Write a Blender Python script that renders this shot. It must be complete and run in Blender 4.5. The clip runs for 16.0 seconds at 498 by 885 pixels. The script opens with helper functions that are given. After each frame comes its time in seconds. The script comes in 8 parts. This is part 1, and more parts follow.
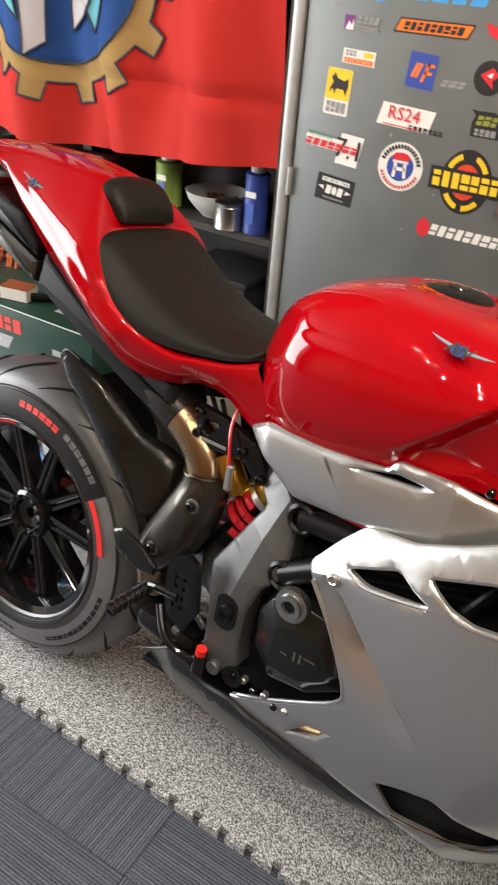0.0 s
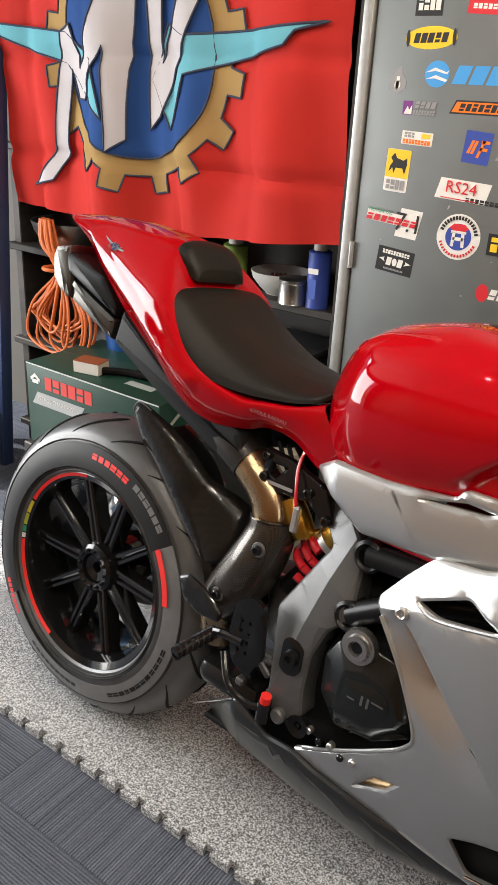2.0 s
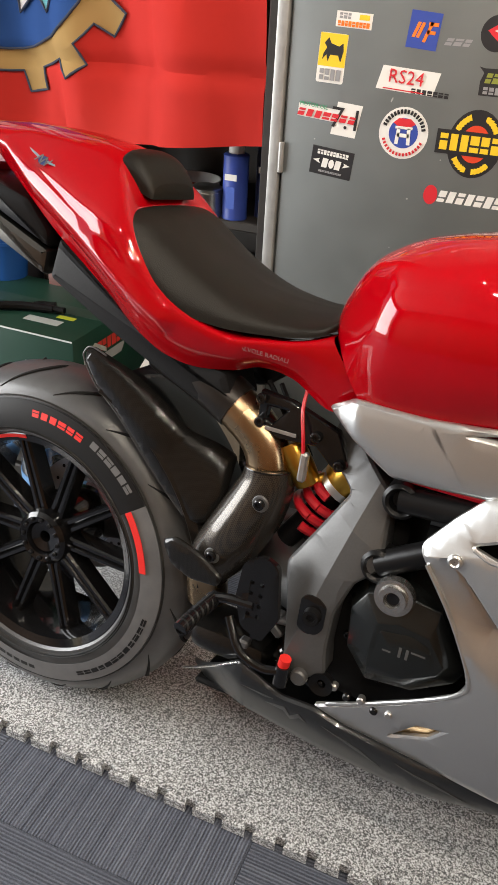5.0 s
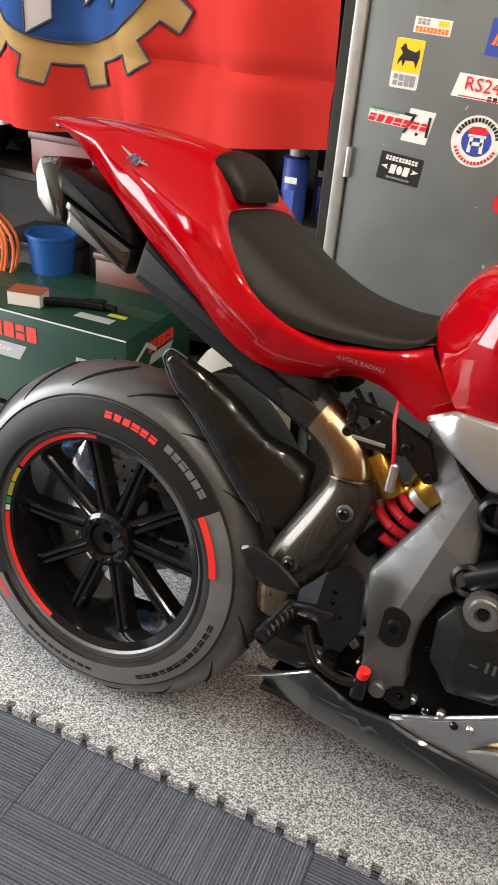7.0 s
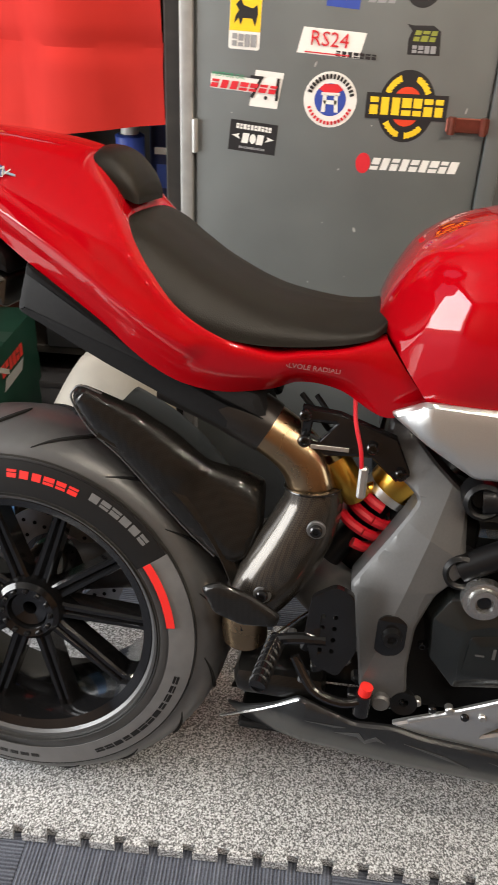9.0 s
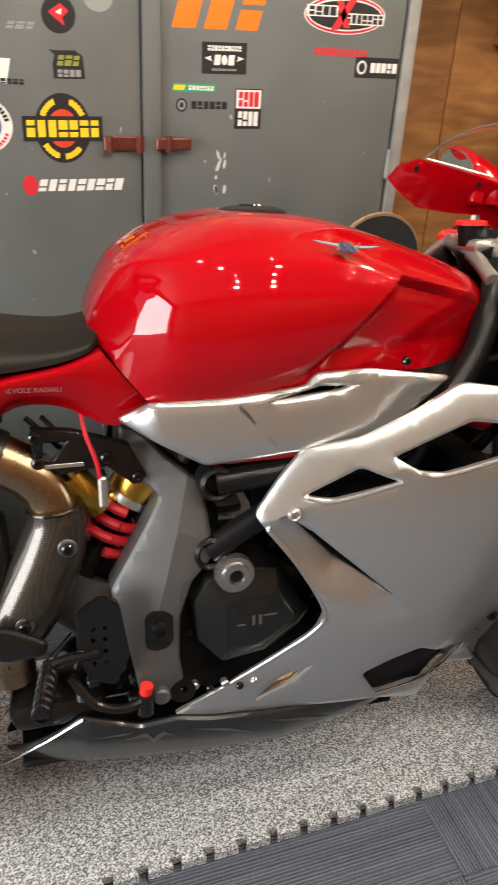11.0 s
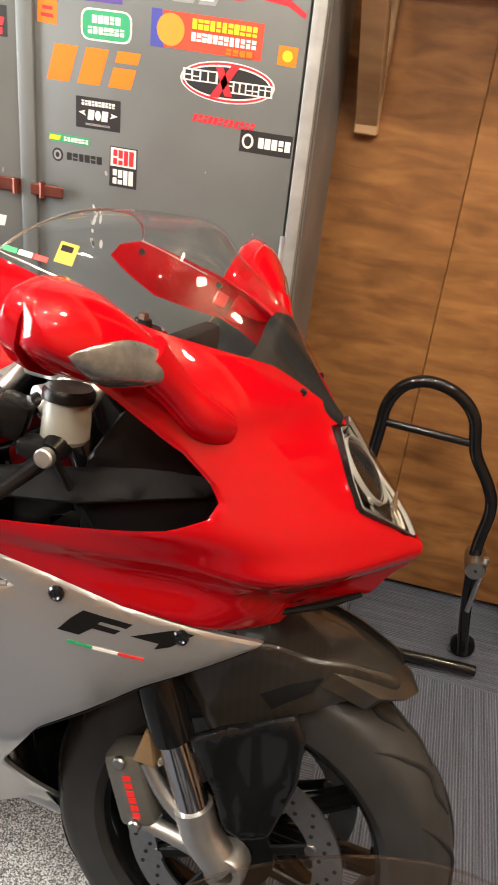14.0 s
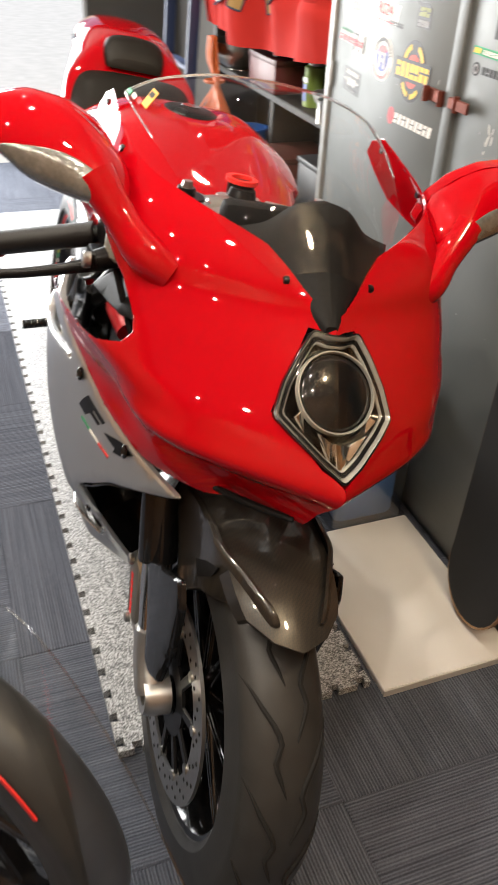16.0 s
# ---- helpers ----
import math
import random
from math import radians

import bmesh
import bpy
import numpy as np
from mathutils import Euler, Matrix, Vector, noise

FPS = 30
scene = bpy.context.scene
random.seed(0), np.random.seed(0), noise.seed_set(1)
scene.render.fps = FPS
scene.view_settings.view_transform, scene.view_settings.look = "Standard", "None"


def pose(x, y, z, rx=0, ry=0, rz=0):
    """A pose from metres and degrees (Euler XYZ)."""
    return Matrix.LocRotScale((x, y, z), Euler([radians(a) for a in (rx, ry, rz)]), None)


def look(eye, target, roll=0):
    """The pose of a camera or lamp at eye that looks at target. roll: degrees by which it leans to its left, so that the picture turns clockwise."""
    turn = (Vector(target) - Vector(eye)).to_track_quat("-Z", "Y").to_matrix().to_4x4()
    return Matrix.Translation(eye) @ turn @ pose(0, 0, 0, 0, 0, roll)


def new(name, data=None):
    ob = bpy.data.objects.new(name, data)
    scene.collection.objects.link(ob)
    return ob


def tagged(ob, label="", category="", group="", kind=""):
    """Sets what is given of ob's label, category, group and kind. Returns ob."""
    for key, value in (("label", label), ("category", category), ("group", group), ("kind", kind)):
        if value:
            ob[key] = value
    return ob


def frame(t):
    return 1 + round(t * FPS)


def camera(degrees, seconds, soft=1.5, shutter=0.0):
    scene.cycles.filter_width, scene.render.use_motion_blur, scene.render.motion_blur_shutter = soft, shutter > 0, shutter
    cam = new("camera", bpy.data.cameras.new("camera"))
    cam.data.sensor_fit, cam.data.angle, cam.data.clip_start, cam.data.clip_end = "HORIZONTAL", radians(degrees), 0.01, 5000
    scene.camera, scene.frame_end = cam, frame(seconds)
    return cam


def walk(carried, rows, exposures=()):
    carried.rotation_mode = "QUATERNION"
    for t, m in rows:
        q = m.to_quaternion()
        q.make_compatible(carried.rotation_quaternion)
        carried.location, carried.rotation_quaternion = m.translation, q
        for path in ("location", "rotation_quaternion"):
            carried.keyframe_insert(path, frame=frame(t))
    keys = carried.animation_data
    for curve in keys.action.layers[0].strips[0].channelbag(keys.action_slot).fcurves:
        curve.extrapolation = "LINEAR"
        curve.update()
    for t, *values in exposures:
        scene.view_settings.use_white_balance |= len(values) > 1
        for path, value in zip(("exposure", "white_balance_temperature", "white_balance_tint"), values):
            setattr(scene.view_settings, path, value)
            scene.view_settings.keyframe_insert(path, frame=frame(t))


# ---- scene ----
cam = camera(35.31, 16.0, shutter=0.3)
PATH = [
    (0, (1.0076, -0.9084, 1.3575), (0.2954, 0.3516, 0.4658), 5.07),
    (0.5, (1.0562, -0.9485, 1.3508), (0.1917, 0.2807, 0.5560), 5.23),
    (1, (1.0358, -0.9814, 1.3209), (0.1645, 0.2769, 0.5808), 3.91),
    (1.5, (1.0200, -0.9827, 1.2904), (0.1533, 0.2916, 0.5728), 3.27),
    (2, (1.0363, -0.9777, 1.2832), (0.1556, 0.2982, 0.5858), 3.14),
    (2.5, (1.0513, -0.9693, 1.2832), (0.1588, 0.2979, 0.5850), 2.95),
    (3, (1.0339, -0.9617, 1.2719), (0.1536, 0.2925, 0.5356), 2.82),
    (3.5, (0.9364, -0.9534, 1.2574), (0.1686, 0.3349, 0.4568), 2.93),
    (3.7, (0.8893, -0.9482, 1.2550), (0.1854, 0.3630, 0.4331), 3.12),
    (5.8, (0.7226, -0.9680, 1.2572), (0.2223, 0.4080, 0.3935), 4.37),
    (6, (0.7088, -0.9761, 1.2481), (0.2156, 0.4083, 0.3936), 4.95),
    (6.5, (0.6696, -0.9841, 1.2515), (0.1736, 0.3966, 0.3926), 5.61),
    (7, (0.6255, -0.9893, 1.2515), (0.1078, 0.3824, 0.3910), 5.49),
    (7.5, (0.5783, -0.9669, 1.2383), (0.0350, 0.3727, 0.3437), 3.69),
    (8, (0.5186, -0.9060, 1.2443), (0.0297, 0.4396, 0.3276), 2.10),
    (8.2, (0.4932, -0.8856, 1.2506), (0.0740, 0.4816, 0.3314), 1.78),
    (10.3, (0.3220, -0.9023, 1.2443), (0.6432, 0.5167, 0.3650), 3.29),
    (10.5, (0.3333, -0.9086, 1.2487), (0.7069, 0.5030, 0.3781), 3.25),
    (11, (0.3608, -0.9203, 1.2550), (0.8789, 0.4594, 0.4076), 3.45),
    (11.5, (0.4218, -0.9272, 1.2542), (1.0518, 0.4084, 0.4120), 3.67),
    (12, (0.6065, -0.9329, 1.2683), (1.2104, 0.3974, 0.3990), 5.07),
    (12.5, (0.8445, -0.9021, 1.2759), (1.2797, 0.4754, 0.3798), 4.47),
    (13, (1.0548, -0.8230, 1.2971), (1.3533, 0.5879, 0.3969), 1.10),
    (13.5, (1.2856, -0.8110, 1.3096), (1.3212, 0.6574, 0.4536), 4.44),
    (14, (1.5201, -0.7972, 1.3381), (1.2263, 0.6659, 0.5239), 6.76),
    (14.5, (1.7148, -0.7103, 1.3733), (1.1619, 0.6777, 0.5622), 6.74),
    (15, (1.9498, -0.6602, 1.3587), (0.9698, 0.4454, 0.5178), 3.44),
    (15.5, (2.0422, -0.4673, 1.3146), (0.8635, 0.3511, 0.4032), 0.32),
    (15.7, (2.0708, -0.3804, 1.3053), (0.8542, 0.3303, 0.3543), 2.18),
    (16, (2.1647, -0.3022, 1.3045), (0.8648, 0.2126, 0.3374), 2.86),
]
walk(cam, [(t, look(eye, target, roll)) for t, eye, target, roll in PATH], [(0, 0.28), (1.5, 0.22), (3.0, 0.12), (3.7, 0.14), (6, 0.34), (8.2, 0.4), (10.3, 0.4), (11.5, 0.56), (12.5, 0.68), (14, 0.9), (15, 0.72), (16, 0.6)])

# ---- light: daylight through the open garage door, warm lamps under the ceiling ----
DOOR_X = -2.6
world = bpy.data.worlds.new("world")
scene.world = world
world.use_nodes = True
sky = world.node_tree.nodes.new("ShaderNodeTexSky")
sky.sky_type = "NISHITA"
sky.sun_disc = False
sky.sun_elevation, sky.sun_rotation = radians(38), radians(200)
bg = world.node_tree.nodes["Background"]
bg.inputs["Strength"].default_value = 0.12
world.node_tree.links.new(sky.outputs["Color"], bg.inputs["Color"])


def lamp(name, kind, energy, color, m, **more):
    data = bpy.data.lights.new(name, kind)
    data.energy, data.color = energy, color
    for key, value in more.items():
        setattr(data, key, value)
    ob = new(name, data)
    ob.matrix_world = m
    return ob


lamp("sun", "SUN", 5.0, (1.0, 0.95, 0.88), look((-6, -4, 6), (0, 0, 0)), angle=radians(0.5))
lamp("door_daylight", "AREA", 115, (0.98, 0.98, 0.97), look((DOOR_X + 0.05, -0.9, 1.15), (0, -0.6, 0.9)),
     shape="RECTANGLE", size=1.7, size_y=1.9)
SPOTS = [(x, y) for x in (0.4, 1.1, 1.8, 2.5) for y in (-1.5, -0.8, -0.05)]
for sx, sy in SPOTS:
    lamp("ceiling_lamp", "SPOT", 18.0, (1.0, 0.88, 0.73), pose(sx, sy, 2.33), shadow_soft_size=0.017, spot_size=radians(158), spot_blend=0.35)
# added warm fill for the plywood wall, without a fitting
lamp("wall_lamp", "POINT", 22, (1.0, 0.76, 0.48), pose(2.05, 0.55, 2.1), shadow_soft_size=0.05)

# ---- materials ----
def material(name, color, rough=0.5, metal=0.0, coat=0.0, noise_scale=0.0, amount=0.0, bump=0.0, bump_scale=200.0, rough_var=0.0, spec=0.5):
    """A surface with two scales of variation in colour, gloss and relief."""
    m = bpy.data.materials.new(name)
    m.use_nodes = True
    nt = m.node_tree
    b = nt.nodes["Principled BSDF"]
    b.inputs["Base Color"].default_value = (*color, 1)
    b.inputs["Roughness"].default_value = rough
    b.inputs["Metallic"].default_value = metal
    b.inputs["Coat Weight"].default_value = coat
    b.inputs["Coat Roughness"].default_value = 0.03
    b.inputs["Specular IOR Level"].default_value = spec
    tc = nt.nodes.new("ShaderNodeTexCoord")
    if amount:
        n1 = nt.nodes.new("ShaderNodeTexNoise")
        n1.inputs["Scale"].default_value, n1.inputs["Detail"].default_value = noise_scale, 8
        nt.links.new(tc.outputs["Object"], n1.inputs["Vector"])
        mix = nt.nodes.new("ShaderNodeMix")
        mix.data_type = "RGBA"
        nt.links.new(n1.outputs["Fac"], mix.inputs["Factor"])
        mix.inputs["A"].default_value = (*[c * (1 - amount) for c in color], 1)
        mix.inputs["B"].default_value = (*[min(1, c * (1 + amount)) for c in color], 1)
        nt.links.new(mix.outputs["Result"], b.inputs["Base Color"])
    if rough_var:
        n3 = nt.nodes.new("ShaderNodeTexNoise")
        n3.inputs["Scale"].default_value, n3.inputs["Detail"].default_value = 14, 6
        nt.links.new(tc.outputs["Object"], n3.inputs["Vector"])
        mr = nt.nodes.new("ShaderNodeMapRange")
        mr.inputs["To Min"].default_value, mr.inputs["To Max"].default_value = max(0.02, rough - rough_var), rough + rough_var
        nt.links.new(n3.outputs["Fac"], mr.inputs["Value"])
        nt.links.new(mr.outputs["Result"], b.inputs["Roughness"])
    if bump:
        n2 = nt.nodes.new("ShaderNodeTexNoise")
        n2.inputs["Scale"].default_value, n2.inputs["Detail"].default_value = bump_scale, 4
        nt.links.new(tc.outputs["Object"], n2.inputs["Vector"])
        bp = nt.nodes.new("ShaderNodeBump")
        bp.inputs["Strength"].default_value, bp.inputs["Distance"].default_value = bump, 0.002
        nt.links.new(n2.outputs["Fac"], bp.inputs["Height"])
        nt.links.new(bp.outputs["Normal"], b.inputs["Normal"])
    return m


def ramp_node(nt, stops):
    r = nt.nodes.new("ShaderNodeValToRGB")
    while len(r.color_ramp.elements) < len(stops):
        r.color_ramp.elements.new(0.5)
    for e, (p, c) in zip(r.color_ramp.elements, stops):
        e.position, e.color = p, (*c, 1)
    return r


def speckle_material():
    """Light grey rubber mat with black, grey and white flecks."""
    m = material("speckled_mat", (0.4, 0.4, 0.4), 0.38, spec=0.55)
    nt = m.node_tree
    b = nt.nodes["Principled BSDF"]
    tc = nt.nodes.new("ShaderNodeTexCoord")
    n = nt.nodes.new("ShaderNodeTexNoise")
    n.inputs["Scale"].default_value, n.inputs["Detail"].default_value, n.inputs["Roughness"].default_value = 330, 2, 0.6
    nt.links.new(tc.outputs["Object"], n.inputs["Vector"])
    r = ramp_node(nt, [(0.37, (0.07, 0.072, 0.075)), (0.45, (0.22, 0.226, 0.232)), (0.52, (0.40, 0.412, 0.42)), (0.61, (0.73, 0.755, 0.775))])
    nt.links.new(n.outputs["Fac"], r.inputs["Fac"])
    nt.links.new(r.outputs["Color"], b.inputs["Base Color"])
    bp = nt.nodes.new("ShaderNodeBump")
    bp.inputs["Strength"].default_value, bp.inputs["Distance"].default_value = 0.25, 0.002
    nt.links.new(n.outputs["Fac"], bp.inputs["Height"])
    nt.links.new(bp.outputs["Normal"], b.inputs["Normal"])
    return m


def carpet_material():
    """Blue-grey ribbed carpet; each tile is turned by its own object, so the ribs change direction."""
    m = material("ribbed_carpet", (0.05, 0.055, 0.07), 0.95, spec=0.1)
    nt = m.node_tree
    b = nt.nodes["Principled BSDF"]
    tc = nt.nodes.new("ShaderNodeTexCoord")
    mp = nt.nodes.new("ShaderNodeMapping")
    mp.inputs["Scale"].default_value = (3, 170, 1)
    nt.links.new(tc.outputs["Object"], mp.inputs["Vector"])
    n = nt.nodes.new("ShaderNodeTexNoise")
    n.inputs["Scale"].default_value, n.inputs["Detail"].default_value = 1.0, 2
    nt.links.new(mp.outputs["Vector"], n.inputs["Vector"])
    wv = nt.nodes.new("ShaderNodeTexWave")
    wv.bands_direction = "Y"
    wv.inputs["Scale"].default_value, wv.inputs["Distortion"].default_value = 52, 0.6
    nt.links.new(tc.outputs["Object"], wv.inputs["Vector"])
    n2 = nt.nodes.new("ShaderNodeTexNoise")
    n2.inputs["Scale"].default_value, n2.inputs["Detail"].default_value = 420, 2
    nt.links.new(tc.outputs["Object"], n2.inputs["Vector"])
    ad1 = nt.nodes.new("ShaderNodeMath")
    ad1.operation = "MULTIPLY_ADD"
    ad1.inputs[1].default_value = 0.5
    nt.links.new(wv.outputs["Fac"], ad1.inputs[0])
    nt.links.new(n.outputs["Fac"], ad1.inputs[2])
    add = nt.nodes.new("ShaderNodeMath")
    add.operation = "MULTIPLY_ADD"
    add.inputs[1].default_value = 0.8
    nt.links.new(n2.outputs["Fac"], add.inputs[0])
    nt.links.new(ad1.outputs["Value"], add.inputs[2])
    sc = nt.nodes.new("ShaderNodeMath")
    sc.operation = "MULTIPLY"
    sc.inputs[1].default_value = 0.4348
    nt.links.new(add.outputs["Value"], sc.inputs[0])
    r = ramp_node(nt, [(0.3, (0.045, 0.050, 0.066)), (0.5, (0.097, 0.108, 0.137)), (0.72, (0.175, 0.192, 0.235))])
    nt.links.new(sc.outputs["Value"], r.inputs["Fac"])
    nt.links.new(r.outputs["Color"], b.inputs["Base Color"])
    bp = nt.nodes.new("ShaderNodeBump")
    bp.inputs["Strength"].default_value, bp.inputs["Distance"].default_value = 0.7, 0.004
    nt.links.new(add.outputs["Value"], bp.inputs["Height"])
    nt.links.new(bp.outputs["Normal"], b.inputs["Normal"])
    return m


def wood_material(name, dark, light, scale=(1.2, 1.2, 16), rough=0.6):
    m = material(name, light, rough)
    nt = m.node_tree
    b = nt.nodes["Principled BSDF"]
    tc = nt.nodes.new("ShaderNodeTexCoord")
    oi = nt.nodes.new("ShaderNodeObjectInfo")
    mp = nt.nodes.new("ShaderNodeMapping")
    mp.inputs["Scale"].default_value = scale
    nt.links.new(tc.outputs["Object"], mp.inputs["Vector"])
    off = nt.nodes.new("ShaderNodeMath")
    off.operation = "MULTIPLY"
    off.inputs[1].default_value = 40
    nt.links.new(oi.outputs["Random"], off.inputs[0])
    nt.links.new(off.outputs["Value"], mp.inputs["Location"])
    n = nt.nodes.new("ShaderNodeTexNoise")
    n.inputs["Scale"].default_value, n.inputs["Detail"].default_value, n.inputs["Distortion"].default_value = 3, 6, 0.6
    nt.links.new(mp.outputs["Vector"], n.inputs["Vector"])
    r = ramp_node(nt, [(0.3, dark), (0.7, light)])
    nt.links.new(n.outputs["Fac"], r.inputs["Fac"])
    blot = nt.nodes.new("ShaderNodeTexNoise")
    blot.inputs["Scale"].default_value, blot.inputs["Detail"].default_value = 7, 5
    nt.links.new(tc.outputs["Object"], blot.inputs["Vector"])
    tone = nt.nodes.new("ShaderNodeMath")
    tone.operation = "MULTIPLY_ADD"
    tone.inputs[1].default_value = 0.45
    nt.links.new(oi.outputs["Random"], tone.inputs[0])
    nt.links.new(blot.outputs["Fac"], tone.inputs[2])
    mix = nt.nodes.new("ShaderNodeMix")
    mix.data_type, mix.blend_type = "RGBA", "MULTIPLY"
    mix.inputs["Factor"].default_value = 1.0
    shade = ramp_node(nt, [(0.35, (0.62, 0.58, 0.54)), (1.0, (1.2, 1.17, 1.13))])
    nt.links.new(tone.outputs["Value"], shade.inputs["Fac"])
    nt.links.new(r.outputs["Color"], mix.inputs["A"])
    nt.links.new(shade.outputs["Color"], mix.inputs["B"])
    nt.links.new(mix.outputs["Result"], b.inputs["Base Color"])
    bp = nt.nodes.new("ShaderNodeBump")
    bp.inputs["Strength"].default_value = 0.15
    nt.links.new(n.outputs["Fac"], bp.inputs["Height"])
    nt.links.new(bp.outputs["Normal"], b.inputs["Normal"])
    return m


def carbon_material(name, bright, brown=0.0):
    """Woven carbon fibre under clear lacquer."""
    m = material(name, (0.02, 0.02, 0.02), 0.3, 0.0, coat=0.45, spec=0.3)
    nt = m.node_tree
    b = nt.nodes["Principled BSDF"]
    tc = nt.nodes.new("ShaderNodeTexCoord")
    mp = nt.nodes.new("ShaderNodeMapping")
    mp.inputs["Scale"].default_value = (420, 420, 420)
    mp.inputs["Rotation"].default_value = (0.6, 0.4, 0.78)
    nt.links.new(tc.outputs["Object"], mp.inputs["Vector"])
    ch = nt.nodes.new("ShaderNodeTexChecker")
    ch.inputs["Scale"].default_value = 1
    ch.inputs["Color1"].default_value = (bright * 0.6, bright * 0.56, bright * 0.52, 1)
    ch.inputs["Color2"].default_value = (bright, bright * (0.96 - 0.2 * brown), bright * (0.9 - 0.4 * brown), 1)
    nt.links.new(mp.outputs["Vector"], ch.inputs["Vector"])
    nt.links.new(ch.outputs["Color"], b.inputs["Base Color"])
    b.inputs["Metallic"].default_value = 0.1
    return m


def glass_material(name, tint=(1, 1, 1), rough=0.0, alpha=0.12, ior=1.5):
    """Thin clear plastic: mostly see-through, with a real sheen."""
    m = bpy.data.materials.new(name)
    m.use_nodes = True
    nt = m.node_tree
    for nd in list(nt.nodes):
        if nd.type == "BSDF_PRINCIPLED":
            nt.nodes.remove(nd)
    out = nt.nodes["Material Output"]
    tr = nt.nodes.new("ShaderNodeBsdfTransparent")
    tr.inputs["Color"].default_value = (*tint, 1)
    gl = nt.nodes.new("ShaderNodeBsdfGlossy")
    gl.inputs["Roughness"].default_value = max(rough, 0.02)
    lw = nt.nodes.new("ShaderNodeLayerWeight")
    lw.inputs["Blend"].default_value = 0.5
    pw = nt.nodes.new("ShaderNodeMath")
    pw.operation = "POWER"
    pw.inputs[1].default_value = 4.0
    nt.links.new(lw.outputs["Facing"], pw.inputs[0])
    ad = nt.nodes.new("ShaderNodeMath")
    ad.operation = "MULTIPLY_ADD"
    ad.inputs[1].default_value, ad.inputs[2].default_value = ior - 0.9, 0.02 + alpha * 0.3
    nt.links.new(pw.outputs["Value"], ad.inputs[0])
    mx = nt.nodes.new("ShaderNodeMixShader")
    nt.links.new(ad.outputs["Value"], mx.inputs["Fac"])
    nt.links.new(tr.outputs["BSDF"], mx.inputs[1])
    nt.links.new(gl.outputs["BSDF"], mx.inputs[2])
    nt.links.new(mx.outputs["Shader"], out.inputs["Surface"])
    return m


def emission_material(name, color, strength):
    m = bpy.data.materials.new(name)
    m.use_nodes = True
    b = m.node_tree.nodes["Principled BSDF"]
    b.inputs["Base Color"].default_value = (*color, 1)
    b.inputs["Emission Color"].default_value = (*color, 1)
    b.inputs["Emission Strength"].default_value = strength
    return m


RED = material("red_lacquer", (0.345, 0.0008, 0.0045), 0.35, 0.0, coat=1.0, noise_scale=60, amount=0.05, spec=0.0)
RED.node_tree.nodes["Principled BSDF"].inputs["Coat IOR"].default_value = 1.5
RED.node_tree.nodes["Principled BSDF"].inputs["Coat Roughness"].default_value = 0.012
SILVER = material("silver_satin_paint", (0.60, 0.605, 0.597), 0.28, 0.85, coat=0.15, noise_scale=900, amount=0.10)
DARKSILVER = material("dark_grey_paint", (0.034, 0.035, 0.036), 0.3, 0.5, coat=0.3, noise_scale=900, amount=0.12)
CASTGREY = material("cast_grey_metal", (0.115, 0.116, 0.117), 0.42, 0.5, noise_scale=300, amount=0.1, bump=0.05)
BLACKGLOSS = material("black_gloss", (0.006, 0.006, 0.0065), 0.12, 0.0, coat=0.35, spec=0.35)
BLACKSATIN = material("black_satin", (0.007, 0.007, 0.0075), 0.3, spec=0.2, noise_scale=80, amount=0.2, rough_var=0.06)
BLACKMATT = material("black_matt_plastic", (0.008, 0.008, 0.0085), 0.6, spec=0.15, noise_scale=200, amount=0.3, bump=0.1, bump_scale=400)
SEATMAT = material("black_seat_leatherette", (0.009, 0.0078, 0.006), 0.46, spec=0.22, noise_scale=30, amount=0.15, bump=0.25, bump_scale=700, rough_var=0.05)
RUBBERTREAD = material("scrubbed_tread_rubber", (0.075, 0.076, 0.078), 0.38, spec=0.75, noise_scale=25, amount=0.35, bump=0.08, bump_scale=300, rough_var=0.08)
RUBBER = material("tyre_rubber", (0.028, 0.028, 0.0275), 0.42, spec=0.35, noise_scale=25, amount=0.35, bump=0.08, bump_scale=300, rough_var=0.08)
RUBBERBLACK = material("black_sidewall_rubber", (0.010, 0.010, 0.0105), 0.45, spec=0.25, noise_scale=30, amount=0.2)
RUBBERGREY = material("pale_sidewall_rubber", (0.13, 0.13, 0.132), 0.5, noise_scale=40, amount=0.2)
TITAN = material("dull_silencer_titanium", (0.125, 0.12, 0.11), 0.36, 1.0, noise_scale=60, amount=0.12, rough_var=0.06)
BURNT = material("burnt_steel", (0.022, 0.019, 0.017), 0.34, 0.5, noise_scale=40, amount=0.3, rough_var=0.08)
COVERGREY = material("dark_grey_engine_paint", (0.013, 0.015, 0.015), 0.24, 0.35, coat=0.25, noise_scale=500, amount=0.15, bump=0.03, bump_scale=500)
OILCAP = material("grey_alloy_cap", (0.46, 0.46, 0.455), 0.24, 0.9, noise_scale=200, amount=0.15)
CHROME = material("bright_metal", (0.75, 0.75, 0.74), 0.14, 1.0, rough_var=0.05)
STEEL = material("brushed_steel", (0.48, 0.47, 0.44), 0.3, 1.0, noise_scale=150, amount=0.15, rough_var=0.08)
ALLOY = material("raw_alloy", (0.55, 0.55, 0.54), 0.35, 0.9, noise_scale=60, amount=0.12, rough_var=0.08)
CALIPER = material("grey_caliper_paint", (0.17, 0.165, 0.15), 0.35, 0.5, noise_scale=80, amount=0.15)
DISC = material("brake_disc_steel", (0.42, 0.42, 0.42), 0.32, 0.95, noise_scale=90, amount=0.2, rough_var=0.08)
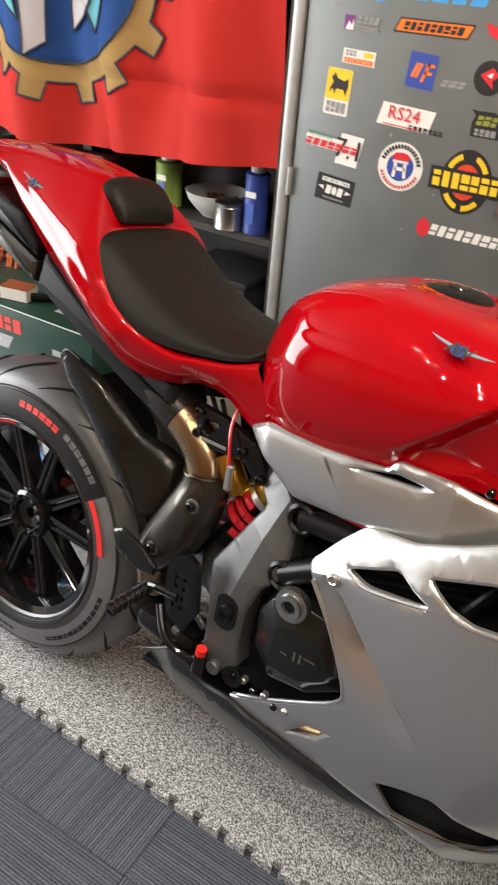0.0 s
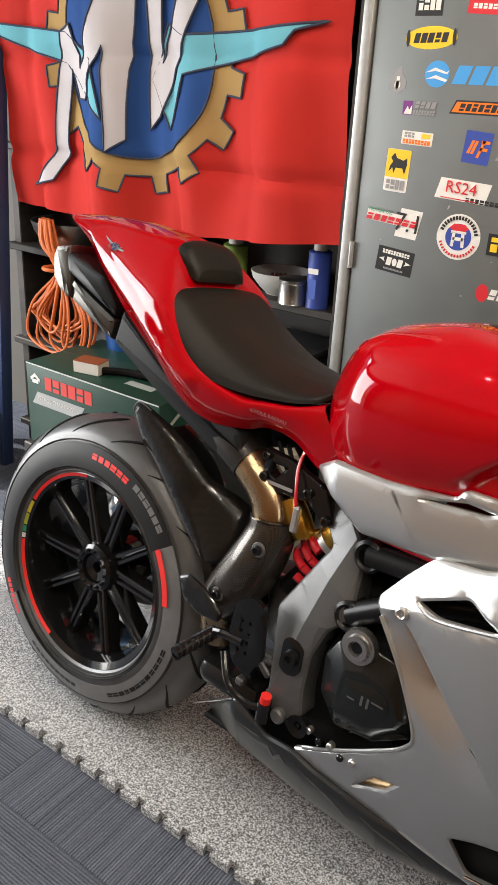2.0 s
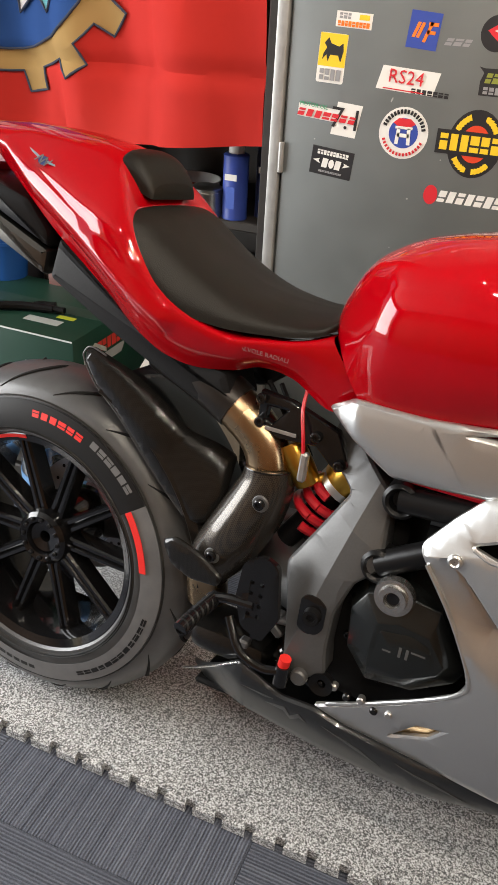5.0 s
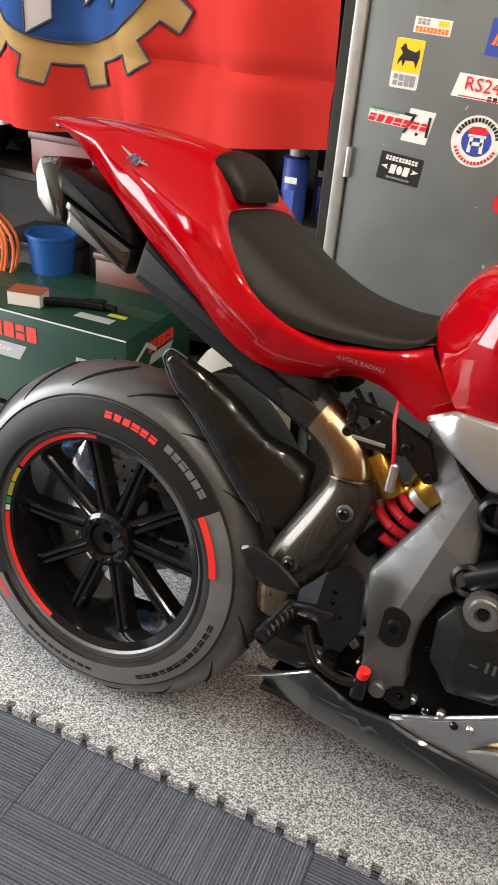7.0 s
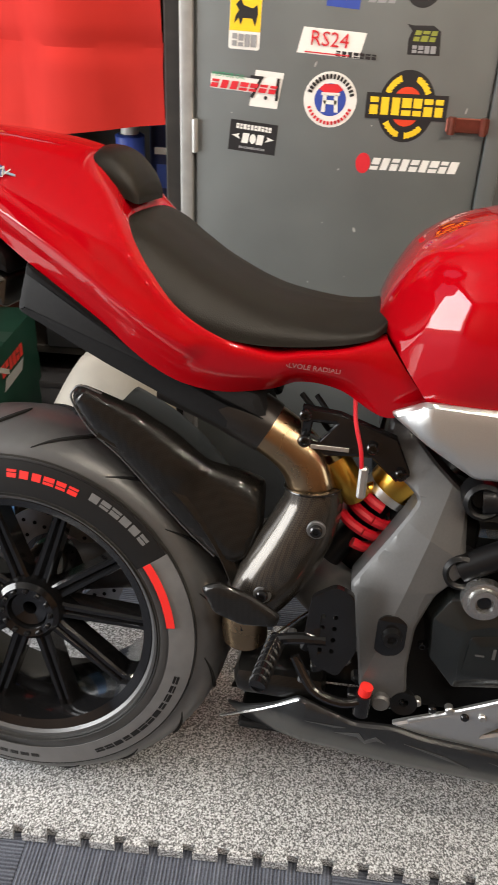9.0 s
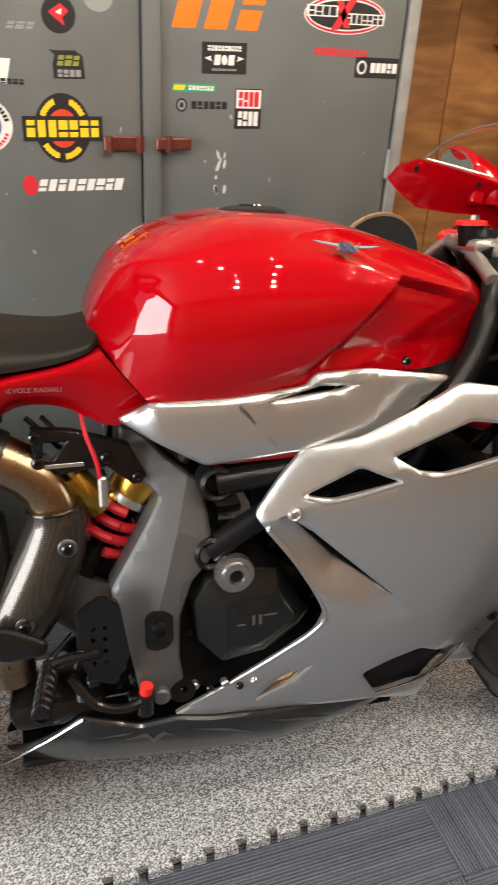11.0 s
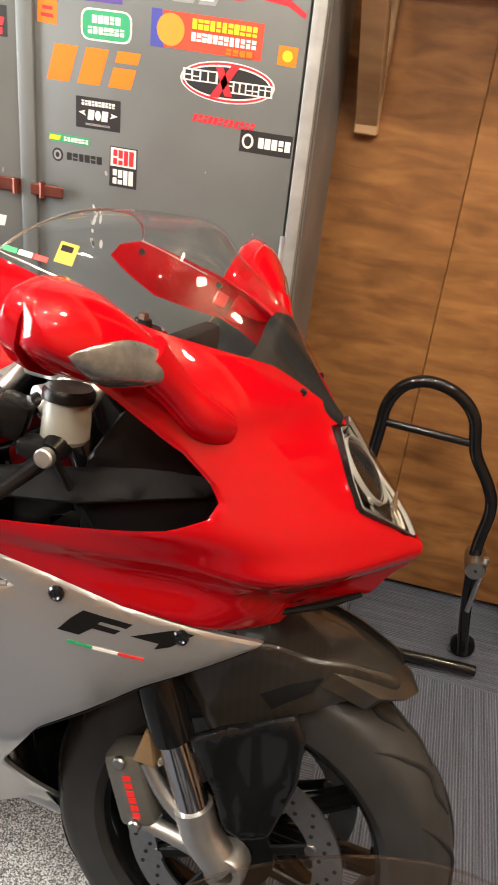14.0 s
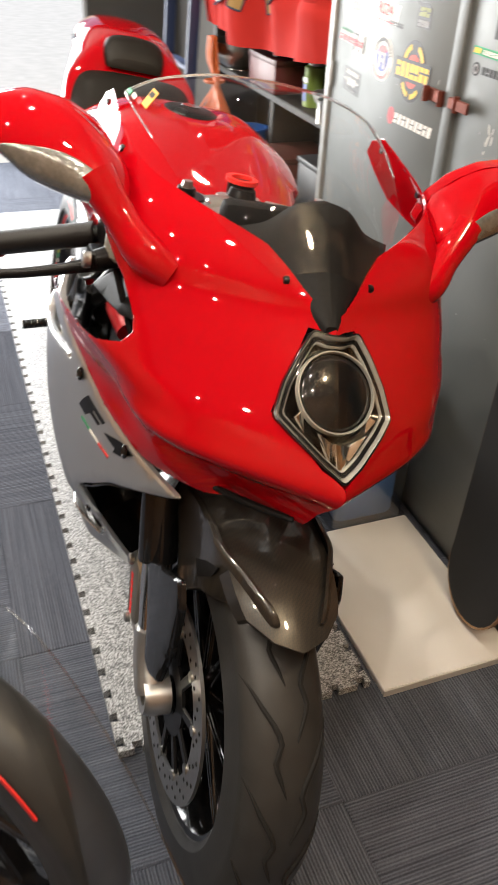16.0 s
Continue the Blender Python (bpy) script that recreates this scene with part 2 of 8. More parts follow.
BRONZE = material("heat_blued_titanium", (0.40, 0.285, 0.17), 0.27, 1.0, noise_scale=12, amount=0.35, rough_var=0.06)
GOLD = material("gold_anodised", (0.62, 0.36, 0.06), 0.28, 1.0, noise_scale=60, amount=0.15)
PALEGOLD = material("pale_gold_alloy", (0.55, 0.38, 0.2), 0.4, 0.7, noise_scale=60, amount=0.15)
REDSPRING = material("red_spring", (0.5, 0.01, 0.02), 0.35, coat=0.4)
REDMARK = material("red_marking", (0.72, 0.02, 0.015), 0.5)
CARBON = carbon_material("carbon_fibre", 0.012)
SHIELDCARBON = carbon_material("brown_shield_carbon", 0.07, 0.55)
SHIELDCARBON.node_tree.nodes["Principled BSDF"].inputs["Metallic"].default_value = 0.6
SHIELDCARBON.node_tree.nodes["Principled BSDF"].inputs["Roughness"].default_value = 0.26
CARBON.node_tree.nodes["Principled BSDF"].inputs["Coat Weight"].default_value = 0.6
CARBON.node_tree.nodes["Principled BSDF"].inputs["Specular IOR Level"].default_value = 0.12
CARBONBROWN = carbon_material("carbon_fibre_brown", 0.030, 0.7)
CARBONBROWN.node_tree.nodes["Principled BSDF"].inputs["Coat Weight"].default_value = 0.8
SCREEN = glass_material("clear_screen", (0.985, 0.99, 0.99), alpha=0.11, ior=1.36)
SCREENEDGE = glass_material("screen_edge_plastic", (0.95, 0.96, 0.96), 0.25, 1.9, 1.6)
CLEARLENS = glass_material("clear_lens", (0.97, 0.97, 0.96), alpha=0.04, ior=1.3)
LENS = glass_material("lamp_lens", (0.9, 0.9, 0.88), alpha=0.25)
INDICATOR = material("clear_indicator_lens", (0.20, 0.195, 0.18), 0.16, 0.55, coat=1.0, noise_scale=90, amount=0.55, bump=0.5, bump_scale=110)
LAMPFRAME = material("bright_lamp_plating", (0.60, 0.60, 0.58), 0.18, 0.55, rough_var=0.05)
DARKBOWL = material("smoked_lamp_bowl", (0.07, 0.07, 0.066), 0.16, 1.0, noise_scale=25, amount=0.5)
MIRROR = material("mirror_glass", (0.85, 0.85, 0.85), 0.02, 1.0)
MATSPECK = speckle_material()
CARPET = carpet_material()
FLAGRED = material("red_flag_cloth", (0.45, 0.026, 0.02), 0.8, spec=0.12, noise_scale=9, amount=0.12, bump=0.1, bump_scale=900)
FLAGBLUE = material("blue_flag_cloth", (0.02, 0.06, 0.2), 0.85, spec=0.12, noise_scale=9, amount=0.15)
FLAGSKY = material("light_blue_flag_cloth", (0.13, 0.37, 0.44), 0.85, spec=0.12, noise_scale=9, amount=0.1)
FLAGTAN = material("tan_flag_cloth", (0.33, 0.21, 0.08), 0.85, spec=0.12, noise_scale=9, amount=0.12)
FLAGWHITE = material("white_flag_cloth", (0.48, 0.45, 0.46), 0.85, spec=0.12, noise_scale=9, amount=0.08)
FLAGLINE = material("dark_flag_outline", (0.05, 0.06, 0.09), 0.9, spec=0.1)
GALV = material("grey_painted_steel", (0.142, 0.153, 0.152), 0.45, 0.3, noise_scale=7, amount=0.16, bump=0.12, bump_scale=45, rough_var=0.15)
GALVEDGE = material("worn_steel_frame", (0.34, 0.34, 0.33), 0.45, 0.5, noise_scale=25, amount=0.35, bump=0.15, bump_scale=90)
DARKSTEEL = material("stained_dark_steel", (0.21, 0.205, 0.195), 0.45, 0.3, noise_scale=6, amount=0.5, bump=0.1, bump_scale=60)
RUST = material("rusty_hasp", (0.22, 0.07, 0.05), 0.4, 0.8, noise_scale=60, amount=0.4)
WOODWALL = wood_material("stained_plywood", (0.17, 0.072, 0.02), (0.36, 0.17, 0.055), (2.2, 2.2, 9), 0.5)
WOODPALE = wood_material("pale_timber", (0.34, 0.2, 0.1), (0.5, 0.33, 0.19), (1, 1, 10))
DARKSHELF = wood_material("dark_shelf_board", (0.012, 0.010, 0.008), (0.03, 0.025, 0.021), (2, 2, 8))
WALLPAINT = material("wall_paint", (0.085, 0.08, 0.073), 0.85, noise_scale=6, amount=0.08, bump=0.1, bump_scale=120)
WARMWALL = wood_material("warm_brown_wall", (0.11, 0.055, 0.021), (0.23, 0.118, 0.046), (1, 1, 10))
CEILPAINT = material("ceiling_paint", (0.30, 0.29, 0.27), 0.9, noise_scale=5, amount=0.06)
CONCRETE = material("outside_concrete", (0.42, 0.41, 0.39), 0.85, noise_scale=8, amount=0.2, bump=0.2, bump_scale=80)
GREENBOX = material("dark_green_carton", (0.011, 0.045, 0.03), 0.45, spec=0.35, noise_scale=20, amount=0.15)
ORANGECORD = material("orange_cable", (0.55, 0.13, 0.025), 0.5)
BLUEPLASTIC = material("blue_plastic", (0.013, 0.075, 0.28), 0.35)
WHITEPLASTIC = material("white_board", (0.82, 0.80, 0.76), 0.45, noise_scale=5, amount=0.05)
BEIGE = material("milky_reservoir", (0.25, 0.245, 0.21), 0.4)
PUFFER = material("black_quilted_nylon", (0.009, 0.0105, 0.0105), 0.55, spec=0.3, noise_scale=40, amount=0.3, bump=0.4, bump_scale=60)
BARGRIP = material("black_rubber_grip", (0.007, 0.007, 0.007), 0.42, spec=0.4, noise_scale=200, amount=0.2, bump=0.35, bump_scale=900)
GRIP = material("griptape", (0.016, 0.017, 0.019), 0.85, noise_scale=400, amount=0.4, bump=0.3, bump_scale=900)
PAPER = material("printed_paper", (0.6, 0.56, 0.5), 0.6, noise_scale=20, amount=0.06)
COLORS = {}


def ink(r, g, b):
    key = (r, g, b)
    if key not in COLORS:
        COLORS[key] = material("printed_ink", key, 0.45, noise_scale=30, amount=0.06)
    return COLORS[key]

# ---- shapes ----
def finish(bm, angle=35):
    bmesh.ops.recalc_face_normals(bm, faces=bm.faces[:])
    lim = radians(angle)
    for f in bm.faces:
        f.smooth = True
    for e in bm.edges:
        e.smooth = not (len(e.link_faces) != 2 or e.calc_face_angle(0.0) > lim)
    return bm


def part(name, bm, mat, parent=None, label="", m=None, angle=35):
    """Links a bmesh as one mesh object under a thing or a part."""
    finish(bm, angle)
    me = bpy.data.meshes.new(name)
    bm.to_mesh(me)
    bm.free()
    me.materials.append(mat)
    ob = new(name, me)
    if parent is not None:
        ob.parent = parent
    if m is not None:
        ob.matrix_basis = m
    if label:
        tagged(ob, label)
    return ob


def thing(name, label, category, m=None, group="", kind=""):
    ob = tagged(new(name), label, category, group, kind)
    if m is not None:
        ob.matrix_basis = m
    return ob


def box(sx, sy, sz, x=0, y=0, z=0, bevel=0.0, seg=2, m=None):
    bm = bmesh.new()
    bmesh.ops.create_cube(bm, size=1)
    bmesh.ops.transform(bm, matrix=Matrix.Translation((x, y, z)) @ Matrix.Diagonal((sx, sy, sz, 1)), verts=bm.verts[:])
    if bevel:
        bmesh.ops.bevel(bm, geom=bm.edges[:], offset=bevel, segments=seg, affect="EDGES", profile=0.5)
    if m is not None:
        bmesh.ops.transform(bm, matrix=m, verts=bm.verts[:])
    return bm


def join(*bms):
    """Puts several bmeshes into the first."""
    first = bms[0]
    for other in bms[1:]:
        me = bpy.data.meshes.new("tmp")
        other.to_mesh(me)
        other.free()
        first.from_mesh(me)
        bpy.data.meshes.remove(me)
    return first


def smooth_line(pts, n=8):
    """Catmull-Rom through the points."""
    p = [np.array(q, float) for q in pts]
    if len(p) < 3:
        return p
    out = []
    for i in range(len(p) - 1):
        a, b, c, d = p[max(i - 1, 0)], p[i], p[i + 1], p[min(i + 2, len(p) - 1)]
        for k in range(n):
            t = k / n
            out.append(0.5 * (2 * b + (c - a) * t + (2 * a - 5 * b + 4 * c - d) * t * t + (3 * b - a - 3 * c + d) * t ** 3))
    out.append(p[-1])
    return out


def tube(pts, radius, seg=12, n=8, closed_ends=True, smooth=True):
    """A pipe along points; radius may be a list, one for each point."""
    if isinstance(radius, (int, float)):
        radius = [radius] * len(pts)
    q = [(*p, r) for p, r in zip(pts, radius)]
    line = smooth_line(q, n) if smooth else [np.array(v, float) for v in q]
    bm = bmesh.new()
    rings, up = [], None
    for i, v in enumerate(line):
        a = line[max(i - 1, 0)][:3]
        b = line[min(i + 1, len(line) - 1)][:3]
        d = Vector(b - a).normalized()
        if up is None:
            up = d.orthogonal().normalized()
        up = (up - d * up.dot(d)).normalized()
        side = d.cross(up)
        rings.append([bm.verts.new(Vector(v[:3]) + (up * math.cos(k * 2 * math.pi / seg) + side * math.sin(k * 2 * math.pi / seg)) * v[3]) for k in range(seg)])
    for a, b in zip(rings, rings[1:]):
        for k in range(seg):
            bm.faces.new((a[k], a[(k + 1) % seg], b[(k + 1) % seg], b[k]))
    if closed_ends:
        bm.faces.new(rings[0][::-1])
        bm.faces.new(rings[-1])
    return bm


def lathe(profile, seg=48, closed=True, arc=(0, 2 * math.pi)):
    """Turns (radius, y) round the y axis; the profile is a closed loop when closed."""
    bm = bmesh.new()
    full = arc[1] - arc[0] > 6.28
    steps = seg if full else seg + 1
    rings = []
    for k in range(steps):
        a = arc[0] + (arc[1] - arc[0]) * k / seg
        rings.append([bm.verts.new((r * math.cos(a), y, r * math.sin(a))) for r, y in profile])
    n = len(profile)
    for k in range(seg):
        a, b = rings[k], rings[(k + 1) % steps]
        for i in range(n if closed else n - 1):
            j = (i + 1) % n
            bm.faces.new((a[i], a[j], b[j], b[i]))
    if not full and closed:
        bm.faces.new(rings[0])
        bm.faces.new(rings[-1][::-1])
    bmesh.ops.remove_doubles(bm, verts=bm.verts[:], dist=1e-5)
    return bm


def disc(r, h, seg=32, bevel=0.0, m=None):
    """A flat round piece on the y axis, from y=0 to y=-h."""
    b = min(bevel, h * 0.45)
    bm = lathe([(0.0001, 0), (r, 0), (r, -h + b), (r - b, -h), (0.0001, -h)], seg)
    if m is not None:
        bmesh.ops.transform(bm, matrix=m, verts=bm.verts[:])
    return bm


def loft(sections, nx=6, ny=5, floor=True, one_side=False):
    """A body from half sections (x, [(y, z), ...]), top centre first, mirrored to both sides and closed below."""
    secs = [np.array([(x, y, z) for y, z in prof]) for x, prof in sections]
    dense = [np.array(smooth_line(list(s), ny)) for s in secs]
    cols = []
    for j in range(len(dense[0])):
        cols.append(smooth_line([d[j] for d in dense], nx))
    rows = list(zip(*cols))
    bm = bmesh.new()
    grid = []
    for r in rows:
        left = [bm.verts.new((p[0], max(p[1], 0.0), p[2])) for p in r]
        right = [bm.verts.new((p[0], -max(p[1], 0.0), p[2])) for p in r]
        grid.append(left[::-1] + right[1:] if r[0][1] < 1e-6 else left[::-1] + right)
    for a, b in zip(grid, grid[1:]):
        for i in range(len(a) - 1):
            bm.faces.new((a[i], a[i + 1], b[i + 1], b[i]))
        if floor:
            bm.faces.new((a[-1], a[0], b[0], b[-1]))
    bm.faces.new(grid[0])
    bm.faces.new(grid[-1][::-1])
    bmesh.ops.remove_doubles(bm, verts=bm.verts[:], dist=1e-5)
    return bm


def inside_dist(p, loops):
    """Distance from p to the nearest edge of the outlines."""
    best = 9.0
    for lp in loops:
        for (ax, ay), (bx, by) in zip(lp, lp[1:] + lp[:1]):
            dx, dy = bx - ax, by - ay
            t = max(0, min(1, ((p[0] - ax) * dx + (p[1] - ay) * dy) / (dx * dx + dy * dy + 1e-12)))
            best = min(best, math.hypot(p[0] - ax - t * dx, p[1] - ay - t * dy))
    return best


def sheet(outline, holes=(), step=0.025, rim=0.0, cuts=()):
    """A flat outline with holes in (u, v), filled and cut into small faces; returns a bmesh at (u, v, 0)."""
    bm = bmesh.new()
    edges = []
    for lp in (outline, *holes):
        vs = [bm.verts.new((u, v, 0)) for u, v in lp]
        edges += [bm.edges.new((a, b)) for a, b in zip(vs, vs[1:] + vs[:1])]
    bmesh.ops.triangle_fill(bm, edges=edges, use_beauty=True, normal=(0, 0, 1))
    if rim:
        for _ in range(2):
            inner = [f for f in bm.faces if not f.tag]
            r = bmesh.ops.inset_region(bm, faces=inner, thickness=rim * 0.5, use_boundary=True, use_even_offset=True)
            for f in r["faces"]:
                f.tag = True
    for co, no in cuts:
        bmesh.ops.bisect_plane(bm, geom=bm.verts[:] + bm.edges[:] + bm.faces[:], plane_co=(*co, 0), plane_no=(*no, 0))
    for axis in (0, 1):
        lo, hi = min(p[axis] for p in outline), max(p[axis] for p in outline)
        c = lo + step * 0.5
        while c < hi:
            no = Vector((1, 0, 0)) if axis == 0 else Vector((0, 1, 0))
            bmesh.ops.bisect_plane(bm, geom=bm.verts[:] + bm.edges[:] + bm.faces[:], plane_co=no * c, plane_no=no)
            c += step
    return bm


def thicken(bm, shift):
    """Gives an open sheet a back side at shift and closes its rim."""
    front = bm.faces[:]
    rim = [e for e in bm.edges if len(e.link_faces) == 1]
    back = {v: bm.verts.new(v.co + Vector(shift)) for v in bm.verts[:]}
    for f in front:
        bm.faces.new([back[v] for v in reversed(f.verts)])
    for e in rim:
        a, b = e.verts
        try:
            bm.faces.new((a, b, back[b], back[a]))
        except ValueError:
            pass
    return bm


def side_panel(outline, depth, holes=(), thick=0.006, step=0.025, roll=0.006, roll_in=0.005, side=-1, cuts=()):
    """A body panel seen from the side: outline in (x, z), its half width by depth(x, z), the rim rolled inwards."""
    bm = sheet(outline, holes, step, roll if roll_in and roll > 0.003 else 0.0, cuts)
    loops = [list(outline), *[list(h) for h in holes]]
    for v in bm.verts:
        x, z = v.co.x, v.co.y
        d = inside_dist((x, z), loops)
        w = depth(x, z) - roll_in * max(0.0, 1 - d / roll) ** 2
        v.co = (x, side * w, z)
    return thicken(bm, (0, -side * thick, 0))


def rounded(points, r=0.01, n=4):
    """Rounds the corners of a closed outline."""
    out = []
    m = len(points)
    for i in range(m):
        p0, p1, p2 = (np.array(points[k % m], float) for k in (i - 1, i, i + 1))
        a, b = p0 - p1, p2 - p1
        la, lb = np.linalg.norm(a), np.linalg.norm(b)
        k = min(r, la * 0.45, lb * 0.45)
        s, e = p1 + a / la * k, p1 + b / lb * k
        for j in range(n + 1):
            t = j / n
            q = (1 - t) ** 2 * s + 2 * t * (1 - t) * p1 + t * t * e
            out.append((float(q[0]), float(q[1])))
    return out


def plate(outline, thick, bevel=0.0):
    """A flat plate: outline in (x, z), from y=0 to y=-thick."""
    bm = bmesh.new()
    vs = [bm.verts.new((x, 0, z)) for x, z in outline]
    f = bm.faces.new(vs)
    ext = bmesh.ops.extrude_face_region(bm, geom=[f])
    new_v = [g for g in ext["geom"] if isinstance(g, bmesh.types.BMVert)]
    bmesh.ops.translate(bm, vec=(0, -thick, 0), verts=new_v)
    if bevel:
        es = [e for e in bm.edges if all(v in new_v for v in e.verts)]
        bmesh.ops.bevel(bm, geom=es, offset=bevel, segments=2, affect="EDGES", profile=0.5)
    bmesh.ops.triangulate(bm, faces=[f for f in bm.faces if len(f.verts) > 4])
    return bm


def put(bm, m):
    bmesh.ops.transform(bm, matrix=m, verts=bm.verts[:])
    return bm


def words(text, size, depth=0.0006, align="CENTER"):
    """Letters in the built-in font, standing in the x-z plane and facing -y."""
    cu = bpy.data.curves.new("letters", "FONT")
    cu.body, cu.size, cu.extrude, cu.align_x, cu.align_y = text, size, depth, align, "CENTER"
    cu.resolution_u = 2
    ob = new("letters", cu)
    bpy.context.view_layer.update()
    me = bpy.data.meshes.new_from_object(ob.evaluated_get(bpy.context.evaluated_depsgraph_get()))
    bpy.data.objects.remove(ob)
    bm = bmesh.new()
    bm.from_mesh(me)
    bpy.data.meshes.remove(me)
    return put(bm, pose(0, 0, 0, 90, 0, 0))


def interp(x, table):
    return float(np.interp(x, [a for a, _ in table], [b for _, b in table]))


def curve(table, n=8):
    """A smooth function through the points of a table."""
    pts = smooth_line(table, n)
    xs, ys = [p[0] for p in pts], [p[1] for p in pts]
    return lambda x: float(np.interp(x, xs, ys))


def rect(w, h, skew=0.0, x=0.0, z=0.0):
    return [(x - w / 2 - skew, z - h / 2), (x + w / 2 - skew, z - h / 2), (x + w / 2 + skew, z + h / 2), (x - w / 2 + skew, z + h / 2)]


def wordbars(n, w, h, x=0.0, z=0.0, skew=0.0, seed=0):
    """Unread or branded lettering, as a row of plain bars."""
    rnd = random.Random(seed + n)
    out = []
    pitch = w / n
    for k in range(n):
        xc, wide = x - w / 2 + pitch * (k + 0.5), pitch * rnd.uniform(0.70, 0.88)
        if rnd.random() < 0.55:
            cut = rnd.choice((-0.12, 0.0, 0.12)) * h
            for z0, z1 in ((-h / 2, cut - 0.07 * h), (cut + 0.07 * h, h / 2)):
                out.append(rect(wide, z1 - z0, skew * (z1 - z0) / h, xc + 2 * skew * (z0 + z1) / 2 / h, z + (z0 + z1) / 2))
        else:
            out.append(rect(wide, h, skew, xc, z))
    return out

# ---- the garage ----
X0, X1, Y0, Y1, ZC = DOOR_X, 2.9, -2.4, 1.0, 2.35


def structure(name, bm, mat, label, category):
    return tagged(part(name, bm, mat), label, category, kind="structure")


floor = structure("floor", box(X1 - X0 + 0.2, Y1 - Y0 + 0.2, 0.1, (X0 + X1) / 2, (Y0 + Y1) / 2, -0.058), CARPET, "blue-grey ribbed carpet tile floor", "floor")
structure("ground", box(14, 14, 0.1, X0 - 7.1, 0, -0.07), CONCRETE, "pale concrete ground outside the open garage door", "ground")
structure("wall_north", box(X1 - X0 + 0.2, 0.1, ZC, (X0 + X1) / 2, Y1 + 0.09, ZC / 2), WALLPAINT, "painted back wall of the garage", "wall")
# south and east walls stay out of view; brown to throw warm reflections on the bike
structure("wall_south", box(X1 - X0 + 0.2, 0.1, ZC, (X0 + X1) / 2, Y0 - 0.05, ZC / 2), WARMWALL, "unseen wall behind the camera, toned warm like timber", "wall")
structure("wall_east", box(0.1, Y1 - Y0 + 0.3, ZC, X1 + 0.05, (Y0 + Y1) / 2, ZC / 2), WARMWALL, "unseen end wall of the garage, toned warm like timber", "wall")
structure("wall_west", join(box(0.1, 0.55, ZC, X0 - 0.05, Y1 - 0.2, ZC / 2), box(0.1, 2.75, 0.15, X0 - 0.05, -0.85, ZC - 0.075), box(0.1, 0.2, ZC, X0 - 0.05, Y0 + 0.08, ZC / 2)), WALLPAINT, "front wall of the garage with a wide open doorway", "wall")
structure("ceiling", box(X1 - X0 + 0.2, Y1 - Y0 + 0.3, 0.1, (X0 + X1) / 2, (Y0 + Y1) / 2, ZC + 0.05), CEILPAINT, "pale painted garage ceiling", "ceiling")

# plywood cladding right of the locker, upright sheets with thin seams
cladding = structure("wood_cladding", box(1.62, 0.02, 1.95, 2.06, Y1 + 0.025, 0.99), WOODWALL, "warm brown stained plywood cladding of upright sheets", "wall")
for a, b, proud in ((1.255, 1.562, 0.0), (1.562, 1.80, 0.001), (1.80, 2.30, 0.0), (2.30, 2.87, 0.001)):
    part("panel", box(b - a - 0.0012, 0.018, 1.93, (a + b) / 2, Y1 - 0.005 - proud, 0.985, 0.0015, 1), WOODWALL, cladding)

# ceiling lamps
for sx, sy in SPOTS:
    dl = thing("ceiling_spotlight", "small round white recessed ceiling spotlight, lit", "ceiling light", pose(sx, sy, ZC - 0.004), "ceiling spotlights")
    part("trim_ring", put(lathe([(0.021, 0), (0.04, 0), (0.04, 0.008), (0.021, 0.012)], 32), pose(0, 0, 0, -90)), CHROME, dl)
    part("bulb", put(disc(0.02, 0.006, 24), pose(0, 0, 0.0, -90)), emission_material("lit_bulb", (1, 0.85, 0.65), 60), dl)

# ---- speckled rubber mat ----
MX0, MX1, MY0, MY1 = -1.72, 1.305, -0.186, 0.327


def mat_outline():
    pts = []

    def run(a, b, out):
        ax, ay = a
        bx, by = b
        length = math.hypot(bx - ax, by - ay)
        n = int(length / 0.0555)
        ux, uy = (bx - ax) / length, (by - ay) / length
        pitch = length / n
        for k in range(n):
            for s, d in ((0.0, 0), (0.52, 0), (0.46, -0.014), (0.84, -0.014), (0.78, 0)):
                t = (k + s) * pitch
                pts.append((ax + ux * t + out[0] * d, ay + uy * t + out[1] * d))
    run((MX0, MY0), (MX1, MY0), (0, -1))
    run((MX1, MY0), (MX1, MY1), (1, 0))
    run((MX1, MY1), (MX0, MY1), (0, 1))
    run((MX0, MY1), (MX0, MY0), (-1, 0))
    return pts


def floor_mat():
    bm = bmesh.new()
    vs = [bm.verts.new((x, y, 0.004)) for x, y in mat_outline()]
    f = bm.faces.new(vs)
    r = bmesh.ops.extrude_face_region(bm, geom=[f])
    bmesh.ops.translate(bm, vec=(0, 0, 0.019), verts=[g for g in r["geom"] if isinstance(g, bmesh.types.BMVert)])
    bmesh.ops.triangulate(bm, faces=[f for f in bm.faces if len(f.verts) > 4])
    return bm


tagged(part("rubber_floor_mat", floor_mat(), MATSPECK), "light grey speckled interlocking rubber mat with toothed edges", "floor mat")

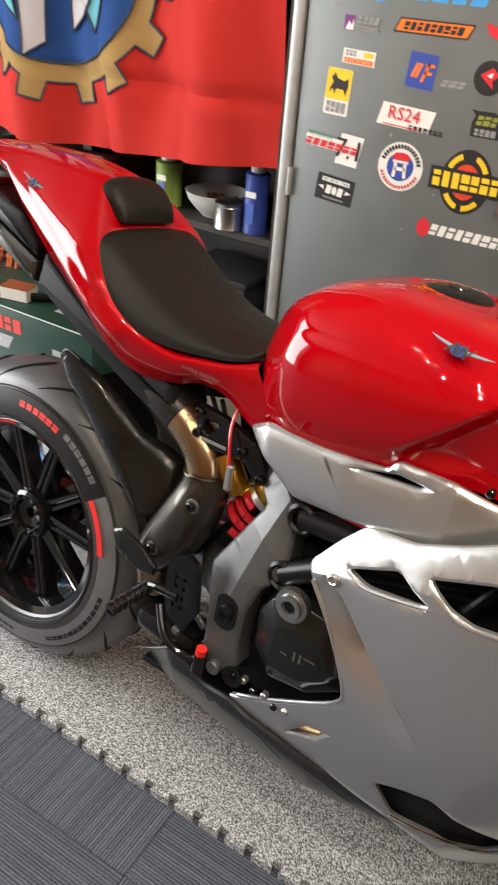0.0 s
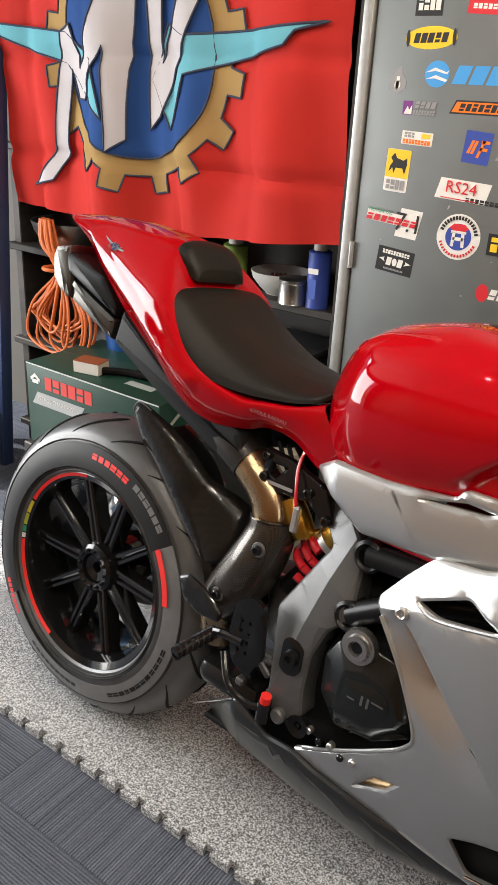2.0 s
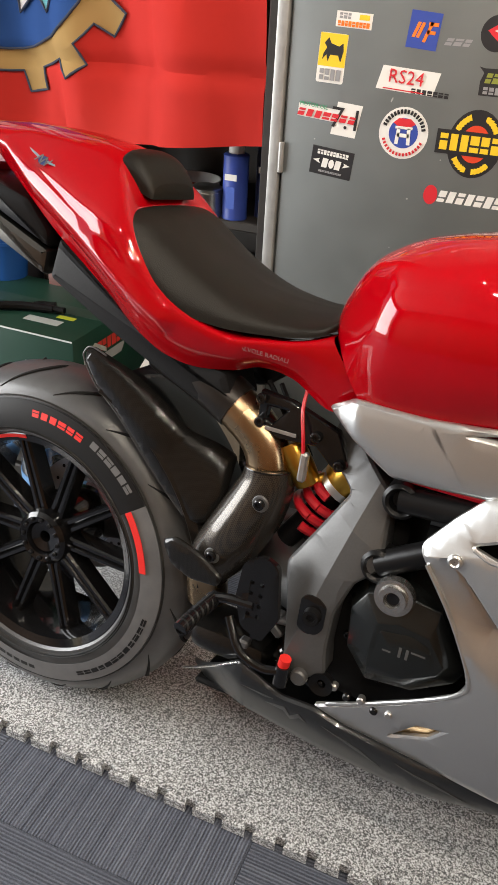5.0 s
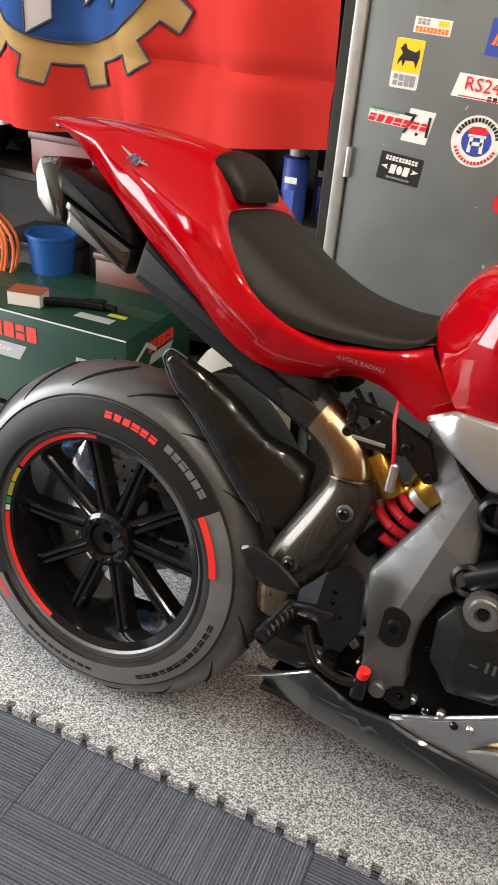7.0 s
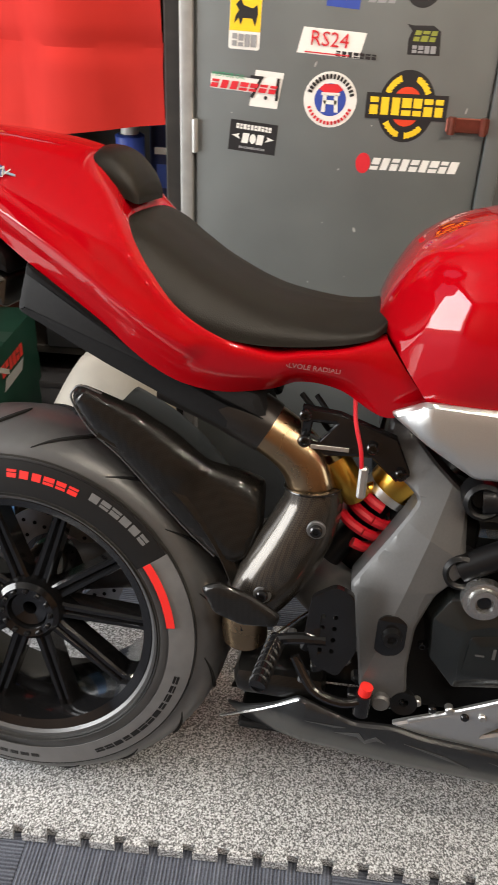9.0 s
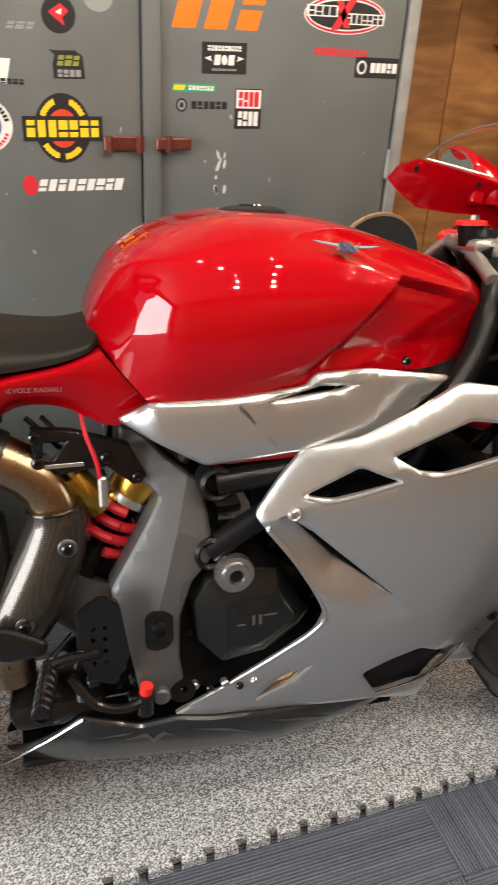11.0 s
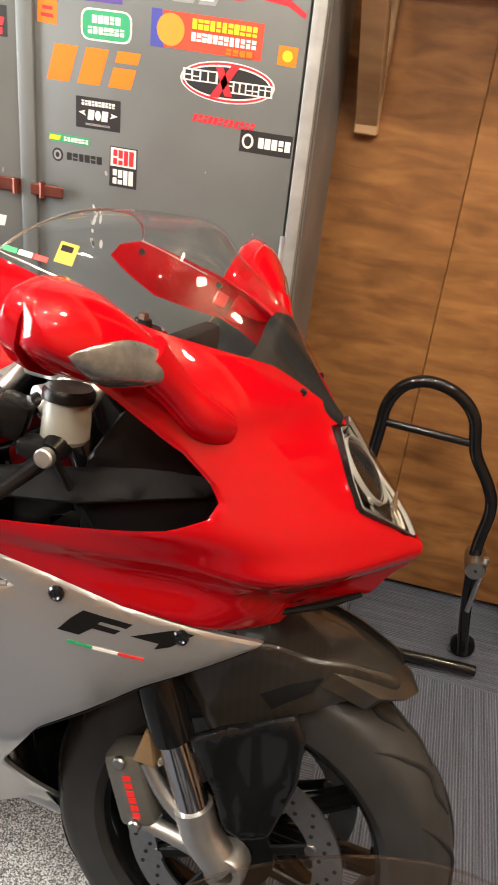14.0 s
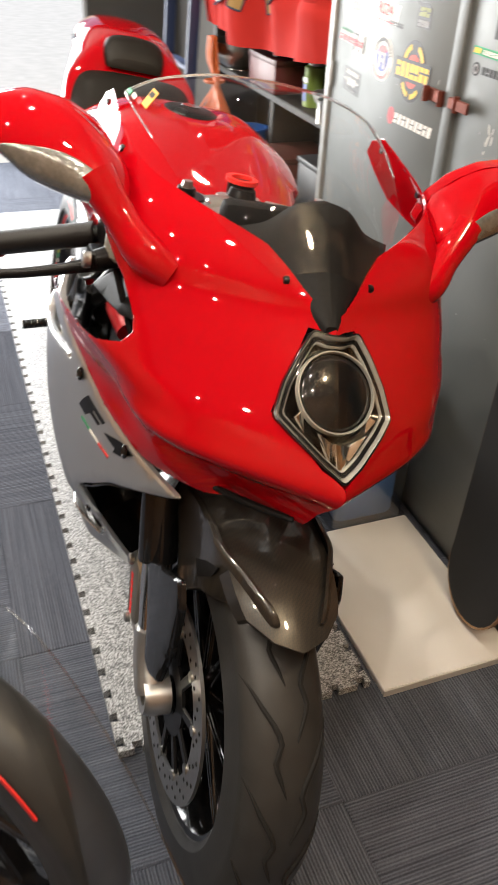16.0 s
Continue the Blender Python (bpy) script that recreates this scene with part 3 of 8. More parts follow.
# ---- steel locker ----
LX0, LX1, LY, LZ = 0.13, 1.272, 0.676, 1.98
locker = thing("steel_locker", "tall grey steel two-door locker covered in stickers", "locker", pose(0, 0, 0.0))
part("carcass", box(LX1 - LX0, 0.285, LZ, (LX0 + LX1) / 2, LY + 0.155, LZ / 2, 0.004, 1), GALV, locker)
for fx, fw in ((LX0 + 0.0125, 0.025), (LX1 - 0.0125, 0.025)):
    part("frame_strip", box(fw, 0.02, LZ, fx, LY + 0.002, LZ / 2, 0.004, 2), GALVEDGE, locker, "scuffed steel edge strip")
part("side_skin", box(0.004, 0.27, LZ - 0.02, LX1 + 0.001, LY + 0.158, LZ / 2, 0.001, 1), DARKSTEEL, locker, "dark stained steel side of the locker")
doors = {}
for nm, dx0, dx1 in (("l", LX0 + 0.03, 0.698), ("r", 0.703, LX1 - 0.03)):
    doors[nm] = part("door", box(dx1 - dx0, 0.02, LZ - 0.06, (dx0 + dx1) / 2, LY + 0.0095, LZ / 2, 0.003, 2), GALV, locker)
part("astragal", box(0.034, 0.012, LZ - 0.06, 0.718, LY - 0.004, LZ / 2, 0.003, 2), GALV, doors["r"])
for hx in (LX0 + 0.028, LX1 - 0.028):
    for hz in (0.3, 0.944, 1.7):
        part("hinge", tube([(hx, LY - 0.004, hz - 0.03), (hx, LY - 0.004, hz + 0.03)], 0.006, 10, smooth=False), GALVEDGE, locker)
hasp = part("hasp", join(box(0.085, 0.006, 0.026, 0.667, LY - 0.006, 0.988, 0.002, 1), box(0.07, 0.006, 0.022, 0.76, LY - 0.014, 0.988, 0.002, 1)), RUST, doors["r"], "rusty red steel hasp")
for k in range(3):
    part("knuckle", tube([(0.634 + k * 0.058, LY - 0.013, 0.973), (0.634 + k * 0.058, LY - 0.013, 1.003)], 0.007, 8, smooth=False), RUST, hasp)

# ---- the motorcycle, leaning on its side stand ----
bike = thing("motorcycle", "red and silver sports motorcycle leaning on its side stand", "motorcycle",
             Matrix(((1.00072, 0.05624, 0.01700, -0.00966), (-0.05840, 0.98385, 0.18305, -0.02236), (-0.00642, -0.18373, 0.98544, 0.00389), (0, 0, 0, 1))))
WR, WF = 0.345, 1.4345


def tyre_mesh(R, rim, half, seg=96):
    """Round tyre section about the y axis."""
    prof = []
    for k in range(19):
        a = math.pi * k / 18
        y = -half * math.cos(a)
        prof.append((rim + (R - rim) * max(math.sin(a), 0) ** 0.62 if 0 < k < 18 else rim, y * (1.0 if 2 < k < 16 else 0.93)))
    prof += [(rim - 0.012, half * 0.8), (rim - 0.012, -half * 0.8)]
    return lathe(prof, seg)


def tread(parent, R, rim, half, count, sign=1, shift=0.0, zigzag=()):
    """Slanted grooves, laid as thin dark ribs a hair above the tread."""
    for k in range(count):
        for s in (-1, 1):
            a0 = 2 * math.pi * (k + (0.5 if s > 0 else 0)) / count
            pts = []
            for j in range(8):
                t = j / 7
                yy = s * half * (interp(t, zigzag) if zigzag else 0.06 + 0.76 * t)
                ca = math.acos(max(-1, min(1, yy / half)))
                rr = rim + (R - rim) * math.sin(ca) ** 0.62 + 0.0004
                a = a0 + sign * (0.52 * t if zigzag else 0.26 * t * t + 0.05 * t)
                pts.append((rr * math.cos(a), yy + shift, rr * math.sin(a)))
            part("tread_groove", tube(pts, [0.0008, 0.0028, 0.0035, 0.0036, 0.0035, 0.0031, 0.0022, 0.0008], 6, 2), GROOVE, parent)


GROOVE = material("tread_groove", (0.004, 0.004, 0.004), 0.9)


def rim_mesh(r, half):
    return lathe([(r + 0.002, -half), (r + 0.010, -half + 0.004), (r + 0.010, -half + 0.010), (r - 0.006, -half + 0.016), (r - 0.014, -half * 0.4), (r - 0.014, half * 0.4),
                  (r - 0.006, half - 0.016), (r + 0.010, half - 0.010), (r + 0.010, half - 0.004), (r + 0.002, half),
                  (r - 0.012, half - 0.006), (r - 0.022, half * 0.4), (r - 0.022, -half * 0.4), (r - 0.012, -half + 0.006)], 96)


def spoke_mesh(r0, r1, w0, w1, y0, y1, d):
    """One flat spoke with a groove along its face."""
    sec = []
    for t in (0, 0.12, 0.5, 0.9, 1.0):
        r = r0 + (r1 - r0) * t
        w = (w0 + (w1 - w0) * t) * (1.35 if t in (0, 1.0) else 1)
        y = y0 + (y1 - y0) * t
        sec.append([(r, y + d, -w), (r, y + 0.002, -w), (r, y - 0.002, -w * 0.75), (r, y - 0.002, -w * 0.3), (r, y + 0.004, 0), (r, y - 0.002, w * 0.3), (r, y - 0.002, w * 0.75), (r, y + 0.002, w), (r, y + d, w)])
    bm = bmesh.new()
    rows = [[bm.verts.new(p) for p in s] for s in sec]
    n = len(sec[0])
    for a, b in zip(rows, rows[1:]):
        for i in range(n):
            bm.faces.new((a[i], a[(i + 1) % n], b[(i + 1) % n], b[i]))
    bm.faces.new(rows[0][::-1])
    bm.faces.new(rows[-1])
    return bm


def arc_strip(r0, r1, a0, a1, y, n=24, th=0.0008):
    bm = lathe([(r0, y), (r1, y), (r1, y - th), (r0, y - th)], n, True, (a0, a1))
    return bm


HOLE = material("drilled_hole", (0.004, 0.004, 0.004), 0.9)

# rear wheel
rear = part("rear_wheel", put(lathe([(0.018, -0.048), (0.034, -0.05), (0.046, -0.04), (0.05, -0.01), (0.06, 0.03), (0.06, 0.08), (0.018, 0.08)], 48), pose(0, 0, 0)), BLACKGLOSS, bike, "black cast wheel hub", pose(0.005, 0, WR) @ Matrix.Diagonal((0.957, 1, 0.957, 1)))
RR, RIM, HALF = 0.336, 0.222, 0.09
rt = part("rear_tyre", put(tyre_mesh(RR, RIM, HALF), pose(0, -0.008, 0)), RUBBERTREAD, rear, "wide black sport tyre with red sidewall lettering")
part("rear_rim", rim_mesh(0.214, 0.088), BLACKGLOSS, rear, "gloss black wheel rim")
for k in range(10):
    part("spoke", put(spoke_mesh(0.04, 0.204, 0.015, 0.0115, -0.047, -0.054, 0.035), pose(0, 0, 0, 0, 36 * k, 0)), BLACKGLOSS, rear)
tagged(part("hub_nut", put(lathe([(0.012, -0.052), (0.03, -0.056), (0.034, -0.05), (0.034, -0.04), (0.012, -0.04)], 24), pose(0, 0, 0)), BLACKGLOSS, rear), "black wheel nut")
for a0, a1, ink_ in ((97, 152, REDMARK), (154, 163, ink(0.5, 0.4, 0.02)), (164, 172, ink(0.3, 0.34, 0.03)), (173, 177, ink(0.02, 0.22, 0.10)), (178, 181, ink(0.6, 0.6, 0.58)), (182, 246, REDMARK)):
    part("rim_stripe", lathe([(0.2085, -0.0846), (0.2155, -0.0876), (0.2155, -0.0892), (0.2085, -0.0862)], 28, True, (radians(a0), radians(a1))), ink_, rear, "red rim stripe" if ink_ is REDMARK else "small coloured piece of the rim stripe")
hub_ring = part("hub_ring", lathe([(0.032, -0.050), (0.034, -0.064), (0.046, -0.067), (0.054, -0.061), (0.057, -0.045), (0.032, -0.045)], 40), BLACKGLOSS, rear, "black ring round the wheel nut")
for k in range(12):
    part("notch", put(box(0.007, 0.006, 0.009, 0, 0, 0, 0.0015, 1), pose(0, 0, 0, 0, 30 * k, 0) @ pose(0.0405, -0.0675, 0)), BLACKSATIN, hub_ring)
rear_disc = part("brake_disc", lathe([(0.070, 0.075), (0.122, 0.075), (0.122, 0.08), (0.070, 0.08)], 64), DISC, rear, "drilled steel brake disc")
for k in range(40):
    a = 2 * math.pi * k / 40
    r = 0.082 + 0.013 * (k % 3)
    part("drill_hole", put(disc(0.0036, 0.0008, 10), Matrix.Translation((r * math.cos(a), 0.0748, r * math.sin(a)))), HOLE, rear_disc)

# front wheel
front = part("front_wheel", lathe([(0.018, -0.06), (0.03, -0.06), (0.034, -0.03), (0.04, 0.0), (0.034, 0.03), (0.03, 0.06), (0.018, 0.06)], 40), BLACKGLOSS, bike, "black cast wheel hub", pose(WF, 0, 0.311) @ Matrix.Diagonal((0.972, 1, 0.972, 1)))
FR, FHALF = 0.305, 0.063
part("front_tyre", tyre_mesh(FR, 0.222, FHALF), RUBBER, front, "black front sport tyre")
part("front_rim", rim_mesh(0.214, 0.05), BLACKGLOSS, front, "gloss black wheel rim")
for k in range(10):
    part("spoke", put(spoke_mesh(0.03, 0.204, 0.012, 0.009, -0.018, -0.016, 0.03), pose(0, 0, 0, 0, 36 * k, 0)), BLACKGLOSS, front)


def brake_disc(side):
    """Drilled floating disc, with its carrier."""
    y = side * 0.066
    bm = sheet_ring(0.118, 0.16, y)
    return bm


def sheet_ring(r0, r1, y):
    return lathe([(r0, y - 0.0025), (r1, y - 0.0025), (r1, y + 0.0025), (r0, y + 0.0025)], 72)


for side in (-1, 1):
    d = part("brake_disc", brake_disc(side), DISC, front, "drilled steel brake disc")
    carrier = part("carrier", sheet_ring(0.03, 0.062, side * 0.066), BLACKSATIN, front)
    for k in range(10):
        part("carrier_arm", put(box(0.075, 0.005, 0.018, 0.088, side * 0.066, 0, 0.003, 1), pose(0, 0, 0, 0, 36 * k + 10, 0)), BLACKSATIN, carrier)
    for k in range(10):
        part("bobbin", put(tube([(0, -0.005, 0), (0, 0.005, 0)], 0.008, 12, smooth=False), pose(0, 0, 0, 0, 36 * k + 10, 0) @ pose(0.119, side * 0.066, 0)), STEEL, d)
    bm = bmesh.new()
    for k in range(60):
        r = 0.128 + 0.0105 * (k % 3)
        a = 2 * math.pi * k / 60
        bm = join(bm, put(disc(0.0032, 0.0008, 10), Matrix.Translation((r * math.cos(a), side * 0.066 + side * 0.0025 + (0.0008 if side > 0 else 0), r * math.sin(a)))))
    tagged(part("drill_hole", bm, HOLE, d), kind="stuff")

# tank
TANK = [
    (0.488, [(0, 0.880), (0.03, 0.879), (0.048, 0.874), (0.058, 0.862), (0.062, 0.84), (0.062, 0.80)]),
    (0.500, [(0, 0.912), (0.04, 0.909), (0.07, 0.898), (0.088, 0.872), (0.09, 0.835), (0.086, 0.785)]),
    (0.525, [(0, 0.952), (0.06, 0.948), (0.10, 0.932), (0.124, 0.885), (0.122, 0.83), (0.108, 0.772)]),
    (0.555, [(0, 0.975), (0.075, 0.970), (0.128, 0.948), (0.156, 0.895), (0.150, 0.83), (0.124, 0.768)]),
    (0.59, [(0, 0.991), (0.085, 0.986), (0.150, 0.958), (0.180, 0.905), (0.172, 0.835), (0.138, 0.770)]),
    (0.65, [(0, 1.005), (0.095, 1.0), (0.165, 0.963), (0.193, 0.91), (0.184, 0.84), (0.148, 0.776)]),
    (0.70, [(0, 1.009), (0.1, 1.004), (0.17, 0.964), (0.198, 0.913), (0.189, 0.845), (0.152, 0.781)]),
    (0.79, [(0, 1.002), (0.1, 0.997), (0.168, 0.961), (0.197, 0.917), (0.19, 0.86), (0.158, 0.798)]),
    (0.86, [(0, 0.987), (0.095, 0.981), (0.155, 0.951), (0.186, 0.915), (0.18, 0.868), (0.165, 0.808)]),
    (0.94, [(0, 0.961), (0.08, 0.956), (0.13, 0.937), (0.162, 0.905), (0.165, 0.86), (0.162, 0.802)]),
    (1.01, [(0, 0.936), (0.07, 0.931), (0.11, 0.917), (0.137, 0.893), (0.142, 0.86), (0.145, 0.81)]),
    (1.06, [(0, 0.910), (0.06, 0.905), (0.09, 0.893), (0.11, 0.875), (0.12, 0.86), (0.125, 0.835)]),
]
SEAM = Vector((0.5065, 0, 0.838)), Vector((0.787, 0, 0.617))


def trim(bm, shift, front):
    """Cuts a body along the slanted seam between tail and tank."""
    bmesh.ops.bisect_plane(bm, geom=bm.verts[:] + bm.edges[:] + bm.faces[:], plane_co=SEAM[0] + SEAM[1] * shift, plane_no=SEAM[1], clear_inner=front, clear_outer=not front)
    return bm


tbm = loft(TANK, 16, 14)
for v in tbm.verts:
    # in front of a crest the side falls into a scoop, below a second fold it turns under
    x, z = v.co.x, v.co.z
    s = min(0.68 * (x - 0.755) - 0.733 * (z - 0.825), -0.258 * (x - 0.88) - 0.966 * (z - 0.937))
    if abs(v.co.y) > 0.06 and s > 0:
        k = min(1.0, s / 0.015)
        k = k * max(0.0, min(1.0, (z - 0.80) / 0.04)) * max(0.0, min(1.0, (1.04 - x) / 0.1))
        v.co.y -= math.copysign(0.024 * k, v.co.y)
    d = 0.465 * (x - 0.837) - 0.885 * (z - 0.822)
    if abs(v.co.y) > 0.06 and x > 0.80 and d > 0:
        v.co.y -= math.copysign(0.45 * d * min(1.0, (x - 0.80) / 0.04), v.co.y)
trim(tbm, 0.0012, True)
TANK_CREASE = [(0.545, 0.955), (0.60, 0.960), (0.68, 0.963), (0.78, 0.958), (0.87, 0.932)]
for v in tbm.verts:
    best = 1.0
    for (ax, az), (bx, bz) in zip(TANK_CREASE, TANK_CREASE[1:]):
        dx, dz = bx - ax, bz - az
        t = max(0.0, min(1.0, ((v.co.x - ax) * dx + (v.co.z - az) * dz) / (dx * dx + dz * dz)))
        best = min(best, math.hypot(v.co.x - ax - t * dx, v.co.z - az - t * dz))
    if abs(v.co.y) > 0.07:
        v.co.y += math.copysign(0.006 * max(0.0, 1 - best / 0.024), v.co.y)
tank = part("fuel_tank", tbm, RED, bike, "glossy red fuel tank", angle=28)
cap = part("filler_cap", put(lathe([(0.001, 0.012), (0.036, 0.008), (0.048, 0.004), (0.052, 0), (0.001, 0)], 40), pose(0.725, 0.0, 1.004, 90)), BLACKSATIN, tank, "black round filler cap")
part("cap_bolt", put(lathe([(0.001, 0.012), (0.016, 0.012), (0.02, 0.007), (0.001, 0.007)], 24), pose(0.725, 0.0, 1.004, 90)), BLACKGLOSS, cap)

# tail, seat and pad
TAIL = [
    (-0.20, [(0, 1.043), (0.015, 1.043), (0.028, 1.041), (0.035, 1.037), (0.033, 1.033), (0.025, 1.03)]),
    (-0.15, [(0, 1.05), (0.03, 1.048), (0.052, 1.044), (0.068, 1.036), (0.066, 1.027), (0.05, 1.018)]),
    (-0.06, [(0, 1.054), (0.04, 1.052), (0.078, 1.042), (0.104, 1.02), (0.1, 0.998), (0.085, 0.97)]),
    (0.03, [(0, 1.05), (0.05, 1.046), (0.096, 1.028), (0.126, 0.988), (0.121, 0.948), (0.1, 0.905)]),
    (0.11, [(0, 1.035), (0.05, 1.030), (0.103, 1.006), (0.143, 0.958), (0.137, 0.9), (0.105, 0.852)]),
    (0.145, [(0, 0.998), (0.05, 0.997), (0.108, 0.99), (0.151, 0.945), (0.144, 0.88), (0.107, 0.828)]),
    (0.175, [(0, 0.94), (0.06, 0.945), (0.122, 0.958), (0.156, 0.93), (0.147, 0.858), (0.108, 0.803)]),
    (0.21, [(0, 0.89), (0.07, 0.892), (0.131, 0.912), (0.159, 0.893), (0.149, 0.833), (0.108, 0.779)]),
    (0.25, [(0, 0.86), (0.07, 0.86), (0.131, 0.868), (0.157, 0.858), (0.147, 0.81), (0.108, 0.762)]),
    (0.30, [(0, 0.835), (0.07, 0.835), (0.125, 0.838), (0.151, 0.832), (0.140, 0.795), (0.107, 0.756)]),
    (0.36, [(0, 0.82), (0.06, 0.82), (0.112, 0.822), (0.138, 0.816), (0.128, 0.788), (0.1, 0.764)]),
    (0.40, [(0, 0.82), (0.06, 0.82), (0.102, 0.824), (0.129, 0.820), (0.120, 0.796), (0.096, 0.777)]),
    (0.45, [(0, 0.825), (0.05, 0.826), (0.094, 0.829), (0.121, 0.826), (0.114, 0.795), (0.092, 0.770)]),
    (0.515, [(0, 0.845), (0.04, 0.846), (0.082, 0.85), (0.110, 0.838), (0.110, 0.79), (0.095, 0.741)]),
    (0.58, [(0, 0.85), (0.04, 0.85), (0.08, 0.85), (0.115, 0.84), (0.116, 0.80), (0.108, 0.780)]),
]
TAIL_CREASE = [(-0.2, 1.035), (-0.142, 1.028), (-0.06, 1.02), (-0.006, 0.972), (0.045, 0.947), (0.10, 0.919), (0.14, 0.894), (0.19, 0.862), (0.26, 0.825)]
tail_bm = loft(TAIL, 12, 14)
for v in tail_bm.verts:
    # a raised crease runs from the tip down the side
    best = 1.0
    for (ax, az), (bx, bz) in zip(TAIL_CREASE, TAIL_CREASE[1:]):
        dx, dz = bx - ax, bz - az
        t = max(0.0, min(1.0, ((v.co.x - ax) * dx + (v.co.z - az) * dz) / (dx * dx + dz * dz)))
        best = min(best, math.hypot(v.co.x - ax - t * dx, v.co.z - az - t * dz))
    if abs(v.co.y) > 0.02 and v.co.z > 0.80:
        v.co.y += math.copysign(0.0085 * max(0.0, 1 - best / 0.024), v.co.y)
trim(tail_bm, -0.0012, False)
tail = part("tail_fairing", tail_bm, RED, bike, "glossy red tail fairing")
SEAT = [
    (0.160, [(0, 0.955), (0.04, 0.955), (0.08, 0.953), (0.105, 0.948), (0.118, 0.942)]),
    (0.172, [(0, 0.964), (0.055, 0.963), (0.104, 0.958), (0.134, 0.948), (0.144, 0.932)]),
    (0.20, [(0, 0.953), (0.06, 0.952), (0.112, 0.945), (0.142, 0.920), (0.151, 0.888)]),
    (0.235, [(0, 0.930), (0.06, 0.929), (0.114, 0.920), (0.145, 0.890), (0.153, 0.857)]),
    (0.28, [(0, 0.904), (0.06, 0.903), (0.114, 0.892), (0.143, 0.864), (0.149, 0.840)]),
    (0.35, [(0, 0.877), (0.06, 0.874), (0.106, 0.865), (0.132, 0.848), (0.137, 0.829)]),
    (0.43, [(0, 0.866), (0.05, 0.863), (0.09, 0.855), (0.114, 0.845), (0.119, 0.832)]),
    (0.48, [(0, 0.868), (0.045, 0.866), (0.08, 0.86), (0.104, 0.852), (0.108, 0.842)]),
    (0.498, [(0, 0.876), (0.04, 0.875), (0.066, 0.87), (0.086, 0.862), (0.09, 0.852)]),
]
part("seat", loft(SEAT, 8, 6), SEATMAT, bike, "black leatherette rider seat")
PAD = [
    (0.112, [(0, 1.030), (0.03, 1.029), (0.052, 1.025), (0.062, 1.016), (0.064, 1.004)]),
    (0.122, [(0, 1.040), (0.035, 1.038), (0.058, 1.031), (0.069, 1.017), (0.070, 0.998)]),
    (0.145, [(0, 1.034), (0.035, 1.032), (0.06, 1.024), (0.071, 1.008), (0.071, 0.986)]),
    (0.165, [(0, 1.014), (0.033, 1.012), (0.057, 1.006), (0.067, 0.994), (0.067, 0.976)]),
    (0.174, [(0, 0.996), (0.03, 0.995), (0.05, 0.991), (0.060, 0.984), (0.062, 0.973)]),
]
part("seat_hump_pad", loft(PAD, 6, 5), SEATMAT, bike, "small black leatherette back pad")


# side fairings
FW = [(0.3, 0.10), (0.45, 0.135), (0.6, 0.165), (0.72, 0.193), (0.85, 0.225), (0.95, 0.240), (1.05, 0.242), (1.15, 0.230), (1.25, 0.208), (1.35, 0.172), (1.43, 0.128), (1.5, 0.08)]
FWX = [a[0] for a in smooth_line(FW, 6)], [a[1] for a in smooth_line(FW, 6)]


def fairing_base(x, z):
    d = max(0.0, 0.70 - z)
    tuck = 0.30 * max(0.0, 0.5 - z) * min(1.0, max(0.0, (x - 0.98) / 0.12))
    return max(0.02, float(np.interp(x, *FWX)) - interp(x, [(0.3, 0.1), (0.6, 0.22), (1.05, 0.62)]) * d * d - tuck)


def fairing_depth(x, z):
    """The surface steps inwards along the lower lip of the slanted slit and swells back further down."""
    w = fairing_base(x, z)
    u = (x - 0.737) * 0.751 - (z - 0.612) * 0.66
    v = (x - 0.737) * 0.66 + (z - 0.612) * 0.751
    if v < 0.004 and -0.02 < u < 0.24:
        k = max(0.0, 1 - max(0.0, -v - 0.004) / 0.055)
        w -= 0.026 * k * k * (3 - 2 * k) * max(0.0, 1 - abs(u - 0.09) / 0.14)
    # the upper rim leans inwards above a crease
    w -= 0.36 * max(0.0, (x - 0.684) * -0.405 + (z - 0.612) * 0.914)  * max(0.0, min(1.0, (1.12 - x) / 0.12))
    return w


FAIRING_CUTS = [((0.684, 0.612), (-0.405, 0.914)), ((0.737, 0.612), (0.66, 0.751))]
FAIRING = [(0.684, 0.626), (0.72, 0.677), (0.751, 0.713), (0.826, 0.731), (0.89, 0.764), (0.955, 0.802), (1.015, 0.794), (1.112, 0.768), (1.198, 0.746), (1.28, 0.72), (1.435, 0.682),
           (1.388, 0.657), (1.308, 0.615), (1.25, 0.57), (1.188, 0.524), (1.116, 0.404), (1.160, 0.205), (1.035, 0.214), (0.96, 0.245), (0.90, 0.262), (0.743, 0.271), (0.627, 0.275), (0.575, 0.284), (0.60, 0.30),
           (0.651, 0.331), (0.732, 0.392), (0.778, 0.434), (0.788, 0.468), (0.746, 0.543)]
VENT_A = [(0.861, 0.708), (0.912, 0.732), (0.963, 0.754), (1.058, 0.744), (1.156, 0.726), (1.039, 0.708), (0.929, 0.684), (0.897, 0.688)]
VENT_B = [(0.748, 0.654), (0.82, 0.694), (0.872, 0.674), (0.786, 0.65)]
SLIT = [(0.739, 0.614), (0.76, 0.603), (0.883, 0.492), (0.80, 0.551)]
DUCT = [(0.862, 0.332), (0.90, 0.356), (0.948, 0.376), (1.062, 0.328), (1.027, 0.284), (0.955, 0.293), (0.895, 0.28)]
GOLDSLOT = [(0.704, 0.302), (0.736, 0.344), (0.771, 0.357), (0.754, 0.332)]
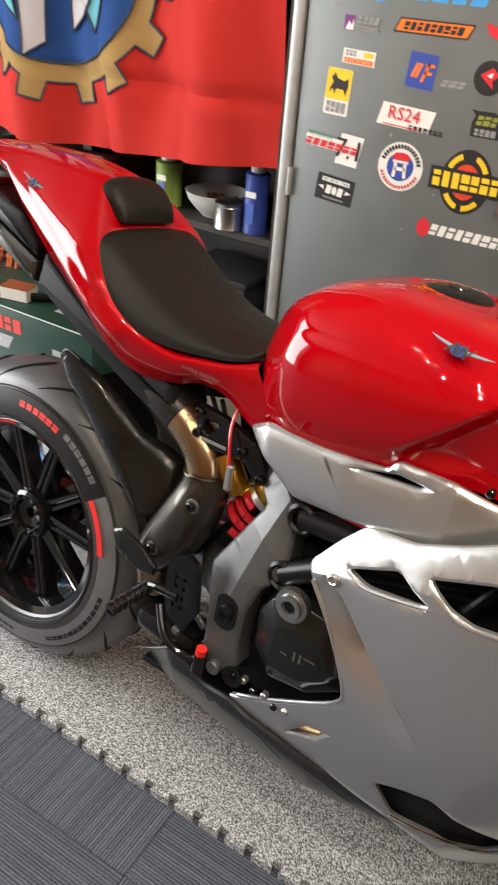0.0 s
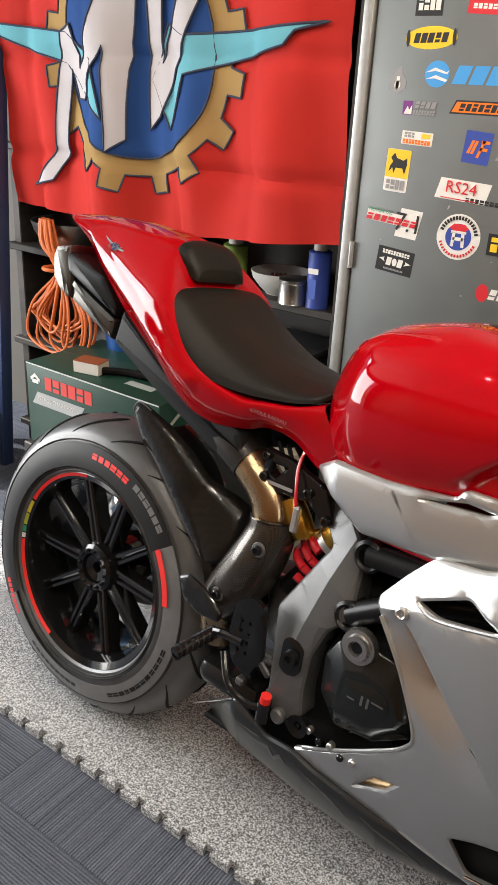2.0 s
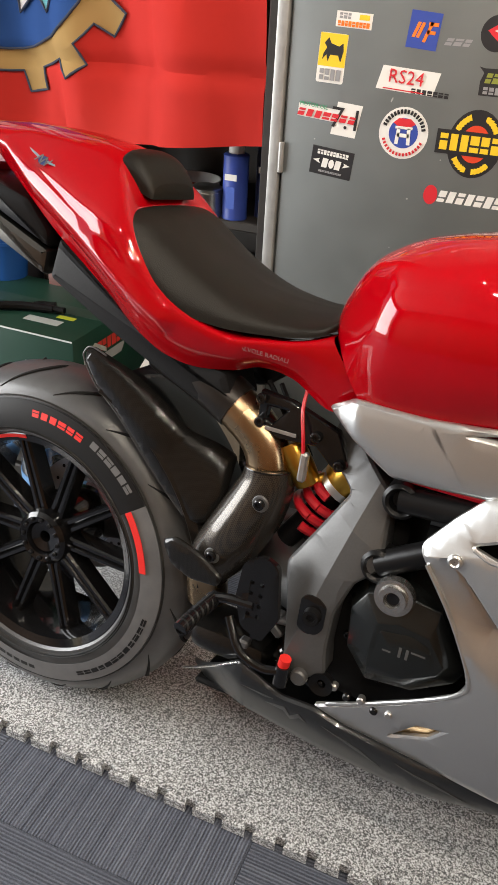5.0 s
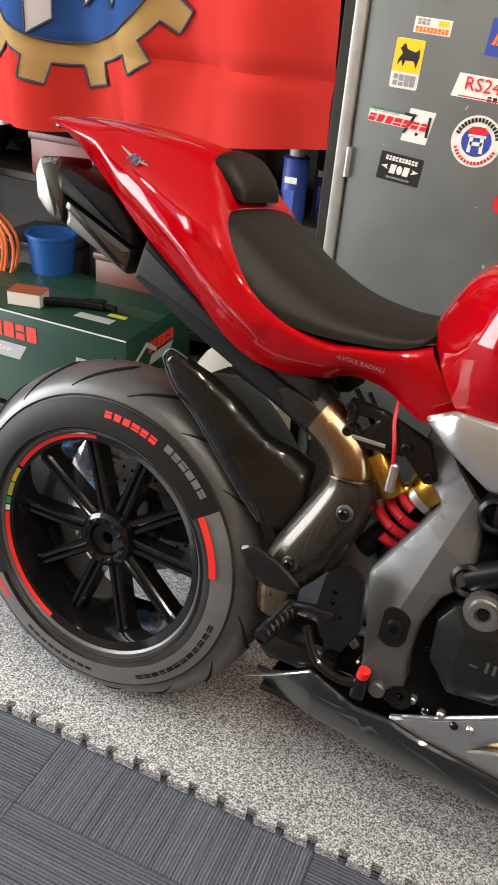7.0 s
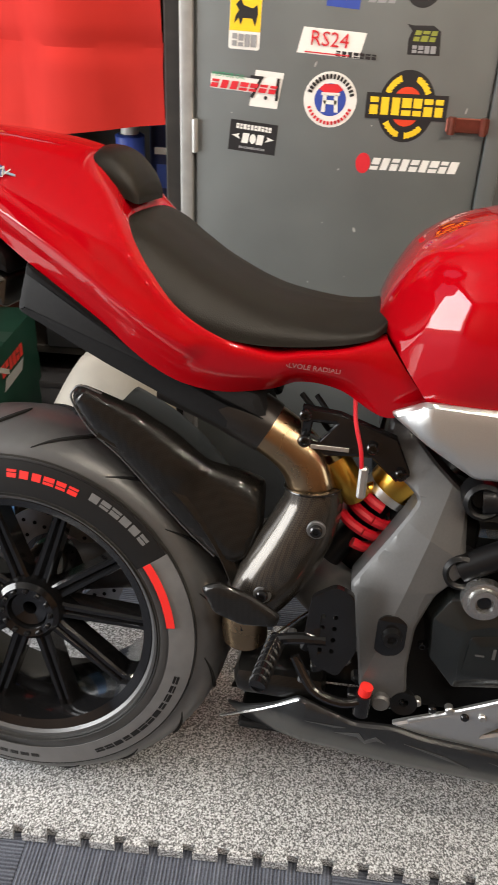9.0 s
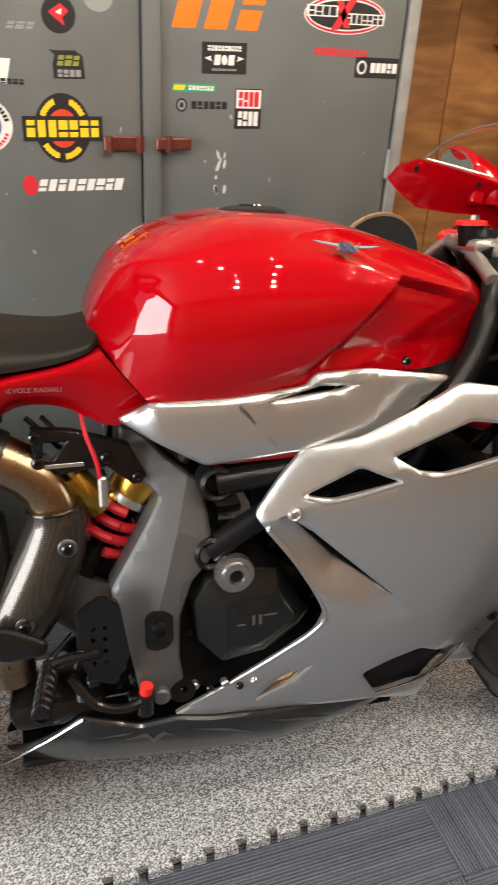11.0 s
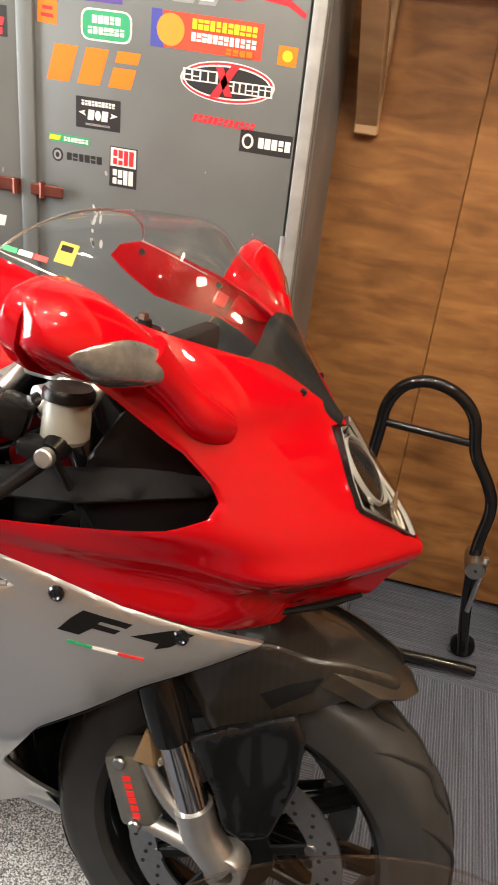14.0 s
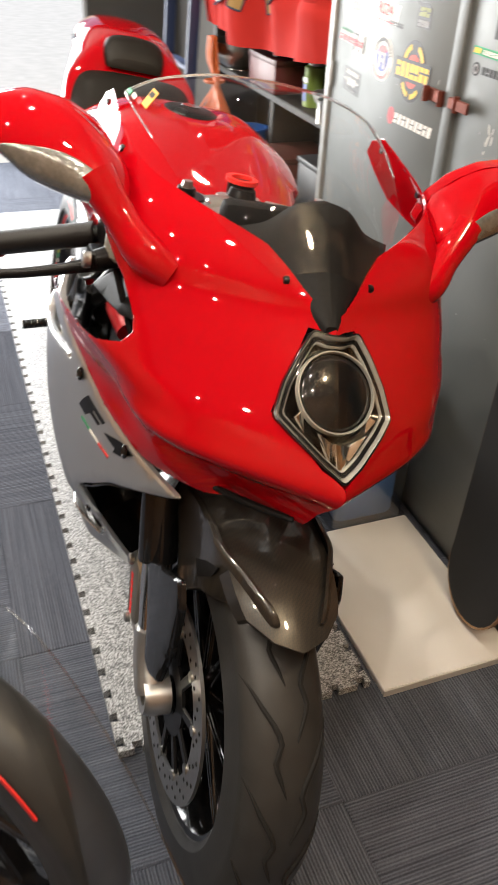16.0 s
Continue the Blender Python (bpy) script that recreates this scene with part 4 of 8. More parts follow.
for side in (-1, 1):
    holes = [rounded(VENT_A, 0.008), rounded(VENT_B, 0.008), SLIT, rounded(DUCT, 0.01), GOLDSLOT]
    fairing = part("side_fairing", side_panel(rounded(FAIRING, 0.012), fairing_depth, holes, 0.007, 0.014, 0.008, 0.0035, side, FAIRING_CUTS), SILVER, bike, "satin silver side fairing with slanted vents", angle=22)
    part("duct_lip", tube([(x, side * (fairing_base(x, z) + 0.001), z) for x, z in DUCT[3:]], 0.0022, 8, 4), CHROME, fairing, "bright edge of the lower duct")
    for lip in ([(0.700, 0.607), (0.746, 0.545), (0.786, 0.470), (0.777, 0.436), (0.732, 0.394), (0.651, 0.333), (0.60, 0.302)], [(1.150, 0.726), (1.039, 0.706), (0.929, 0.682), (0.895, 0.687)], [(0.872, 0.674), (0.786, 0.648), (0.752, 0.652)]):
        part("panel_lip", tube([(x, side * (fairing_depth(x, z) - 0.0015), z) for x, z in lip], 0.0032, 8, 5), SILVER, fairing)
    part("slot_insert", side_panel([(x - 0.01 * (x < 0.73) + 0.008 * (x > 0.76), z - 0.012 + 0.02 * (z > 0.34)) for x, z in GOLDSLOT], lambda x, z: fairing_base(x, z) - 0.012, (), 0.003, 0.03, side=side), PALEGOLD, fairing, "small gold slot")
    part("duct_back", side_panel([(0.84, 0.30), (0.90, 0.385), (0.95, 0.40), (1.085, 0.37), (1.10, 0.30), (1.08, 0.245), (0.99, 0.245), (0.88, 0.262)], lambda x, z: max(0.012, fairing_base(x, z) - 0.022), (), 0.004, 0.03, side=side), BLACKMATT, fairing, "dark inside of the lower duct")
    for bx, bz in ((0.733, 0.63), (1.019, 0.778), (1.208, 0.728), (1.085, 0.395), (1.345, 0.692)):
        b = part("fairing_bolt", put(lathe([(0.001, 0), (0.0095, 0), (0.0095, -0.003), (0.0065, -0.005), (0.0045, -0.0035), (0.001, -0.0035)], 20), pose(bx, side * (fairing_depth(bx, bz) + 0.0015), bz, 0, 0, 0 if side < 0 else 180)), ALLOY if bx < 0.8 else BLACKGLOSS, fairing, "fairing bolt")
    # model mark and tricolour stripe on the fairing
    for q in ([(1.225, 0.699), (1.238, 0.711), (1.292, 0.701), (1.286, 0.695), (1.258, 0.700), (1.255, 0.696), (1.28, 0.691), (1.274, 0.686), (1.25, 0.690), (1.236, 0.679), (1.212, 0.682)],
              [(1.292, 0.686), (1.335, 0.699), (1.358, 0.695), (1.335, 0.677), (1.318, 0.672), (1.322, 0.680)]):
        part("model_mark", side_panel(q, lambda x, z: fairing_base(x, z) + 0.0012, (), 0.0008, 0.03, 0.0001, 0, side), BLACKSATIN, fairing, "black slanted model mark")
    for k, c in enumerate(((0.02, 0.3, 0.12), (0.7, 0.7, 0.68), (0.6, 0.03, 0.03))):
        x0 = 1.224 + 0.028 * k
        z0 = 0.670 - 0.004 * k
        part("tricolour_stripe", side_panel([(x0, z0), (x0 + 0.028, z0 - 0.004), (x0 + 0.028, z0 - 0.0075), (x0, z0 - 0.0035)], lambda x, z: fairing_base(x, z) + 0.0012, (), 0.0008, 0.03, 0.0001, 0, side), ink(*c), fairing)

# dark belly pan below the fairings
BELLY = [(0.584, 0.286), (0.525, 0.277), (0.443, 0.30), (0.40, 0.262), (0.322, 0.196), (0.36, 0.185), (0.45, 0.19), (0.60, 0.185), (0.75, 0.19), (0.875, 0.215), (0.97, 0.244), (0.90, 0.266), (0.743, 0.274), (0.627, 0.278)]
for side in (-1, 1):
    belly = part("belly_pan", side_panel(rounded(BELLY, 0.01), lambda x, z: interp(x, [(0.32, 0.055), (0.36, 0.085), (0.45, 0.118), (0.6, 0.135), (0.75, 0.145), (0.9, 0.128), (1.0, 0.105)]) - 0.9 * max(0, 0.275 - z) ** 1.3, (), 0.005, 0.015, 0.008, 0.005, side), DARKSILVER, bike, "dark grey belly pan")
    part("belly_edge", tube([(0.322, side * 0.058, 0.198), (0.39, side * 0.098, 0.257), (0.443, side * 0.118, 0.3)], 0.002, 6, 3), CHROME, belly)
for q in ([(0.455, 0.262), (0.515, 0.268), (0.50, 0.262)], [(0.50, 0.250), (0.535, 0.262), (0.545, 0.246), (0.56, 0.262), (0.575, 0.25), (0.562, 0.253), (0.546, 0.238), (0.533, 0.252)], [(0.60, 0.262), (0.66, 0.250), (0.70, 0.230), (0.655, 0.244)], [(0.72, 0.258), (0.78, 0.246), (0.83, 0.226), (0.775, 0.240)]):
    part("belly_graphic", side_panel(q, lambda x, z: interp(x, [(0.45, 0.118), (0.6, 0.135), (0.75, 0.145), (0.9, 0.128)]) - 0.9 * max(0, 0.275 - z) ** 1.3 + 0.0012, (), 0.001, 0.02, 0.0001, 0, -1), CASTGREY, bike, "faint grey angular graphic")
part("belly_floor", box(0.62, 0.13, 0.012, 0.66, 0, 0.19, 0.004, 1), BLACKMATT, bike, "black underside of the belly pan")

# silver covers under the tank
COVER = [(0.514, 0.755), (0.556, 0.782), (0.655, 0.786), (0.755, 0.799), (0.766, 0.815), (0.842, 0.818), (0.968, 0.796), (0.925, 0.765), (0.896, 0.742), (0.847, 0.718), (0.733, 0.706), (0.624, 0.693)]
SCOOP = [(0.715, 0.782), (0.80, 0.792), (0.812, 0.797), (0.772, 0.798)]
for side in (-1, 1):
    part("under_tank_cover", side_panel(rounded(COVER, 0.008), lambda x, z: interp(x, [(0.51, 0.118), (0.56, 0.15), (0.7, 0.172), (0.85, 0.182), (0.97, 0.165)]) - 1.6 * (z - 0.75) ** 2 * (1 if z < 0.75 else 0), [SCOOP], 0.006, 0.013, 0.008, 0.006, side), SILVER, bike, "satin silver cover under the tank")

# red nose cowl
NOSE = [(0.66, 1.478), (0.70, 1.512), (0.724, 1.534), (0.75, 1.55), (0.77, 1.568), (0.785, 1.58), (0.80, 1.581), (0.835, 1.557), (0.87, 1.522), (0.90, 1.49), (0.935, 1.452), (0.965, 1.43), (1.0, 1.39), (1.03, 1.345), (1.07, 1.30), (1.12, 1.24)]
NOSEX = [a[0] for a in smooth_line(NOSE, 9)], [a[1] for a in smooth_line(NOSE, 9)]


def nose_x(z):
    return float(np.interp(z, *NOSEX))


COWL_SLOPE = curve([(0.62, 1.3), (0.70, 1.3), (0.76, 1.4), (0.82, 1.6), (0.88, 1.82), (0.94, 2.25), (1.0, 2.95), (1.06, 3.8), (1.12, 4.5)])
COWL_WIDE = curve([(0.62, 0.20), (0.70, 0.22), (0.76, 0.245), (0.82, 0.263), (0.88, 0.266), (0.94, 0.254), (0.98, 0.238), (1.02, 0.22), (1.06, 0.206), (1.12, 0.196)])


def cowl_w(q, z, x):
    """Half width at a distance q behind the nose line: a wedge that levels off smoothly."""
    wide = COWL_WIDE(z)
    u = COWL_SLOPE(z) * max(q, 0.0) / wide
    w = wide * u / (1 + u ** 3) ** (1 / 3)
    f1, f2 = max(0.0, min(1.0, (0.85 - z) / 0.11)), max(0.0, min(1.0, (1.47 - x) / 0.16))
    f = f1 * f1 * (3 - 2 * f1) * f2 * f2 * (3 - 2 * f2)
    w = w * (1 - f) + fairing_base(x, max(z, 0.70)) * f
    # a crease runs back from the tip below the opening
    w += 0.007 * max(0.0, 1 - abs(z - 0.788 - 0.03 * q) / 0.022) * max(0.0, min(1.0, q / 0.08)) * max(0.0, min(1.0, (x - 1.08) / 0.12))
    # under the nose a hollow runs back to a pointed corner
    zt, xl = 0.760 + 0.09 * (x - 1.395), 1.393 + 0.73 * (0.759 - z)
    if z < zt and x > xl:
        w -= min(0.034 * min(1.0, (zt - z) / 0.012) * min(1.0, (x - xl) / 0.014), 0.4 * w)
    return w


def cowl_shift(x, z):
    """The nose sits a little towards the stand side."""
    return 0.011 * max(0.0, min(1.0, (x - 1.15) / 0.2)) * max(0.0, min(1.0, (z - 0.72) / 0.08))


def cowl_point(s, z):
    q = s * s
    x = nose_x(z) - q
    return x, cowl_w(q, z, x), z


def cx(x, z):
    return (math.sqrt(max(nose_x(z) - x, 0)), z)


def cw(w, z):
    """The place on the cowl at half width w."""
    lo, hi = 0.0, 0.6
    for _ in range(40):
        mid = (lo + hi) / 2
        lo, hi = (mid, hi) if cowl_point(mid, z)[1] < w else (lo, mid)
    return (lo, z)


COWL = [(0, 0.937), cw(0.018, 0.95), cw(0.036, 0.966), cw(0.072, 0.996), cx(1.30, 1.022), cx(1.206, 1.05), cx(1.12, 1.071), cx(1.079, 1.079), cx(1.045, 1.068), cx(1.03, 1.05), cx(1.06, 1.025),
        cx(1.10, 1.0), cx(1.165, 0.99), cx(1.213, 0.986), cx(1.254, 0.968), cx(1.295, 0.944), cx(1.329, 0.922), cx(1.36, 0.894), cx(1.372, 0.876), cx(1.366, 0.86), cx(1.325, 0.842), cx(1.26, 0.83), cx(1.199, 0.82),
        cx(1.091, 0.806), cx(1.02, 0.79), cx(1.112, 0.772), cx(1.198, 0.75), cx(1.28, 0.724), cx(1.37, 0.704), cx(1.425, 0.697), cx(1.442, 0.697), cx(1.47, 0.705), cx(1.50, 0.714), (0, 0.722), (0, 0.745), (0, 0.785),
        (0, 0.80), cw(0.024, 0.816), cw(0.052, 0.836), cw(0.074, 0.853), cw(0.054, 0.892), cw(0.03, 0.931), cw(0.012, 0.931), (0, 0.927)]


def cowl_mesh():
    bm = sheet(COWL, (), 0.006)
    loops = [COWL]
    rim = {v for e in bm.edges if len(e.link_faces) == 1 for v in e.verts}
    for v in bm.verts:
        s, z = v.co.x, v.co.y
        x, w, _ = cowl_point(s, z)
        roll = 0.0008 if v in rim and s > 0.03 else 0
        v.co = (x, -(w - roll), z)
    me = bpy.data.meshes.new("half")
    bm.to_mesh(me)
    for v in bm.verts:
        v.co.y = -v.co.y
    bm.from_mesh(me)
    for v in bm.verts:
        v.co.y += cowl_shift(v.co.x, v.co.z)
    bpy.data.meshes.remove(me)
    bmesh.ops.remove_doubles(bm, verts=bm.verts[:], dist=4e-4)
    bmesh.ops.recalc_face_normals(bm, faces=bm.faces[:])
    return thicken(bm, (-0.004, 0, -0.0025))


cowl = part("front_cowl", cowl_mesh(), RED, bike, "glossy red pointed front cowl", angle=50)
for side in (-1, 1):
    for bx, bz, bw in ((1.079, 1.062, 0), (1.206, 1.036, 0), (1.405, 0.969, 0)):
        x, w, z = cowl_point(cx(bx, bz)[0], bz)
        part("screen_bolt", put(lathe([(0.001, -0.003), (0.0035, -0.003), (0.0048, -0.001), (0.0048, 0.003), (0.001, 0.003)], 16), pose(x, side * w + cowl_shift(x, z), z, 0, 0, 0 if side < 0 else 180)), BLACKSATIN, cowl)
    part("chin_liner", tube([(1.43, side * 0.085, 0.703), (1.48, side * 0.05, 0.712), (1.522, side * 0.008, 0.720)], [0.004, 0.005, 0.004], 8, 4), BLACKMATT, cowl, "dark edge inside the chin")

# headlamp
HL = Matrix(((0, -0.74, -0.675, 1.507), (1, 0, 0, 0.012), (0, -0.675, 0.74, 0.880), (0, 0, 0, 1)))
HLO = [(0, -0.097), (0.022, -0.078), (0.056, -0.04), (0.073, -0.018), (0.062, 0.018), (0.045, 0.05), (0.028, 0.076), (0.012, 0.07), (-0.012, 0.07), (-0.028, 0.076), (-0.045, 0.05), (-0.062, 0.018), (-0.073, -0.018), (-0.056, -0.04), (-0.022, -0.078)]


def lamp_place(bm, back=0.0):
    """Bends a flat lamp piece round the nose and puts it in place."""
    for v in bm.verts:
        v.co.y += 3.4 * v.co.x ** 2 + back
    return put(bm, HL)


def ring_plate(outer, k, thick, dip=0.004):
    inner = [(x * k, z * k) for x, z in outer]
    bm = bmesh.new()
    o = [bm.verts.new((x, 0, z)) for x, z in outer]
    i = [bm.verts.new((x, dip, z)) for x, z in inner]
    n = len(o)
    for a in range(n):
        bm.faces.new((o[a], o[(a + 1) % n], i[(a + 1) % n], i[a]))
    return thicken(bm, (0, thick, 0))


HLR = rounded(HLO, 0.006)
lampu = part("headlamp", lamp_place(ring_plate([(x * 1.02, z * 1.02) for x, z in HLR], 0.96, 0.012, 0.0), 0.002), BLACKGLOSS, bike, "diamond-shaped headlamp with chrome surround")
part("bezel", lamp_place(ring_plate([(x * 0.985, z * 0.985) for x, z in HLR], 0.945, 0.004, 0.006), 0.001), LAMPFRAME, lampu, "thin chrome lamp surround")
part("inner_bezel", lamp_place(ring_plate([(x * 0.925, z * 0.925) for x, z in HLR], 0.93, 0.003, 0.004), 0.006), BLACKGLOSS, lampu, "dark inner lamp frame")
part("inner_line", lamp_place(ring_plate([(x * 0.86, z * 0.86) for x, z in HLR], 0.965, 0.003, 0.003), 0.008), LAMPFRAME, lampu, "thin bright line inside the lamp")
part("bowl", lamp_place(ring_plate([(x * 0.86, z * 0.86) for x, z in HLR], 0.02, 0.003, 0.026), 0.012), DARKBOWL, lampu, "smoked reflector bowl")
part("projector_ring", put(lathe([(0.0450, 0.002), (0.0460, -0.002), (0.0476, -0.002), (0.0486, 0.004)], 48), HL @ pose(0, 0.012, 0.008)), LAMPFRAME, lampu, "thin round chrome projector ring")
bmb = bmesh.new()
bmesh.ops.create_uvsphere(bmb, u_segments=32, v_segments=16, radius=0.0462)
bmesh.ops.transform(bmb, matrix=HL @ pose(0, 0.020, 0.008) @ Matrix.Diagonal((1, 0.34, 1, 1)), verts=bmb.verts[:])
part("projector_lens", bmb, BLACKGLOSS, lampu, "dark glassy projector lens")
for fx0, tri, tilt in ((-1, [(-0.034, -0.040), (-0.008, -0.076), (-0.004, -0.052)], 24), (1, [(0.034, -0.040), (0.006, -0.078), (0.012, -0.050)], -30), (0, [(-0.010, -0.050), (-0.004, -0.080), (0.005, -0.082), (0.008, -0.052)], 8), (1, [(0.050, -0.022), (0.036, -0.038), (0.040, -0.014)], -18), (-1, [(-0.052, -0.020), (-0.038, -0.038), (-0.042, -0.010)], 20)):
    mx, mz = sum(p[0] for p in tri) / len(tri), sum(p[1] for p in tri) / len(tri)
    part("reflector_facet", put(plate([(px - mx, pz - mz) for px, pz in tri], 0.004, 0.001), HL @ pose(mx, 0.012 + 3.4 * mx * mx, mz, 12, 0, tilt)), CHROME, lampu, "crystal-cut chrome facet")
cover = sheet([(x, -z) for x, z in HLR], (), 0.02)
for v in cover.verts:
    v.co = (v.co.x, -0.002, -v.co.y)
part("lens_cover", lamp_place(thicken(cover, (0, 0.0015, 0))), CLEARLENS, lampu, "clear lens cover")

# screen, instrument hood
SCR = [
    (1.412, [(0, 0.986), (0.02, 0.983), (0.038, 0.977), (0.048, 0.968)]),
    (1.352, [(0, 1.052), (0.04, 1.046), (0.08, 1.026), (0.104, 1.0)]),
    (1.28, [(0, 1.106), (0.052, 1.098), (0.108, 1.062), (0.146, 1.028)]),
    (1.245, [(0, 1.135), (0.062, 1.126), (0.122, 1.085), (0.158, 1.04)]),
    (1.20, [(0, 1.137), (0.075, 1.128), (0.138, 1.09), (0.168, 1.052)]),
    (1.13, [(0, 1.134), (0.08, 1.127), (0.146, 1.102), (0.182, 1.07)]),
    (1.085, [(0, 1.128), (0.08, 1.122), (0.149, 1.103), (0.186, 1.079)]),
]


def shell(sections, nx, ny):
    dense = [smooth_line([(x, y, z) for y, z in prof], ny) for x, prof in sections]
    rows = list(zip(*[smooth_line([d[j] for d in dense], nx) for j in range(len(dense[0]))]))
    bm = bmesh.new()
    grid = [[bm.verts.new((p[0], p[1], p[2])) for p in r][::-1] + [bm.verts.new((p[0], -p[1], p[2])) for p in r[1:]] for r in rows]
    for a, b in zip(grid, grid[1:]):
        for i in range(len(a) - 1):
            bm.faces.new((a[i], a[i + 1], b[i + 1], b[i]))
    return bm, rows


def rake(p):
    """The rear edge of the screen leans forwards towards its top."""
    return p[0] + 0.55 * (p[2] - 1.079) * max(0.0, min(1.0, (1.2 - p[0]) / 0.115)), p[1], p[2]


sbm, srows = shell(SCR, 6, 6)
for v in sbm.verts:
    v.co = rake(v.co)
srows = [[rake(p) for p in r] for r in srows]
screen = part("windscreen", sbm, SCREEN, bike, "clear bubble windscreen")
edge = [(p[0], p[1], p[2]) for p in srows[-1]]
part("screen_edge", tube([(p[0], -p[1], p[2]) for p in edge[::-1]] + edge[1:], 0.0018, 6, 1), SCREENEDGE, screen)
for side in (-1, 1):
    part("screen_edge", tube([(r[-1][0], side * r[-1][1], r[-1][2]) for r in srows[24::3]], 0.0012, 6, 2), SCREENEDGE, screen)
for k, c in enumerate(((0.02, 0.3, 0.12), (0.7, 0.7, 0.68), (0.6, 0.03, 0.03))):
    part("tricolour_sticker", put(box(0.016, 0.0006, 0.006, 0, 0, 0), pose(1.098 + 0.016 * k, -0.183 + 0.0035 * k, 1.083 - 0.002 * k, -32, 6, 4)), ink(*c), screen)
st = part("yellow_sticker", put(box(0.020, 0.0008, 0.024), pose(1.155, -0.168, 1.088, -32, 6, 8)), ink(0.6, 0.34, 0.02), screen, "yellow and white sticker on the screen")
part("sticker_mark", put(box(0.013, 0.0006, 0.007), pose(1.154, -0.165, 1.092, -32, 6, 8) @ pose(0, -0.001, 0)), BLACKSATIN, st)
HOOD = [
    (1.452, [(0, 0.938), (0.004, 0.938), (0.007, 0.936), (0.008, 0.93)]),
    (1.425, [(0, 0.966), (0.012, 0.963), (0.024, 0.955), (0.03, 0.942)]),
    (1.39, [(0, 1.008), (0.020, 1.002), (0.042, 0.984), (0.064, 0.970)]),
    (1.362, [(0, 1.044), (0.030, 1.036), (0.060, 1.008), (0.088, 0.990)]),
    (1.345, [(0, 1.046), (0.034, 1.037), (0.064, 1.014), (0.097, 1.004)]),
]
hood = part("instrument_hood", put(loft(HOOD, 5, 5), pose(0, 0.006, 0)), BLACKMATT, bike, "black instrument hood behind the screen")
part("dashboard", box(0.03, 0.16, 0.06, 1.245, 0, 0.975, 0.01, 2), BLACKMATT, bike, "black dashboard")

# mirrors
HEAD = [(0.205, 1.240, 1.302, 1.000, 1.032), (0.220, 1.226, 1.318, 0.998, 1.050), (0.245, 1.214, 1.318, 1.000, 1.074), (0.275, 1.208, 1.306, 1.006, 1.094), (0.315, 1.208, 1.290, 1.022, 1.105), (0.345, 1.214, 1.274, 1.044, 1.102), (0.358, 1.224, 1.264, 1.056, 1.094), (0.364, 1.236, 1.256, 1.066, 1.084)]


def mirror_head(side, patch=None):
    """A pod with a flat back for the glass and a rounded, tapering front; patch: (first and last angle, y from, y to) gives a lens flush with it."""
    bm = bmesh.new()
    rows = []
    for y, xb, xf, z0, z1 in smooth_line(HEAD, 4):
        xf -= 0.008
        ring = []
        if patch:
            if not patch[2] <= y <= patch[3]:
                continue
            u = (y - patch[2]) / (patch[3] - patch[2])
            grow = 0.0022 * min(1.0, 6 * u, 6 * (1 - u))
            xf, z0, z1 = xf + grow, z0 - grow, z1 + grow
            half = math.sin(math.pi * min(1.0, 0.12 + 0.9 * u)) ** 0.5
        for k in range(15 if patch else 28):
            a = radians(patch[0] + (patch[1] - patch[0]) * (0.5 + half * (k / 14 - 0.5))) if patch else 2 * math.pi * k / 28
            c, sn = math.cos(a), math.sin(a)
            gx = 0.5 + 0.5 * math.copysign(abs(c) ** 0.8, c)
            gz = 0.5 + 0.5 * math.copysign(abs(sn) ** 0.8, sn)
            gx = max(gx, 0.16)
            gx = (gx - 0.16) / 0.84
            ring.append(bm.verts.new((xb + (xf - xb) * gx, side * y, z0 + (z1 - z0) * gz * (1 - 0.42 * gx * gx) - 0.006 * gx - (0.14 * (y - 0.2) if side < 0 else 0))))
        rows.append(ring)
    n = len(rows[0])
    for a, b in zip(rows, rows[1:]):
        for k in range(n - 1 if patch else n):
            bm.faces.new((a[k], a[(k + 1) % n], b[(k + 1) % n], b[k]))
    if patch:
        return thicken(bm, (-0.003, 0, 0.002))
    bm.faces.new(rows[0])
    bm.faces.new(rows[-1][::-1])
    return bm


